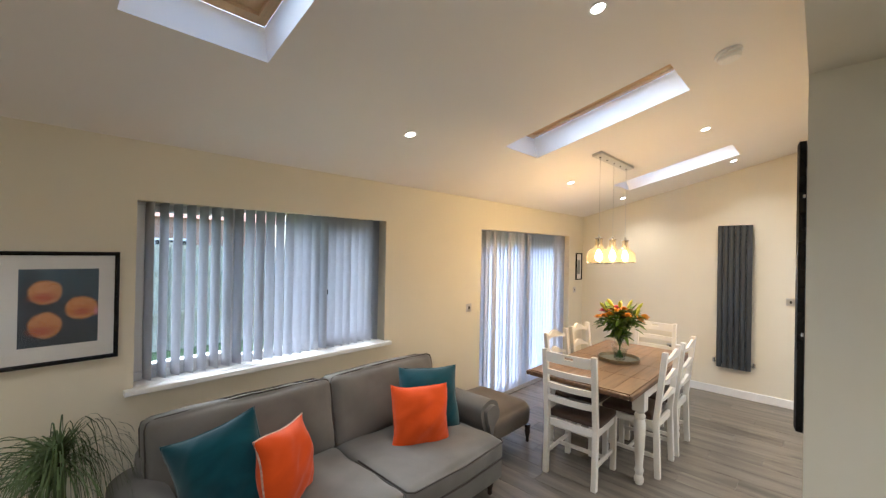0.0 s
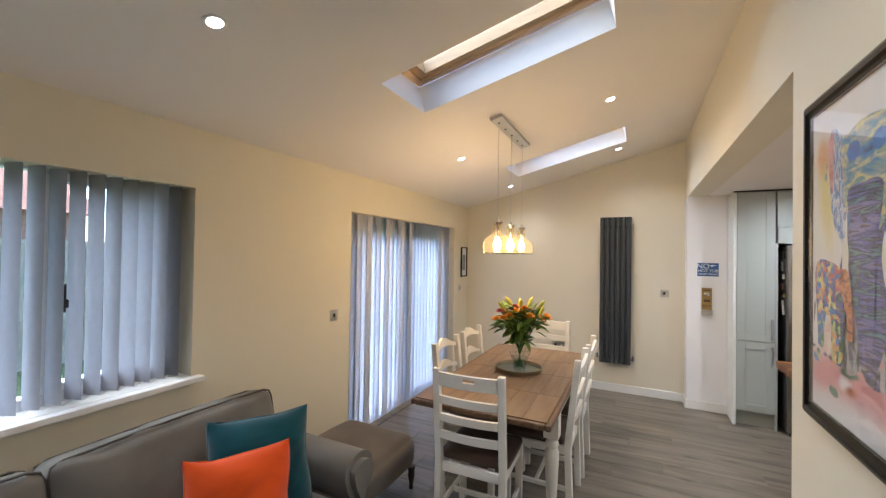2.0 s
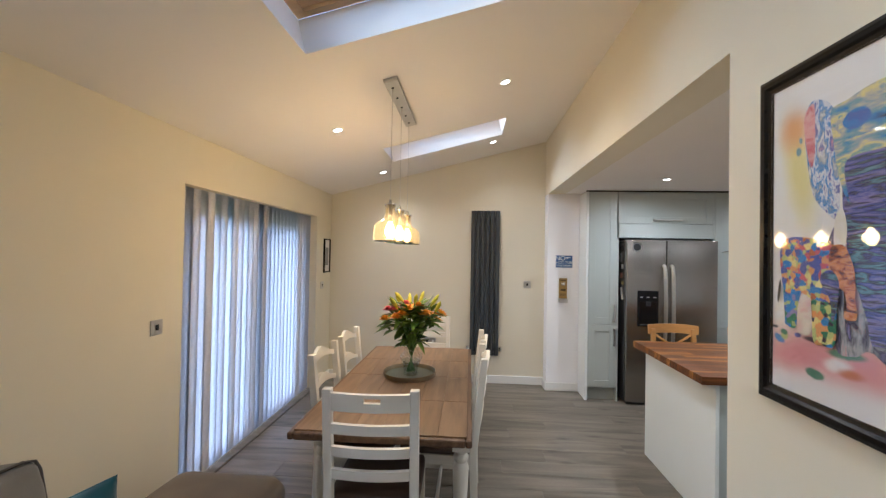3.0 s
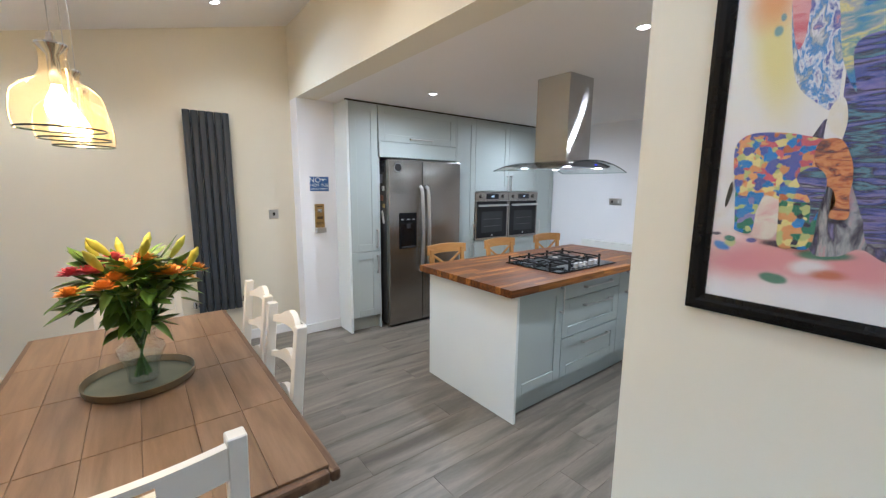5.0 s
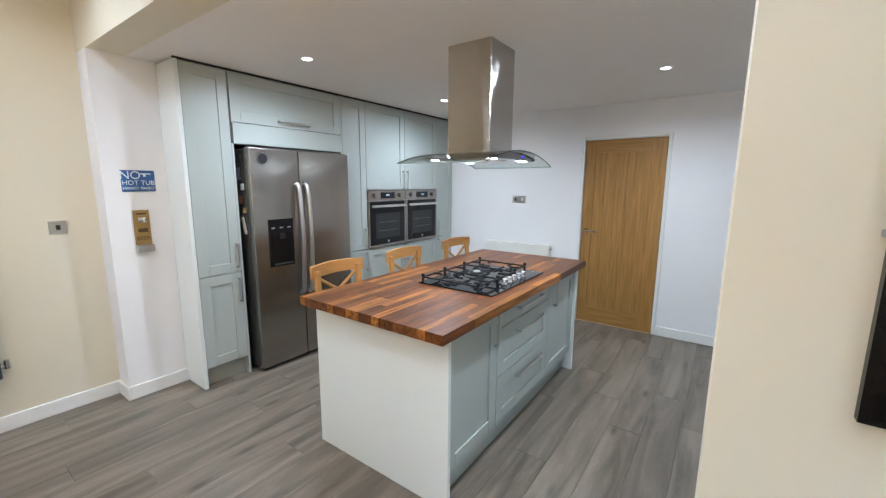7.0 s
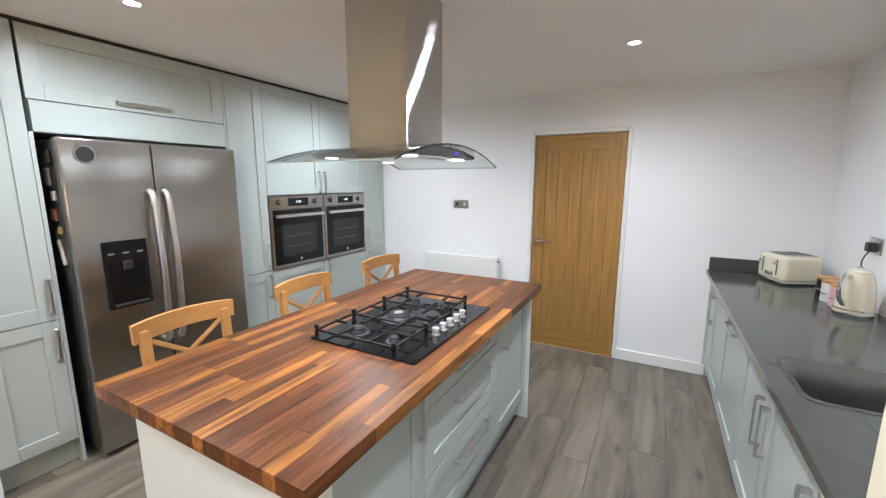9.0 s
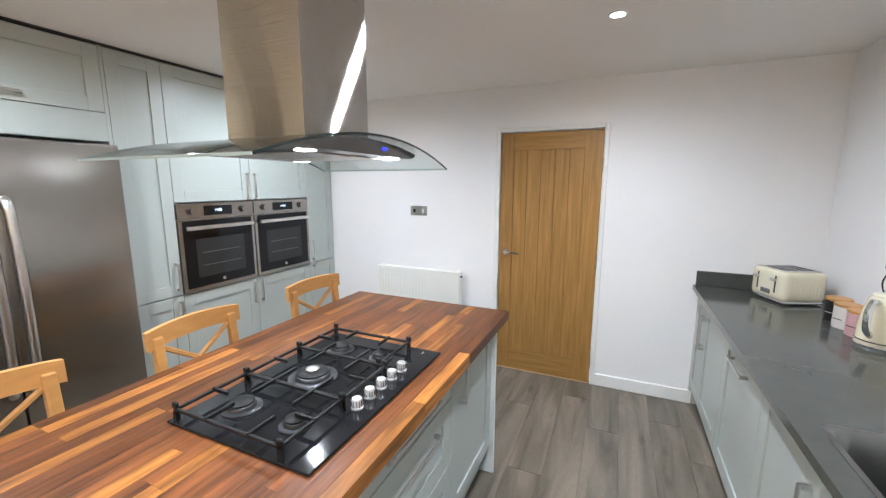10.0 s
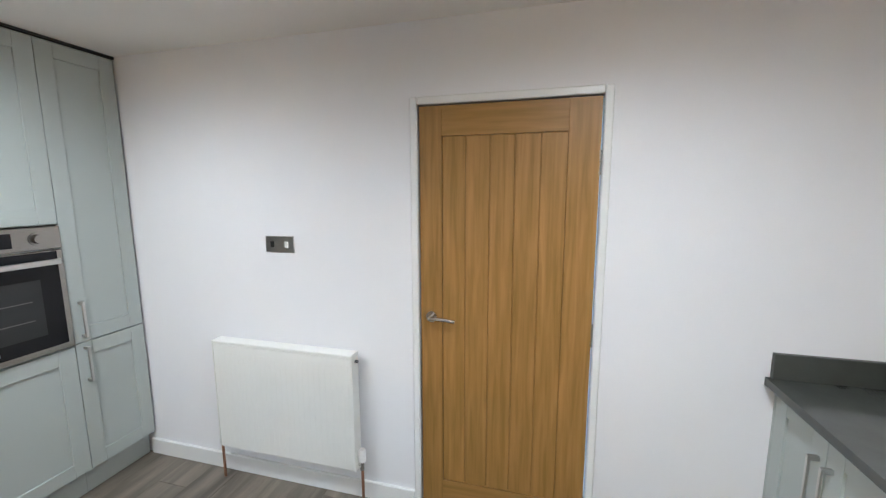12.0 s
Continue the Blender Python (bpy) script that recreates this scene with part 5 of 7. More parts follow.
# ---- chairs ----
def dining_chair(m, shaped, label):
    """Faces +y in its own frame; origin on the floor under the middle of the seat."""
    c = thing("dining_chair", m, label, "chair", "chairs round the dining table")
    w, d, sh, top = 0.43, 0.42, 0.46, 1.0

    def post(x):
        bm = B()
        q = [(-d / 2 - 0.035, 0.0), (-d / 2 + 0.008, 0.0), (-d / 2 + 0.025, 0.44), (-d / 2 - 0.035, top), (-d / 2 - 0.075, top), (-d / 2 - 0.018, 0.44)]
        prism(bm, q, x - 0.02, x + 0.02, "x", 0.003)
        return bm
    for x in (-w / 2 + 0.02, w / 2 - 0.02):
        part("back_leg", post(x), CREAMPAINT, c)
    for x in (-w / 2 + 0.022, w / 2 - 0.022):
        part("front_leg", box(B(), x - 0.021, x + 0.021, d / 2 - 0.042, d / 2, 0, sh - 0.02, 0.004), CREAMPAINT, c)
    for x in (-w / 2 + 0.022, w / 2 - 0.022):
        part("seat_rail", box(B(), x - 0.012, x + 0.012, -d / 2 + 0.024, d / 2 - 0.043, sh - 0.075, sh - 0.021, 0.002), CREAMPAINT, c)
        part("stretcher", box(B(), x - 0.010, x + 0.010, -d / 2 + 0.012, d / 2 - 0.043, 0.15, 0.18, 0.003), CREAMPAINT, c)
    for y in (-d / 2 + 0.005, d / 2 - 0.021):
        part("seat_rail", box(B(), -w / 2 + 0.044, w / 2 - 0.044, y - 0.012, y + 0.012, sh - 0.075, sh - 0.021, 0.002), CREAMPAINT, c)
    part("stretcher", box(B(), -w / 2 + 0.033, w / 2 - 0.033, -0.010, 0.010, 0.15, 0.18, 0.003), CREAMPAINT, c)
    part("seat", soft_box(B(), -w / 2 + 0.005, w / 2 - 0.005, -d / 2 + 0.03, d / 2 + 0.012, sh - 0.02, sh + 0.025, 0.018, 7, puff=0.012), SEATLEATHER, c, "dark brown leather seat pad", 60)

    def rail(z0, z1, wavy, slot=False):
        bm = B()
        n = 14
        xs = [(-w / 2 + 0.041) + (w - 0.082) * k / n for k in range(n + 1)]

        def yb(z):
            return -d / 2 + 0.003 - (z - 0.44) * 0.105

        def hump(t):
            return (0.028 * math.cos((t - 0.5) * 2 * math.pi) + 0.010) if wavy else -0.010 * (1 - (2 * t - 1) ** 2) * 0
        up = [(x, z1 + hump(k / n)) for k, x in enumerate(xs)]
        lo = [(x, z0 + (0.022 * (1 - (2 * k / n - 1) ** 2) if wavy else 0.0)) for k, x in enumerate(xs)]
        for k in range(n):
            hole = slot and n * 0.36 <= k < n * 0.64
            t0, t1 = k / n, (k + 1) / n
            segs = [(lo[k][1], up[k][1], lo[k + 1][1], up[k + 1][1])]
            if hole:
                mz = z1 - 0.028
                segs = [(lo[k][1], mz - 0.011, lo[k + 1][1], mz - 0.011), (mz + 0.011, up[k][1], mz + 0.011, up[k + 1][1])]
            for a0, b0, a1, b1 in segs:
                bow = [-0.018 * (1 - (2 * t - 1) ** 2) for t in (t0, t1)]
                vs = []
                for dy in (0.0, -0.022):
                    for (x, z, bo_) in ((xs[k], a0, bow[0]), (xs[k + 1], a1, bow[1]), (xs[k + 1], b1, bow[1]), (xs[k], b0, bow[0])):
                        vs.append(bm.verts.new((x, yb(z) + dy + bo_, z)))
                for f in ((0, 1, 2, 3), (7, 6, 5, 4), (0, 4, 5, 1), (1, 5, 6, 2), (2, 6, 7, 3), (3, 7, 4, 0)):
                    bm.faces.new([vs[i] for i in f])
        bmesh.ops.remove_doubles(bm, verts=bm.verts, dist=0.0004)
        bmesh.ops.recalc_face_normals(bm, faces=bm.faces)
        return bm
    if shaped:
        part("top_rail", rail(0.915, 0.965, True), CREAMPAINT, c)
        part("back_slat", rail(0.755, 0.80, True), CREAMPAINT, c)
        part("back_slat", rail(0.60, 0.645, True), CREAMPAINT, c)
    else:
        part("top_rail", rail(0.905, 0.985, False, True), CREAMPAINT, c)
        for z in (0.80, 0.695, 0.59):
            part("back_slat", rail(z, z + 0.045, False), CREAMPAINT, c)
    return c


def seat_at(x, y, deg):
    return pose(x, y, 0, 0, 0, deg)


c1 = dining_chair(seat_at(-1.285, 3.225, 2), False, "cream painted ladder-back chair with a handle slot")
copy_thing(c1, seat_at(-1.245, 4.80, 180))
c2 = dining_chair(seat_at(-1.02, 3.735, 90), True, "cream painted chair with wavy back rails")
copy_thing(c2, seat_at(-1.01, 4.245, 90))
copy_thing(c2, seat_at(-1.50, 3.69, -90))
copy_thing(c2, seat_at(-1.50, 4.215, -90))

# ---- tray, vase and flowers ----
tr = thing("serving_tray", pose(-1.25, 3.935, TZ + 0.001), "round aged-metal tray on the dining table", "tray")
part("base", lathe(B(), [(0.165, 0.0), (0.168, 0.004), (0.0001, 0.005)], 40), TRAYTOP, tr, smooth=40)
part("rim", lathe(B(), [(0.166, 0.0), (0.176, 0.004), (0.180, 0.030), (0.177, 0.031), (0.169, 0.006)], 40, cap=False), TRAY, tr, smooth=40)
vs_ = thing("vase", pose(-1.24, 3.93, TZ + 0.0075), "clear glass vase half full of water", "vase")
vp = [(0.046, 0.0), (0.050, 0.006), (0.050, 0.030), (0.053, 0.060), (0.068, 0.095), (0.078, 0.120), (0.074, 0.138), (0.054, 0.152), (0.046, 0.168), (0.052, 0.190), (0.066, 0.208)]
g = part("bowl", lathe(B(), [(0.0001, 0.0)] + vp, 32, cap=False), VASEGLASS, vs_, smooth=60)
g.visible_shadow = False
part("rim", lathe(B(), [(0.065, 0.207), (0.068, 0.207), (0.068, 0.211), (0.065, 0.211), (0.065, 0.207)], 32, cap=False), VASEGLASS, g)
wtr = part("water", lathe(B(), [(0.0001, 0.004)] + [(r - 0.006, z + 0.004) for r, z in vp[:5]] + [(0.0001, 0.099)], 24, cap=False), VASEGLASS, vs_, smooth=40)
wtr.visible_shadow = False

bq = thing("flower_bouquet", pose(-1.24, 3.93, TZ + 0.02), "bouquet of orange and pink lilies with yellow buds", "flowers")
rnd = random.Random(21)


def leaf_blade(bm, base, way, length, width, droop):
    way = Vector(way).normalized()
    side = way.cross(Vector((0, 0, 1)))
    side = side.normalized() if side.length > 0.01 else Vector((1, 0, 0))
    n = 6
    rows_ = []
    for k in range(n + 1):
        t = k / n
        p_ = Vector(base) + way * length * t + Vector((0, 0, -droop * t * t))
        wv = width * math.sin(math.pi * min(0.98, 0.12 + 0.88 * t)) * (1 - 0.2 * t)
        rows_.append([bm.verts.new(p_ - side * wv), bm.verts.new(p_ + Vector((0, 0, -wv * 0.45))), bm.verts.new(p_ + side * wv)])
    for a, b in zip(rows_, rows_[1:]):
        bm.faces.new((a[0], a[1], b[1], b[0]))
        bm.faces.new((a[1], a[2], b[2], b[1]))


def blossom(bm, c, up, r):
    up = Vector(up).normalized()
    q = rot_to(up)
    for k in range(6):
        a = k * math.pi / 3 + rnd.uniform(-0.15, 0.15)
        leaf_blade(bm, c, q @ Vector((math.cos(a), math.sin(a), 0.55)), r, r * 0.26, r * 0.25)
    for k in range(5):
        a = k * 2 * math.pi / 5
        leaf_blade(bm, c, q @ Vector((math.cos(a) * 0.4, math.sin(a) * 0.4, 1)), r * 0.6, r * 0.18, 0)


def bloom_head(bm, c, r, rows_=4):
    """A full many-petalled head."""
    for j in range(rows_):
        for k in range(7):
            a = k * 2 * math.pi / 7 + j * 0.45
            e = 0.15 + 0.33 * j
            leaf_blade(bm, c, (math.cos(a) * math.cos(e), math.sin(a) * math.cos(e), math.sin(e)), r * (1 - 0.08 * j), r * 0.33, r * 0.12)


heads = []
for i in range(17):
    a, rr = i * 2.4 + rnd.uniform(-0.3, 0.3), 0.225 * math.sqrt((i + 0.5) / 17)
    heads.append(Vector((rr * math.cos(a), rr * math.sin(a), 0.45 - 1.6 * rr * rr + rnd.uniform(-0.025, 0.03))))
for i, h in enumerate(heads):
    base = Vector((-h.x * 0.14, -h.y * 0.14, 0.008))
    neck = Vector((h.x * 0.10, h.y * 0.10, 0.16))
    part("stem", tube(B(), [base, neck, h * 0.6 + Vector((0, 0, 0.12)), h], 0.0035, 6), STALK, bq, smooth=50)
PINKS = (1, 4, 9, 14)
for i in range(17):
    bm = B()
    h = heads[i] + Vector((0, 0, 0.015 * math.sin(i * 2.1)))
    if i % 3 == 2:
        blossom(bm, h, (h.x, h.y, 0.20), 0.062)
    else:
        bloom_head(bm, h, 0.046 + 0.006 * (i % 3))
    part("bloom", bm, PETALP if i in PINKS else PETALO, bq, "pink bloom" if i in PINKS else "orange bloom", 60)
for i in range(8):
    a = i * 2 * math.pi / 8 + 0.3
    rr = rnd.uniform(0.05, 0.21)
    b0 = Vector((rr * math.cos(a), rr * math.sin(a), rnd.uniform(0.43, 0.50) - 1.0 * rr * rr))
    lean = rnd.uniform(0.2, 1.1)
    d_ = Vector((math.cos(a) * lean, math.sin(a) * lean, 1)).normalized()
    ln = rnd.uniform(0.075, 0.11)
    bm = B()
    for (t0, t1), (r0, r1) in zip(((0, 0.3), (0.3, 0.7), (0.7, 1.0)), ((0.006, 0.013), (0.013, 0.014), (0.014, 0.003))):
        cyl(bm, b0 + d_ * ln * t0, b0 + d_ * ln * t1, r0, r1, 10)
    part("bud", bm, BUD, bq, "yellow-green lily bud", 60)
    part("stem", tube(B(), [b0, b0 * 0.6 + Vector((0, 0, 0.10)), (0, 0, 0.18)], 0.003, 5), STALK, bq)
for i in range(240):
    bm = B()
    a = rnd.uniform(0, 2 * math.pi)
    low = i < 60
    rr = rnd.uniform(0.01, 0.05) if low else rnd.uniform(0.03, 0.155)
    z = rnd.uniform(0.20, 0.34) if low else rnd.uniform(0.31, 0.47) - 1.2 * rr * rr
    rise = rnd.uniform(-0.6, 0.8) if low else rnd.uniform(-0.35, 1.4)
    leaf_blade(bm, (rr * math.cos(a), rr * math.sin(a), z), (math.cos(a + rnd.uniform(-0.6, 0.6)), math.sin(a + rnd.uniform(-0.6, 0.6)), rise), rnd.uniform(0.065, 0.115), rnd.uniform(0.020, 0.032), rnd.uniform(0.0, 0.05))
    part("leaf", bm, LEAF, bq, smooth=60)


# ---- kitchen cabinets ----
def shaker(parent, x0, x1, z0, z1, y, material=None, bevel=0.0015, name="door"):
    """A shaker front facing -y: frame of four, sunk panel."""
    t, f = 0.020, min(0.075, (z1 - z0) * 0.32, (x1 - x0) * 0.3)
    material = material or SAGE
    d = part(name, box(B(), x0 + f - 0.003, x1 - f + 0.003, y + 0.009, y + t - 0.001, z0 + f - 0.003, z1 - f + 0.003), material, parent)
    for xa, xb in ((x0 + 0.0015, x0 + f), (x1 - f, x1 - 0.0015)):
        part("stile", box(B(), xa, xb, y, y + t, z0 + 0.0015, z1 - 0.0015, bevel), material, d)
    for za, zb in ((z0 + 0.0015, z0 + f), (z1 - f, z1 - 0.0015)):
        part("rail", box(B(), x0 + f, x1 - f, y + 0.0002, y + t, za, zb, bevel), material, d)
    return d


def bar_handle(parent, x, z, y, length, vertical=True):
    """A flat satin bow handle on a front facing -y."""
    bm = B()
    h = length / 2
    if vertical:
        box(bm, x - 0.007, x + 0.007, y - 0.034, y - 0.026, z - h, z + h, 0.002)
        for s in (-1, 1):
            box(bm, x - 0.007, x + 0.007, y - 0.027, y - 0.0003, z + s * (h - 0.008) - 0.008, z + s * (h - 0.008) + 0.008, 0.001)
    else:
        box(bm, x - h, x + h, y - 0.034, y - 0.026, z - 0.007, z + 0.007, 0.002)
        for s in (-1, 1):
            box(bm, x + s * (h - 0.008) - 0.008, x + s * (h - 0.008) + 0.008, y - 0.027, y - 0.0003, z - 0.007, z + 0.007, 0.001)
    return part("handle", bm, SATIN, parent, "satin steel bow handle")


CF = 5.765          # front plane of the tall run


def cabinet(x0, x1, label, z0=0.15, z1=2.335, y0=CF + 0.021, y1=KN - 0.002, plinth=True):
    c = thing("tall_cabinet", Matrix(), label, "cabinet", "tall kitchen cabinets")
    part("carcass", box(B(), x0 + 0.0005, x1 - 0.0005, y0, y1, z0, z1), SAGE, c)
    if plinth:
        part("plinth", box(B(), x0 + 0.0005, x1 - 0.0005, y0 + 0.04, y0 + 0.058, 0.001, z0 - 0.0005), SAGE, c)
    return c


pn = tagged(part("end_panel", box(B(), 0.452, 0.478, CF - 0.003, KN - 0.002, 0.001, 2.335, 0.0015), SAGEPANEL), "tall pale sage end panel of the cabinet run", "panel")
c = cabinet(0.48, 0.79, "tall sage larder cabinet with two shaker doors")
d = shaker(c, 0.48, 0.79, 0.85, 2.33, CF)
bar_handle(d, 0.765, 0.98, CF, 0.19)
d = shaker(c, 0.48, 0.79, 0.15, 0.846, CF)
bar_handle(d, 0.765, 0.71, CF, 0.19)
pn = tagged(part("end_panel", box(B(), 0.7905, 0.8085, CF + 0.001, KN - 0.002, 0.001, 1.8195, 0.001), SAGE), "sage panel beside the fridge", "panel")
c = cabinet(0.809, 1.819, "sage bridging cabinet over the fridge with a flap door", 1.82, 2.335, plinth=False)
d = shaker(c, 0.80, 1.819, 1.978, 2.33, CF)
bar_handle(d, 1.325, 2.02, CF, 0.30, False)
part("fascia", box(B(), 0.81, 1.819, CF + 0.001, CF + 0.02, 1.822, 1.975, 0.001), SAGE, c)
pn = tagged(part("end_panel", box(B(), 1.8195, 1.838, CF + 0.001, KN - 0.002, 0.001, 2.335, 0.001), SAGE), "sage panel beside the fridge", "panel")
c = cabinet(1.8385, 2.138, "narrow tall sage cabinet beside the ovens")
d = shaker(c, 1.8385, 2.138, 0.85, 2.33, CF)
bar_handle(d, 2.105, 0.98, CF, 0.19)
d = shaker(c, 1.8385, 2.138, 0.15, 0.846, CF)
bar_handle(d, 2.105, 0.72, CF, 0.19)
for i, (x0, x1) in enumerate([(2.1385, 2.735), (2.7355, 3.334)]):
    c = thing("oven_cabinet", Matrix(), "tall sage oven housing with shaker doors", "cabinet", "tall kitchen cabinets")
    part("lower_carcass", box(B(), x0 + 0.0005, x1 - 0.0005, CF + 0.021, KN - 0.002, 0.15, 0.842), SAGE, c)
    part("upper_carcass", box(B(), x0 + 0.0005, x1 - 0.0005, CF + 0.021, KN - 0.002, 1.462, 2.335), SAGE, c)
    part("back_panel", box(B(), x0 + 0.0005, x1 - 0.0005, KN - 0.02, KN - 0.002, 0.8425, 1.4615), SAGE, c)
    part("plinth", box(B(), x0 + 0.0005, x1 - 0.0005, CF + 0.06, CF + 0.078, 0.001, 0.1495), SAGE, c)
    hxx = x1 - 0.035 if i == 0 else x0 + 0.035
    d = shaker(c, x0, x1, 1.466, 2.33, CF)
    bar_handle(d, hxx, 1.57, CF, 0.20)
    d = shaker(c, x0, x1, 0.15, 0.838, CF)
    bar_handle(d, hxx, 0.735, CF, 0.19)
    ov = thing("oven", pose((x0 + x1) / 2, CF, 0.843), "built-in stainless single oven with a dark glass door", "oven", "built-in ovens")
    w2 = 0.296
    part("body", box(B(), -0.27, 0.27, 0.022, 0.50, 0.004, 0.60), SATIN, ov)
    part("control_panel", box(B(), -w2, w2, -0.012, 0.020, 0.508, 0.614, 0.002), OVENSTEEL, ov, "brushed steel control panel")
    disp = part("display", box(B(), -0.11, 0.11, -0.0138, -0.0122, 0.528, 0.594, 0.001), BLACKGLASS, ov, "black display")
    part("clock_digits", text_mesh("14:05" if i == 0 else "14:04", 0.026, 0.0003), DIGITS, disp, at=pose(0.0, -0.0145, 0.562, 90))
    for xx in (-0.2, 0.2):
        part("knob", cyl(cyl(B(), (xx, -0.0125, 0.561), (xx, -0.016, 0.561), 0.030, n=24), (xx, -0.016, 0.561), (xx, -0.036, 0.561), 0.022, 0.020, 24), OVENSTEEL, ov, "round steel knob", 40)
    dr = part("oven_door", box(B(), -w2, w2, -0.012, 0.020, 0.004, 0.502, 0.003), OVENSTEEL, ov, "steel-framed oven door")
    part("glass", box(B(), -0.270, 0.270, -0.0145, -0.0122, 0.034, 0.496, 0.001), BLACKGLASS, dr, "dark glass panel")
    part("window", box(B(), -0.19, 0.19, -0.0152, -0.0147, 0.10, 0.37, 0.0002), OVENWINDOW, dr)
    for zz in (0.18, 0.27):
        part("oven_rack", box(B(), -0.15, 0.15, -0.0156, -0.0153, zz, zz + 0.004), OVENRACK, dr)
    bm = box(B(), -0.262, 0.262, -0.055, -0.040, 0.436, 0.462, 0.004, 2)
    for xx in (-0.235, 0.235):
        box(bm, xx - 0.01, xx + 0.01, -0.0405, -0.0145, 0.440, 0.458)
    part("oven_handle", bm, SATIN, dr, "steel bar handle")
    part("badge", cyl(B(), (0, -0.0150, 0.062), (0, -0.0146, 0.062), 0.012, n=16), SATIN, dr)
c = cabinet(3.3345, 3.688, "tall sage cabinet beside the ovens against the wall")
d = shaker(c, 3.3345, 3.688, 0.85, 2.33, CF)
bar_handle(d, 3.375, 0.97, CF, 0.19)
d = shaker(c, 3.3345, 3.688, 0.15, 0.846, CF)
bar_handle(d, 3.375, 0.73, CF, 0.19)
# Solid dark strip; its colour stands in for shade in the ceiling gap.
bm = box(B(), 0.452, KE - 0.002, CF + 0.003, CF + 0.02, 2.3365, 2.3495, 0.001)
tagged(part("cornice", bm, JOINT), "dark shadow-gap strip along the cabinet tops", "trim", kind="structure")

# ---- fridge ----
fz = thing("fridge_freezer", pose(0.855, 5.655, 0), "brushed steel american-style fridge freezer with a dispenser", "fridge")
part("body", box(B(), 0.004, 0.946, 0.075, 0.70, 0.03, 1.785, 0.004), mat("fridge_side", (0.10, 0.098, 0.094), 0.4, 0.6, var=0.05), fz, "dark grey cabinet")
for a, b, nm in [(0.0, 0.418, "freezer_door"), (0.424, 0.95, "fridge_door")]:
    part(nm, box(B(), a, b, 0.0, 0.070, 0.035, 1.797, 0.010, 3), FRIDGE, fz, smooth=40)
part("grille", box(B(), 0.02, 0.93, 0.03, 0.06, 0.005, 0.034), BLACK, fz)
for xx in (0.06, 0.89):
    part("foot", cyl(B(), (xx, 0.2, 0.0), (xx, 0.2, 0.03), 0.02), BLACK, fz)
for xx, s in [(0.385, -1), (0.465, 1)]:
    pts = [(xx + s * 0.0, -0.004, 0.60), (xx, -0.040, 0.64), (xx, -0.058, 0.85), (xx, -0.064, 1.06), (xx, -0.058, 1.28), (xx, -0.040, 1.48), (xx, -0.004, 1.52)]
    part("handle", tube(B(), spline(pts, 5, False), 0.019, 12), SATIN, fz, "curved chrome bar handle", 60)
dp = part("dispenser", box(B(), 0.115, 0.335, -0.006, 0.002, 0.86, 1.245, 0.003), BLACKGLASS, fz, "black ice and water dispenser")
part("niche", box(B(), 0.135, 0.315, -0.0075, -0.0062, 0.875, 1.13), mat("dispenser_niche", (0.006, 0.006, 0.007), 0.15, var=0.1), dp)
part("drip_tray", box(B(), 0.14, 0.31, -0.03, -0.0077, 0.872, 0.886, 0.003), BLACK, dp)
part("spout", box(B(), 0.20, 0.25, -0.022, -0.0077, 1.08, 1.13, 0.004), BLACK, dp)
for xx in (0.14, 0.21, 0.28):
    part("button", box(B(), xx, xx + 0.03, -0.0076, -0.0062, 1.17, 1.18), SATIN, dp)
bdg = part("badge", cyl(B(), (0.105, -0.0005, 1.715), (0.105, -0.003, 1.715), 0.048, n=32), BLACK, fz, "round dark badge")
part("badge_ring", lathe(B(), [(0.040, 0), (0.047, 0), (0.047, 0.002), (0.040, 0.002), (0.040, 0)], 32, cap=False), SATIN, bdg, at=pose(0.105, -0.0032, 1.715, 90))
rnd = random.Random(3)
for i, (yy, zz, ww2, hh, colr) in enumerate([(0.12, 1.70, 0.05, 0.07, (0.02, 0.02, 0.02)), (0.16, 1.60, 0.045, 0.09, (0.25, 0.27, 0.30)), (0.12, 1.50, 0.04, 0.05, (0.55, 0.57, 0.55)), (0.15, 1.40, 0.05, 0.06, (0.30, 0.14, 0.10)), (0.11, 1.32, 0.035, 0.04, (0.42, 0.33, 0.12)), (0.13, 1.20, 0.03, 0.14, (0.72, 0.70, 0.68)), (0.17, 1.28, 0.05, 0.05, (0.06, 0.06, 0.08))]):
    mg = thing("fridge_magnet", pose(0.8585, 5.655 + yy, zz), "small souvenir magnet on the fridge side", "magnet", "fridge magnets")
    part("face", box(B(), -0.014, 0.0, -ww2 / 2, ww2 / 2, -hh / 2, hh / 2, 0.004), mat("magnet_paint", colr, 0.5, var=0.2, scale=40), mg, at=pose(0, 0, 0, rnd.uniform(-20, 20)))

# ---- kitchen island ----
isl = thing("kitchen_island", pose(0.60, 3.66, 0), "sage shaker kitchen island with drawers and end panels", "island")
IL = 1.825
# The end-panel colour already carries the extra light from the dining side.
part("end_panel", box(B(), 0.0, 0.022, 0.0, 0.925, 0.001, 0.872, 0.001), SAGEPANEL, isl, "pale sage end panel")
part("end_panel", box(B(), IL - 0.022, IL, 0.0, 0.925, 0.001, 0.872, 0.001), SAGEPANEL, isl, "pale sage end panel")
part("carcass", box(B(), 0.0225, IL - 0.0225, 0.042, 0.60, 0.16, 0.872), SAGE, isl)
part("plinth", box(B(), 0.0225, IL - 0.0225, 0.08, 0.098, 0.001, 0.1595), SAGE, isl)
part("back_panel", box(B(), 0.0225, IL - 0.0225, 0.6005, 0.62, 0.001, 0.872), SAGE, isl)
d = shaker(isl, 0.0225, 0.50, 0.165, 0.868, 0.021)
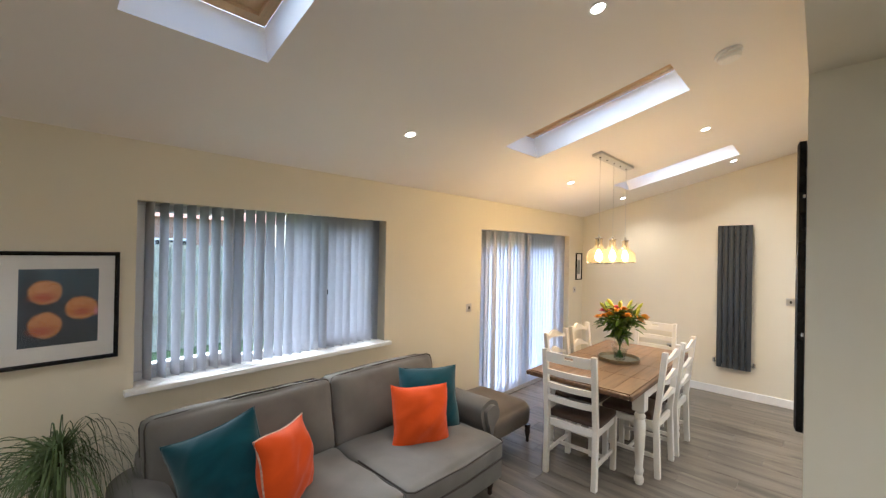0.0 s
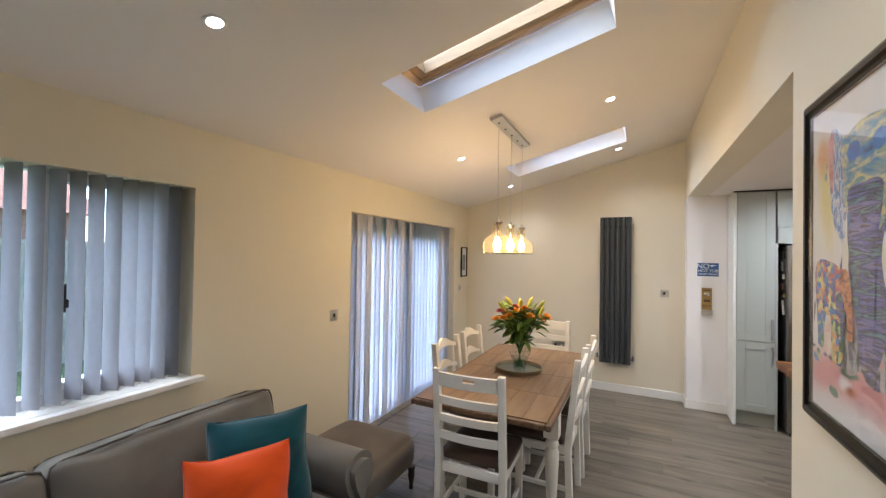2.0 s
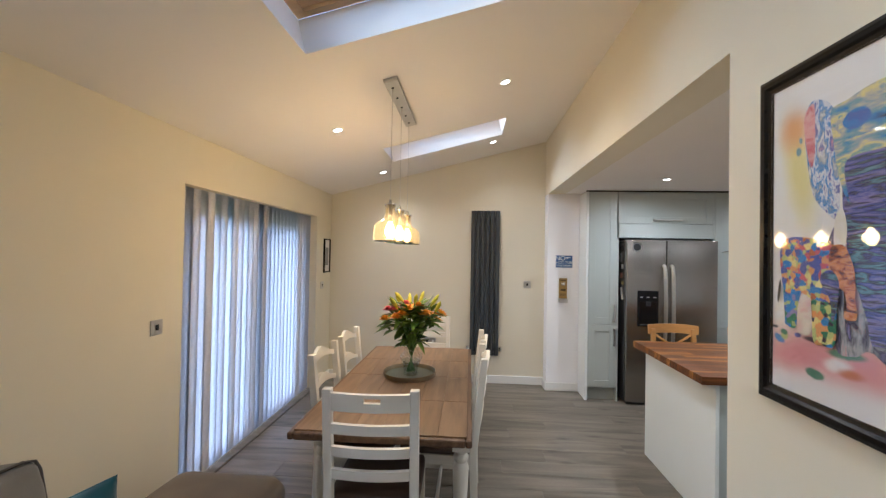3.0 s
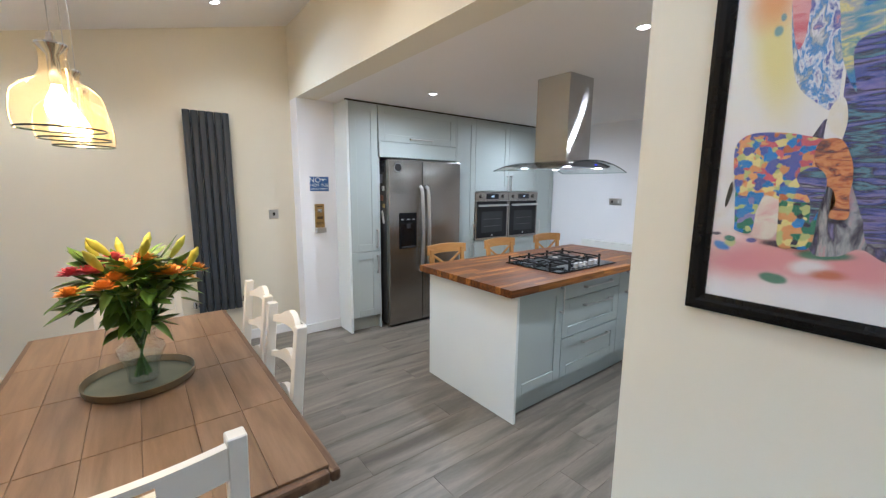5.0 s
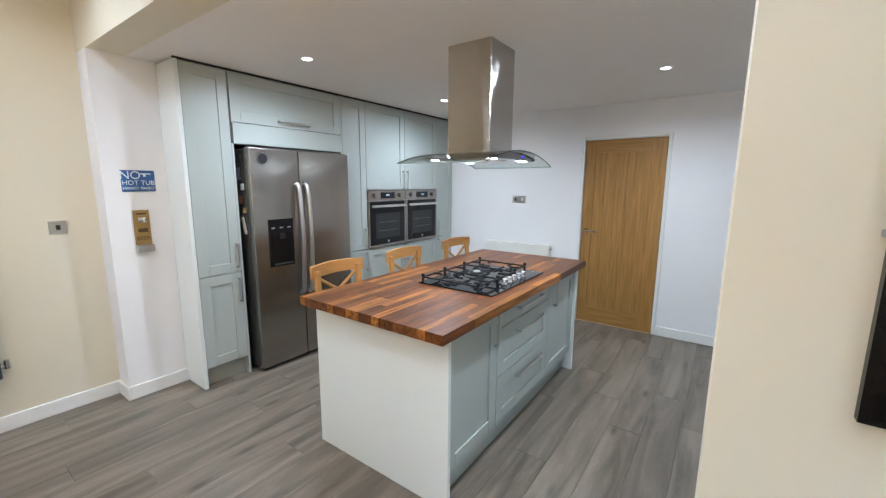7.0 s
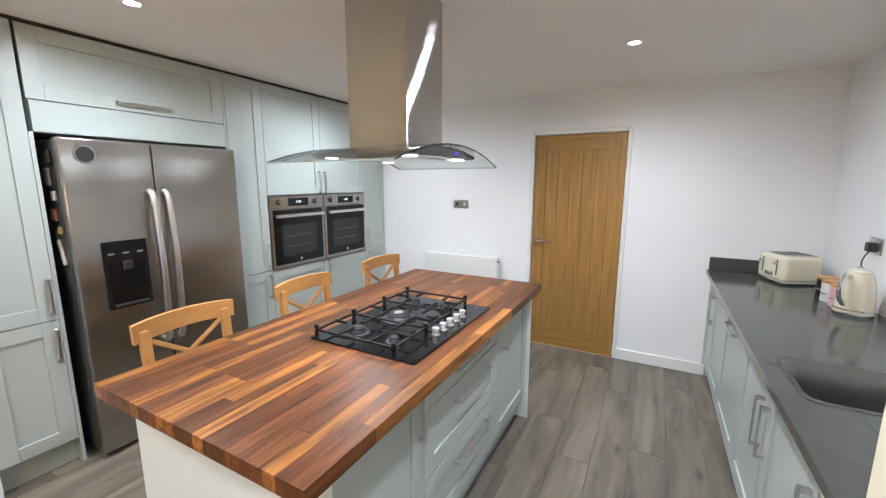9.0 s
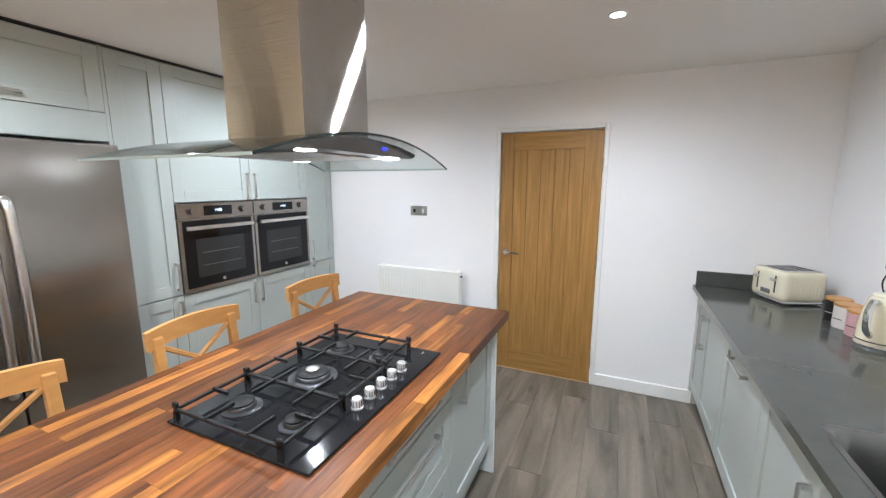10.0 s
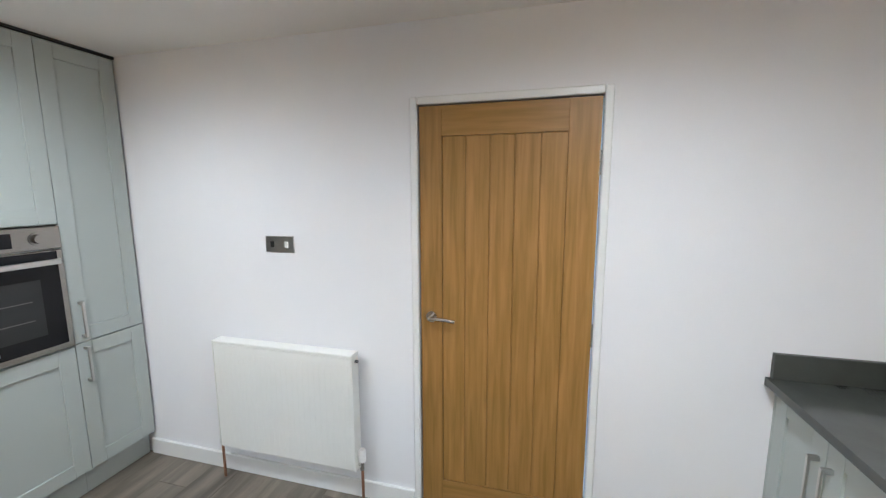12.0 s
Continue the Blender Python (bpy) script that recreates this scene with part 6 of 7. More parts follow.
bar_handle(d, 0.468, 0.755, 0.021, 0.19)
for z0, z1, hz in [(0.165, 0.455, 0.385), (0.459, 0.742, 0.67), (0.746, 0.868, 0.81)]:
    d = shaker(isl, 0.503, 1.25, z0, z1, 0.021, name="drawer_front") if z1 < 0.8 else part("drawer_front", box(B(), 0.5045, 1.2485, 0.021, 0.041, z0 + 0.0015, z1 - 0.0015, 0.0015), SAGE, isl)
    bar_handle(d, 0.925, hz, 0.021, 0.36, False)
d = shaker(isl, 1.253, IL - 0.0225, 0.165, 0.868, 0.021)
bar_handle(d, 1.355, 0.76, 0.021, 0.19)

wt = thing("wooden_worktop", pose(0.50, 3.62, 0.873), "oiled walnut block worktop on the island", "worktop")
WL, WD, WT = 1.995, 0.965, 0.047
rnd = random.Random(8)
rows = 21
rw = WD / rows
cache = {}
part("core", box(B(), 0.004, WL - 0.004, 0.004, WD - 0.004, 0.001, WT - 0.006), STAVE, wt)
for j in range(rows):
    x = 0.0
    stp = rnd.choice((0.15, 0.25, 0.35, 0.45))
    while x < WL - 0.001:
        ln = min(stp, WL - x)
        if WL - x - ln < 0.12:
            ln = WL - x
        pale = rnd.random() < 0.21
        key = (round(ln, 3), pale)
        m = pose(x + ln / 2, rw * (j + 0.5), 0)
        if key not in cache:
            cache[key] = part("stave", box(B(), -ln / 2 + 0.0002, ln / 2 - 0.0002, -rw / 2 + 0.00015, rw / 2 - 0.00015, 0, WT, 0.0004), STAVE2 if pale else STAVE, wt, at=m)
        else:
            share(cache[key], m, wt)
        x += ln
        stp = rnd.choice((0.40, 0.50, 0.60, 0.75))

# ---- gas hob ----
HB = 0.9205
hob = thing("gas_hob", pose(1.48, 3.985, HB), "black glass five-burner gas hob with iron supports", "hob")
part("glass_top", box(B(), -0.37, 0.37, -0.26, 0.26, 0.0, 0.008, 0.003), BLACKGLASS, hob)
for x, y, r in [(-0.235, 0.12, 0.038), (-0.235, -0.09, 0.030), (0.0, 0.06, 0.055), (0.225, 0.12, 0.036), (0.225, -0.07, 0.030)]:
    bn = part("burner", lathe(B(), [(r * 1.5, 0.008), (r * 1.5, 0.012), (r * 1.1, 0.014), (r * 1.05, 0.024), (r, 0.026)], 28, (x, y, 0)), BURNER, hob, "dark burner ring", 40)
    part("burner_cap", lathe(B(), [(r * 0.92, 0.0265), (r * 0.95, 0.031), (r * 0.8, 0.034), (0.0001, 0.035)], 28, (x, y, 0)), IRON, bn, smooth=40)
    if r > 0.05:
        part("burner_crown", lathe(B(), [(r * 0.42, 0.035), (r * 0.42, 0.041), (r * 0.3, 0.043), (0.0001, 0.043)], 20, (x, y, 0)), SATIN, bn, smooth=40)
for x0, x1 in [(-0.355, -0.122), (-0.118, 0.118), (0.122, 0.34)]:
    bm = B()
    z = 0.046
    y0, y1 = (-0.16, 0.235) if x0 < 0.1 else (-0.13, 0.235)
    for a, b in [((x0, y0), (x1, y0)), ((x0, y1), (x1, y1)), ((x0, y0), (x0, y1)), ((x1, y0), (x1, y1))]:
        box(bm, min(a[0], b[0]) - 0.005, max(a[0], b[0]) + 0.005, min(a[1], b[1]) - 0.005, max(a[1], b[1]) + 0.005, z - 0.010, z, 0.002)
    xm, ymid = (x0 + x1) / 2, (y0 + y1) / 2
    for xa, xb, ya, yb in [(x0, xm - 0.035, ymid + 0.07, ymid + 0.07), (xm + 0.035, x1, ymid + 0.07, ymid + 0.07), (x0, xm - 0.035, ymid - 0.09, ymid - 0.09), (xm + 0.035, x1, ymid - 0.09, ymid - 0.09), (xm, xm, y1 - 0.06, y1), (xm, xm, y0, y0 + 0.06)]:
        box(bm, xa - 0.004, xb + 0.004, ya - 0.004, yb + 0.004, z - 0.008, z + 0.004, 0.001)
    for xx in (x0, x1):
        for yy in (y0, y1):
            box(bm, xx - 0.006, xx + 0.006, yy - 0.006, yy + 0.006, 0.008, z - 0.009)
            box(bm, xx - 0.005, xx + 0.005, yy - 0.010, yy + 0.010, z - 0.002, z + 0.016, 0.002)
    part("pan_support", bm, IRON, hob, "cast iron pan support")
for i in range(5):
    x = -0.095 + 0.066 * i
    bm = lathe(B(), [(0.019, 0.0085), (0.019, 0.014), (0.0165, 0.016), (0.0165, 0.038), (0.0145, 0.041), (0.0001, 0.0415)], 20, (x, -0.195, 0))
    kb = part("knob", bm, KNOB, hob, "ribbed steel knob", 40)
    for k in range(12):
        a = k * math.pi / 6
        cyl_b = cyl(B(), (x + 0.0168 * math.cos(a), -0.195 + 0.0168 * math.sin(a), 0.017), (x + 0.0168 * math.cos(a), -0.195 + 0.0168 * math.sin(a), 0.037), 0.0016, n=5)
        part("rib", cyl_b, CHROME, kb)
part("maker_mark", box(B(), 0.325, 0.345, -0.20, -0.194, 0.0082, 0.0086), SATIN, hob)

# ---- island hood ----
HCX, HCY = 1.488, 4.043
hd = thing("cooker_hood", pose(HCX, HCY, 0), "stainless island cooker hood with a curved glass canopy", "cooker hood")
part("chimney", box(B(), -0.147, 0.147, -0.149, 0.149, 1.705, ZC - 0.001, 0.002), STEEL, hd, "brushed steel chimney")
part("chimney_collar", box(B(), -0.15, 0.15, -0.152, 0.152, 1.70, 1.722, 0.002), STEEL, hd)
bm = B()
half, n = 0.45, 24


def arch(x):
    return 1.645 + 0.078 * (1 - (x / half) ** 2)


poly = [(-half + 2 * half * k / n, arch(-half + 2 * half * k / n)) for k in range(n + 1)]
prism(bm, [(x, z + 0.006) for x, z in poly] + [(x, z) for x, z in poly[::-1]], -0.30, 0.30, "y")
gl = part("canopy", bm, HOODGLASS, hd, "curved clear glass canopy", 30)
gl.visible_shadow = False
for y in (-0.3025, 0.3005):
    bm = B()
    prism(bm, [(x, z + 0.006) for x, z in poly] + [(x, z) for x, z in poly[::-1]], y, y + 0.002, "y")
    part("glass_edge", bm, GLASSEDGE, gl)
for x in (-half - 0.002, half):
    part("glass_edge", box(B(), x, x + 0.002, -0.30, 0.30, 1.645, 1.651), GLASSPALE, gl)
bm = B()
hb = 0.265
bp = [(-hb + 2 * hb * k / 12, arch((-hb + 2 * hb * k / 12)) - 0.004) for k in range(13)]
prism(bm, bp + [(hb - 0.002, arch(hb) - 0.010), (hb - 0.03, 1.676), (-hb + 0.03, 1.676), (-hb + 0.002, arch(hb) - 0.010)], -0.262, 0.262, "y")
part("hood_body", bm, HOODSTEEL, hd, "steel hood body", 30)
for x in (-0.092, 0.092):
    part("grease_filter", box(B(), x - 0.085, x + 0.085, -0.18, 0.18, 1.6725, 1.6755, 0.001), SATIN, hd)
for x in (-0.205, 0.205):
    for y in (-0.20, 0.20):
        lp = part("hood_lamp", cyl(B(), (x, y, 1.6738), (x, y, 1.6762), 0.027, n=24), LED, hd, "lit hood lamp")
part("indicator", box(B(), 0.050, 0.080, -0.2636, -0.2622, 1.692, 1.701, 0.0006), LEDBLUE, hd, "blue light")
for x in (-0.205, 0.205):
    for y in (-0.20, 0.20):
        lamp(HCX + x, HCY + y, 1.663, 0.9, COOL, 130)


# ---- bar stools ----
def bar_stool(m):
    s = thing("bar_stool", m, "honey pine bar stool with a cross back", "stool", "stools at the island")
    for x in (-0.165, 0.165):
        q = [(-0.02, 0.0), (0.02, 0.0), (0.018, 0.63), (0.042, 1.0), (0.012, 1.0), (-0.016, 0.63)]
        part("back_leg", prism(B(), [(0.17 + a, b) for a, b in q], x - 0.018, x + 0.018, "x", 0.004), PINE, s)
        part("front_leg", box(B(), x - 0.018, x + 0.018, -0.19, -0.155, 0, 0.60, 0.004), PINE, s)
        part("side_rung", box(B(), x - 0.012, x + 0.012, -0.155, 0.15, 0.25, 0.285, 0.003), PINE, s)
        part("seat_rail", box(B(), x - 0.012, x + 0.012, -0.155, 0.15, 0.555, 0.60, 0.003), PINE, s)
    for y in (-0.172, 0.17):
        part("rung", box(B(), -0.147, 0.147, y - 0.011, y + 0.011, 0.16, 0.195, 0.003), PINE, s)
        part("seat_rail", box(B(), -0.147, 0.147, y - 0.011, y + 0.011, 0.555, 0.60, 0.003), PINE, s)
    part("seat", box(B(), -0.20, 0.20, -0.205, 0.15, 0.601, 0.63, 0.008, 2), PINE, s)
    bm = B()
    n = 12
    top = [(-0.205 + 0.41 * k / n, 0) for k in range(n + 1)]
    va = []
    for k, (x, _) in enumerate(top):
        t = 2 * k / n - 1
        y = 0.196 + 0.030 * (1 - t * t)
        va.append([bm.verts.new((x, y + dy, z + 0.010 * (1 - t * t))) for dy, z in ((-0.011, 0.955), (0.011, 0.955), (0.014, 1.03), (-0.008, 1.03))])
    for a, b in zip(va, va[1:]):
        for i in range(4):
            bm.faces.new((a[i], a[(i + 1) % 4], b[(i + 1) % 4], b[i]))
    bm.faces.new(va[0][::-1])
    bm.faces.new(va[-1])
    bmesh.ops.recalc_face_normals(bm, faces=bm.faces)
    part("top_rail", bm, PINE, s, smooth=35)
    part("lower_rail", box(B(), -0.147, 0.147, 0.172, 0.192, 0.70, 0.735, 0.003), PINE, s)
    for sg_ in (-1, 1):
        part("cross_brace", tube(B(), [(-0.16 * sg_, 0.182, 0.735), (0, 0.200 + 0.004 * sg_, 0.85), (0.16 * sg_, 0.205, 0.96)], 0.011, 6), PINE, s, smooth=40)
    return s


st = bar_stool(pose(0.885, 4.53, 0))
copy_thing(st, pose(1.542, 4.53, 0, 0, 0, 2))
copy_thing(st, pose(2.246, 4.53, 0, 0, 0, -2))

# ---- kitchen radiator ----
kr = thing("panel_radiator", pose(KE, 4.76, 0.0), "white convector panel radiator with copper tails", "radiator")
part("front_panel", box(B(), -0.105, -0.085, -0.41, 0.41, 0.215, 0.815, 0.006, 2), RADWHITE, kr)
part("rear_panel", box(B(), -0.05, -0.038, -0.41, 0.41, 0.22, 0.81, 0.004), RADWHITE, kr)
bm = B()
for i in range(25):
    y = -0.384 + 0.032 * i
    box(bm, -0.1072, -0.1052, y - 0.009, y + 0.009, 0.255, 0.775, 0.0015)
part("ribs", bm, RADWHITE, kr, kind="stuff")
bm = B()
for i in range(40):
    y = -0.40 + 0.0205 * i
    box(bm, -0.084, -0.051, y - 0.0006, y + 0.0006, 0.26, 0.80)
part("convector_fins", bm, RADWHITE, kr, kind="stuff")
part("top_grille", box(B(), -0.108, -0.036, -0.415, 0.415, 0.816, 0.832, 0.003), RADWHITE, kr)
for y in (-0.4155, 0.4105):
    part("side_cover", box(B(), -0.106, -0.038, y, y + 0.005, 0.215, 0.815, 0.001), RADWHITE, kr)
part("air_vent", cyl(B(), (-0.07, -0.4155, 0.79), (-0.07, -0.43, 0.79), 0.008, n=10), BLACK, kr)
for y, s in [(-0.435, -1), (0.435, 1)]:
    part("tail_pipe", cyl(B(), (-0.07, y, 0.0), (-0.07, y, 0.235), 0.0075, n=12), COPPER, kr, "copper tail pipe", 50)
    v = part("valve", cyl(cyl(B(), (-0.07, y, 0.21), (-0.07, y, 0.255), 0.013, n=14), (-0.07, y, 0.236), (-0.07, y - s * 0.022, 0.236), 0.010, n=12), CHROME, kr, "chrome valve", 50)
    if s < 0:
        part("valve_head", lathe(B(), [(0.018, 0.2555), (0.020, 0.265), (0.020, 0.305), (0.016, 0.32), (0.0001, 0.322)], 20, (-0.07, y, 0)), GLOSSWHITE, v, smooth=40)
for y in (-0.3, 0.3):
    part("bracket", box(B(), -0.038, -0.0005, y - 0.012, y + 0.012, 0.28, 0.76), RADWHITE, kr)

# ---- sink run ----
CFS = 2.545
units = [(0.66, 1.33, "sage base cabinet with a shaker door", [(0.66, 1.33, 1.29)]),
         (1.33, 2.268, "sage sink cabinet with a pair of shaker doors", [(1.33, 1.777, 1.735), (1.777, 2.268, 1.82)]),
         (2.268, 2.87, "sage integrated dishwasher front with a long handle", [(2.268, 2.87, None)]),
         (2.87, 3.688, "sage base cabinet with a pair of shaker doors", [(2.87, 3.385, 3.352), (3.385, 3.688, 3.418)])]


def front_plus(parent, x0, x1, z0, z1, hx, hz, horiz):
    """A shaker front that faces +y, for the run along the sink wall."""
    piv = pose((x0 + x1) / 2, 0, 0, 0, 0, 180)
    d = shaker(parent, -(x1 - x0) / 2, (x1 - x0) / 2, z0, z1, 0.0)
    d.matrix_basis = pose((x0 + x1) / 2, CFS + 0.020, 0, 0, 0, 180)
    h = bar_handle(d, 0.0 if hx is None else (x0 + x1) / 2 - hx, hz, 0.0, 0.24 if horiz else 0.21, not horiz)
    return d


for x0, x1, lab, doors in units:
    c = thing("base_cabinet", Matrix(), lab, "cabinet", "sink wall base cabinets")
    if (x0, x1) == (1.33, 2.268):
        for a in [(x0 + 0.0005, x1 - 0.0005, KS + 0.002, CFS, 0.15, 0.62), (x0 + 0.0005, x0 + 0.02, KS + 0.002, CFS, 0.6205, 0.858), (x1 - 0.02, x1 - 0.0005, KS + 0.002, CFS, 0.6205, 0.858)]:
            part("carcass", box(B(), *a), SAGE, c)
    else:
        part("carcass", box(B(), x0 + 0.0005, x1 - 0.0005, KS + 0.002, CFS, 0.15, 0.858), SAGE, c)
    part("plinth", box(B(), x0 + 0.0005, x1 - 0.0005, CFS - 0.058, CFS - 0.04, 0.001, 0.1495), SAGE, c)
    for a, b, h in doors:
        front_plus(c, a, b, 0.155, 0.852, h, 0.65 if h is not None else 0.775, h is None)
pn = tagged(part("filler_panel", box(B(), 3.6885, KE - 0.001, KS + 0.002, CFS + 0.02, 0.001, 0.858), SAGE), "narrow sage filler panel against the wall", "panel")

BX0, BX1, BY0, BY1 = 1.555, 1.925, 2.14, 2.525
ct = thing("stone_worktop", pose(0, 0, 0.86), "polished grey quartz worktop with a cut-out sink", "worktop")
bm = B()
for x0, x1, y0, y1 in [(PE + 0.001, BX0, KS + 0.001, 2.605), (BX1, KE - 0.001, KS + 0.001, 2.605), (BX0, BX1, KS + 0.001, BY0), (BX0, BX1, BY1, 2.605)]:
    box(bm, x0, x1, y0, y1, 0, 0.032)
part("slab", bm, QUARTZ, ct)
part("upstand", box(B(), KE - 0.021, KE - 0.001, KS + 0.002, 2.59, 0.0325, 0.135, 0.002), QUARTZ, ct, "grey quartz upstand")
# Flat strips on the slab; their tint stands in for shade in drain grooves.
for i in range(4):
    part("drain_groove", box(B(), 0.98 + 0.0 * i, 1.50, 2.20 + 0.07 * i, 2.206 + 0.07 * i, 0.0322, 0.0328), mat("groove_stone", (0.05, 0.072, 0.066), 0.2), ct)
sk_ = thing("kitchen_sink", pose(0, 0, 0), "inset stainless steel sink bowl in the grey worktop", "sink")
bm = B()
cx, cy = (BX0 + BX1) / 2, (BY0 + BY1) / 2
hx_, hy_ = (BX1 - BX0) / 2, (BY1 - BY0) / 2


def rr_ring(bm, hx, hy, r, z, n=5):
    out = []
    for qx, qy, a0 in [(1, 1, 0), (-1, 1, 90), (-1, -1, 180), (1, -1, 270)]:
        for k in range(n + 1):
            a = radians(a0 + 90 * k / n)
            out.append(bm.verts.new((cx + qx * (hx - r) + r * math.cos(a), cy + qy * (hy - r) + r * math.sin(a), z)))
    return out


rings = [rr_ring(bm, hx_ + 0.012, hy_ + 0.012, 0.05, 0.894), rr_ring(bm, hx_ - 0.004, hy_ - 0.004, 0.05, 0.8945), rr_ring(bm, hx_ - 0.010, hy_ - 0.010, 0.055, 0.885), rr_ring(bm, hx_ - 0.018, hy_ - 0.018, 0.06, 0.72), rr_ring(bm, hx_ - 0.05, hy_ - 0.05, 0.05, 0.70)]
for a, b in zip(rings, rings[1:]):
    for i in range(len(a)):
        j = (i + 1) % len(a)
        bm.faces.new((a[i], a[j], b[j], b[i]))
bm.faces.new(rings[-1])
bmesh.ops.recalc_face_normals(bm, faces=bm.faces)
part("bowl", bm, SINKSTEEL, sk_, smooth=50)
part("waste", lathe(B(), [(0.040, 0.7005), (0.038, 0.704), (0.025, 0.703), (0.0001, 0.702)], 24, (cx, cy, 0)), CHROME, sk_, smooth=40)

CT = 0.8925
# ---- toaster ----
ts = thing("toaster", pose(3.49, 2.15, CT, 0, 0, 22), "cream enamelled four-slice toaster with chrome trim", "toaster")
bm = soft_box(B(), -0.135, 0.135, -0.12, 0.12, 0.018, 0.195, 0.026, 9)
part("body", bm, APPCREAM, ts, smooth=60)
part("base_trim", box(B(), -0.128, 0.128, -0.114, 0.114, 0.006, 0.022, 0.006, 2), CHROME, ts)
for x in (-0.1, 0.1):
    for y in (-0.09, 0.09):
        part("foot", cyl(B(), (x, y, 0.0), (x, y, 0.008), 0.012, n=12), BLACK, ts)
part("top_plate", box(B(), -0.095, 0.095, -0.10, 0.10, 0.1935, 0.1985, 0.002), SATIN, ts)
for y in (-0.07, -0.025, 0.025, 0.07):
    part("slot", box(B(), -0.080, 0.080, y - 0.016, y + 0.016, 0.1987, 0.1995), BLACK, ts)
for x in (-0.06, 0.075):
    part("lever_slot", box(B(), x - 0.005, x + 0.005, 0.1185, 0.1215, 0.06, 0.165), BLACK, ts)
    part("lever", box(B(), x - 0.018, x + 0.018, 0.1217, 0.145, 0.135, 0.15, 0.004), CHROME, ts)
part("button_panel", box(B(), -0.03, 0.045, 0.1190, 0.1225, 0.045, 0.075, 0.002), CHROME, ts)
for i in range(9):
    y = -0.08 + 0.02 * i
    part("flute", cyl(B(), (-0.1332, y, 0.055), (-0.1332, y, 0.16), 0.004, n=8), APPCREAM, ts, smooth=60)
    part("flute", cyl(B(), (0.1332, y, 0.055), (0.1332, y, 0.16), 0.004, n=8), APPCREAM, ts, smooth=60)

# ---- kettle ----
kt = thing("kettle", pose(2.74, 2.05, CT), "cream enamelled kettle with chrome handle and trim", "kettle")
part("base", lathe(B(), [(0.078, 0.0), (0.081, 0.006), (0.081, 0.018), (0.077, 0.022)], 32), CHROME, kt, smooth=40)
part("body", lathe(B(), [(0.078, 0.0225), (0.079, 0.04), (0.076, 0.10), (0.067, 0.17), (0.056, 0.215), (0.050, 0.225)], 36), APPCREAM, kt, smooth=50)
lid = part("lid", lathe(B(), [(0.050, 0.2255), (0.048, 0.236), (0.030, 0.243), (0.0001, 0.244)], 28), APPCREAM, kt, smooth=40)
part("lid_knob", lathe(B(), [(0.008, 0.244), (0.013, 0.252), (0.012, 0.258), (0.0001, 0.26)], 16), CHROME, lid, smooth=40)
hdir = Matrix.Rotation(radians(130), 4, "Z")
part("handle", tube(B(), [hdir @ Vector(p_) for p_ in spline([(0.052, 0, 0.205), (0.09, 0, 0.213), (0.110, 0, 0.17), (0.106, 0, 0.10), (0.076, 0, 0.065)], 5, False)], 0.013, 10), CHROME, kt, "chrome loop handle", 60)
part("trim_ring", lathe(B(), [(0.0782, 0.036), (0.0808, 0.036), (0.0808, 0.042), (0.0782, 0.042), (0.0782, 0.036)], 36, cap=False), CHROME, kt)
part("spout", prism(B(), [(0.06, 0.16), (0.09, 0.205), (0.062, 0.20)], -0.018, 0.018, "y", 0.003), APPCREAM, kt, at=pose(0, 0, 0, 0, 0, -50))

# plug and lead
pg = thing("power_plug", pose(2.945, KS + 0.0085, 1.235), "black plug and lead running to the kettle", "plug")
part("plug_body", box(B(), -0.025, 0.025, 0.003, 0.045, -0.03, 0.022, 0.008, 2), BLACK, pg)
part("lead", tube(B(), spline([(0, 0.03, -0.028), (0.005, 0.05, -0.10), (-0.05, 0.03, -0.22), (-0.09, 0.04, -0.32), (-0.16, 0.06, -0.340)], 6, False), 0.0035, 6), BLACK, pg, smooth=60)

# ---- storage canisters ----
for x, y, colr, lab in [(3.13, 2.045, (0.018, 0.018, 0.020), "black storage canister with a wooden lid"), (3.01, 2.055, (0.74, 0.72, 0.70), "white storage canister with a wooden lid"), (2.895, 2.05, (0.66, 0.40, 0.42), "pink storage canister with a wooden lid")]:
    cn = thing("storage_canister", pose(x, y, CT), lab, "canister", "canisters on the worktop")
    part("jar", lathe(B(), [(0.050, 0.0), (0.052, 0.004), (0.052, 0.105), (0.049, 0.108)], 28), mat("canister_glaze", colr, 0.3, var=0.02), cn, smooth=40)
    part("lid", lathe(B(), [(0.050, 0.1085), (0.054, 0.110), (0.054, 0.120), (0.052, 0.122)], 28), PINE, cn, "pale wooden lid", 40)
    part("lettering_bar", box(B(), -0.02, 0.02, 0.0518, 0.0526, 0.045, 0.049), BLACK if colr[0] > 0.1 else MOUNT, cn, at=pose(0, 0, 0, 0, 0, 30))

# ---- garden: fence and the house beyond ----
fe = thing("garden_fence", pose(-8.2, 2.0, -0.08), "weathered grey feather-edge garden fence", "fence")
first = None
for i in range(110):
    m = pose(0, -8.0 + 0.15 * i, 0)
    if first is None:
        bm = prism(B(), [(0, -0.075), (0.022, -0.075), (0.008, 0.075), (0, 0.075)], 0.14, 1.80, "z")
        first = part("fence_board", bm, FENCE, fe, at=m)
    else:
        share(first, m, fe)
part("gravel_board", box(B(), -0.02, 0.03, -8.1, 8.5, 0.0, 0.14), FENCE, fe)
part("rail", box(B(), -0.03, 0.05, -8.1, 8.5, 1.80, 1.86), FENCE, fe)
for z in (0.62, 1.3):
    part("rail", box(B(), 0.022, 0.07, -8.1, 8.5, z, z + 0.08), FENCE, fe)
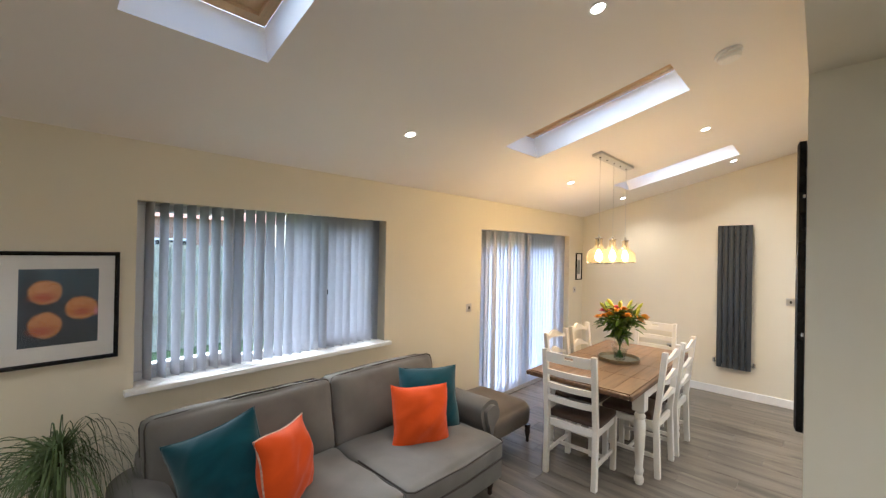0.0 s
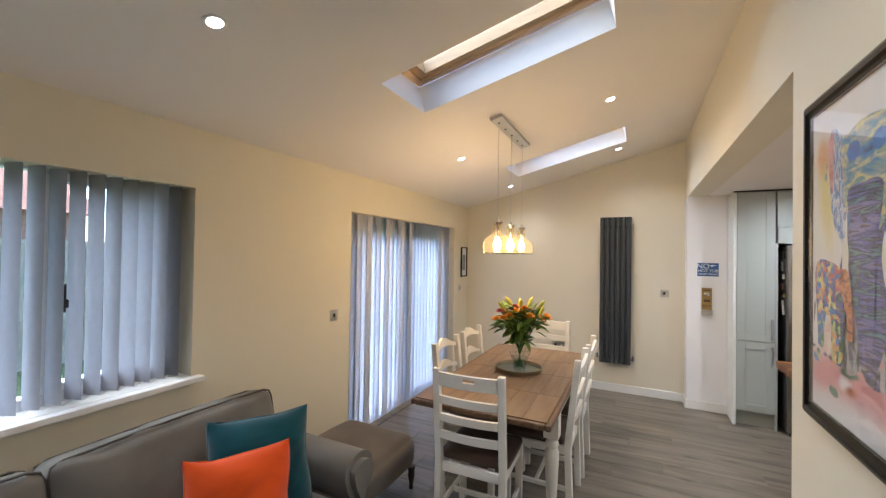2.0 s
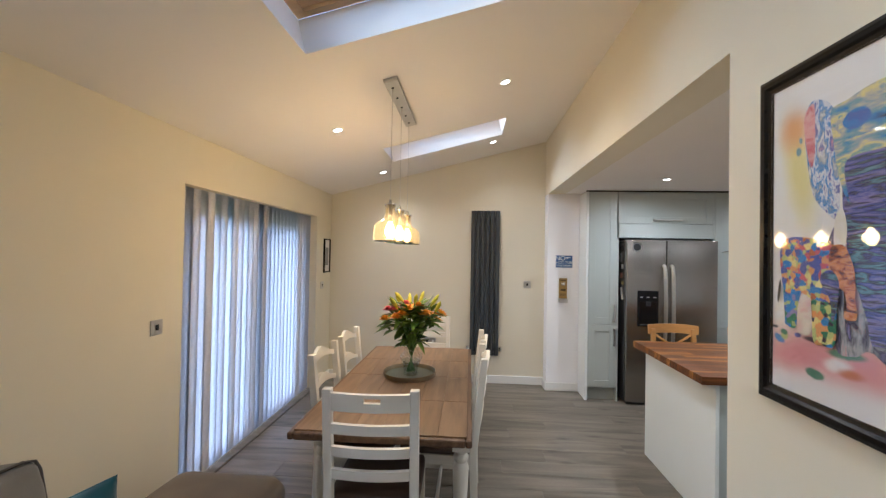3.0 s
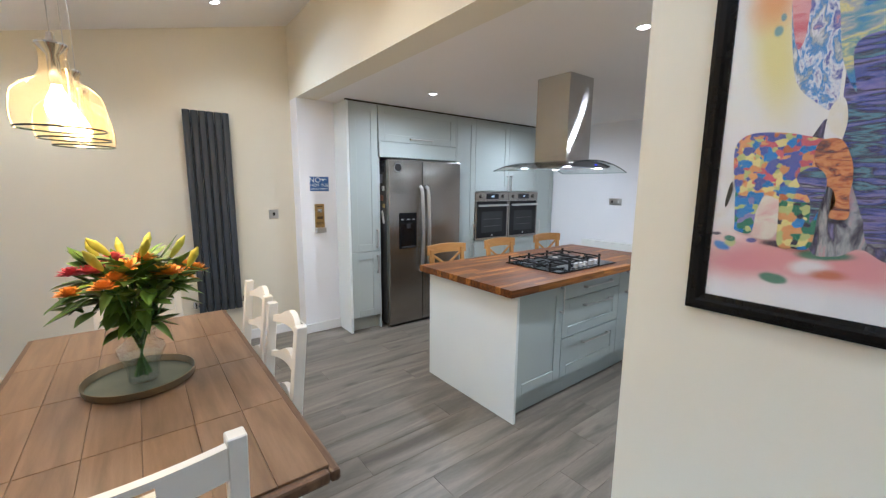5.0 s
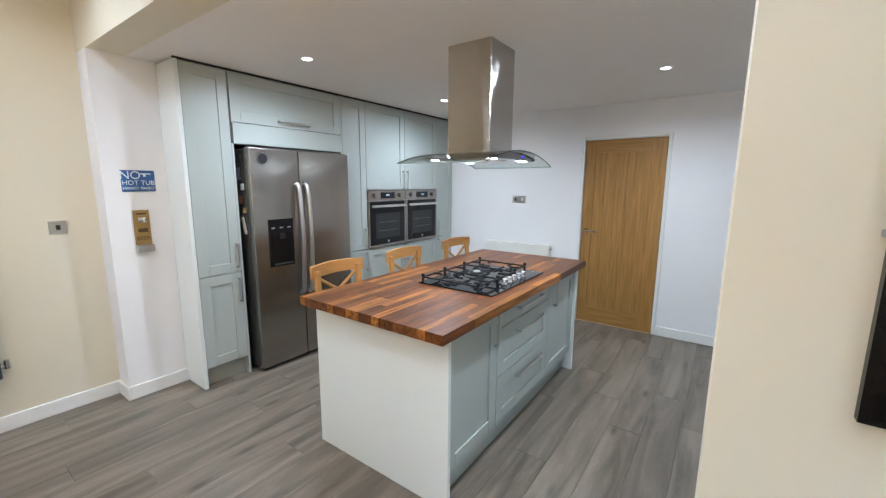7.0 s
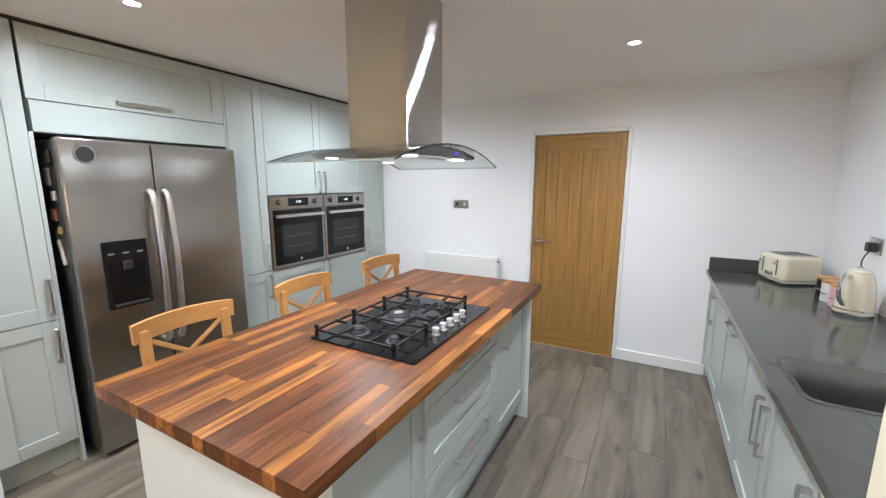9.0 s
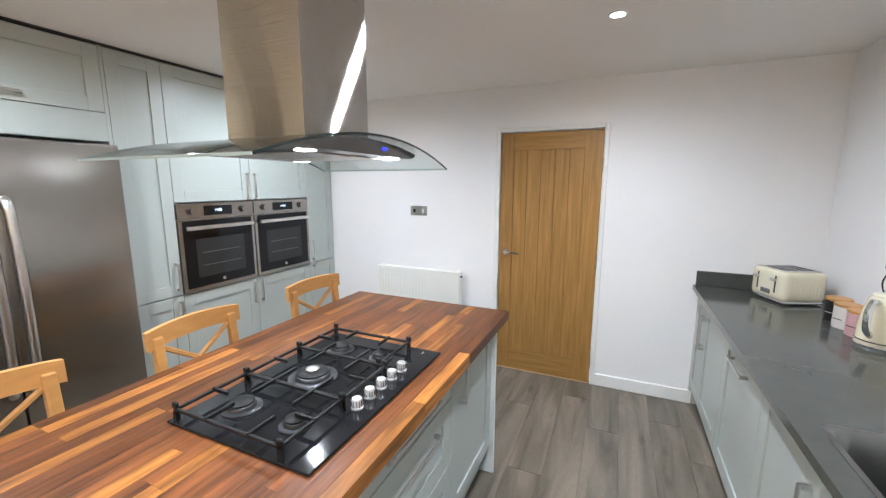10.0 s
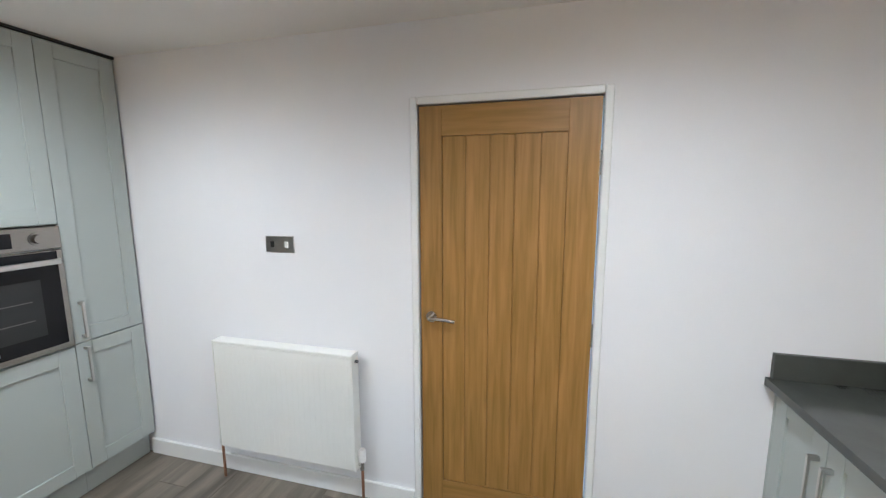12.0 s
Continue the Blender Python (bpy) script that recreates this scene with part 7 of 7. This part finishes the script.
for i in range(7):
    part("post", box(B(), -0.06, 0.09, -8.0 + 2.6 * i, -7.88 + 2.6 * i, 0.0, 1.9), FENCE, fe)
ho = thing("neighbour_house", pose(-19.0, 1.0, -0.08), "red brick neighbouring house with a tiled roof", "house")
part("wall", box(B(), -4, 3, -9, 6, 0, 2.8), BRICK, ho)
part("roof", prism(B(), [(-4.4, 2.8), (3.4, 2.8), (-0.5, 5.2)], -9.3, 6.3, "y"), TILE, ho, "red tiled roof")
for y in (-6, -2, 2.5):
    wn = part("window", box(B(), 3.0, 3.05, y - 0.6, y + 0.6, 1.0, 2.1), UPVC, ho)
    part("pane", box(B(), 3.051, 3.06, y - 0.53, y + 0.53, 1.07, 2.03), BLACKGLASS, wn)
h2 = thing("neighbour_house", pose(-17.0, 17.5, -0.08), "two-storey brick neighbouring house", "house")
part("wall", box(B(), -4, 3, -7.0, 6, 0, 5.2), BRICK, h2)
part("roof", prism(B(), [(-4.4, 5.2), (3.4, 5.2), (-0.5, 7.6)], -7.4, 6.3, "y"), TILE, h2, "brown tiled roof")
for y in (-5, -1):
    for z in (1.0, 3.5):
        wn = part("window", box(B(), 3.0, 3.05, y - 0.6, y + 0.6, z, z + 1.2), UPVC, h2)
        part("pane", box(B(), 3.051, 3.06, y - 0.53, y + 0.53, z + 0.07, z + 1.13), BLACKGLASS, wn)

# ---- floor planks ----
bm = B()
box(bm, OW + 0.05, KE + 0.15, S - 0.25, KN + 0.15, -0.06, -0.010)
fl = structure("floor", bm, JOINT, "grey wood-effect laminate floor laid in staggered planks", "floor")
PWID, PLEN = 0.193, 1.29
cache = {}
rnd = random.Random(4)
y = S
j = 0
while y < KN - 0.001:
    w_ = min(PWID, KN - y)
    x = W
    ln = PLEN * ((j * 0.37) % 1.0 * 0.75 + 0.25)
    while x < KE - 0.001:
        ln = min(ln, KE - x)
        key = (round(ln, 3), round(w_, 3))
        m = pose(x + ln / 2, y + w_ / 2, 0)
        if key not in cache:
            cache[key] = part("plank", box(B(), -ln / 2 + 0.0006, ln / 2 - 0.0006, -w_ / 2 + 0.0006, w_ / 2 - 0.0006, -0.010, 0.0, 0.0010), FLOOR, fl, at=m)
        else:
            share(cache[key], m, fl)
        x += ln
        ln = PLEN
    y += PWID
    j += 1
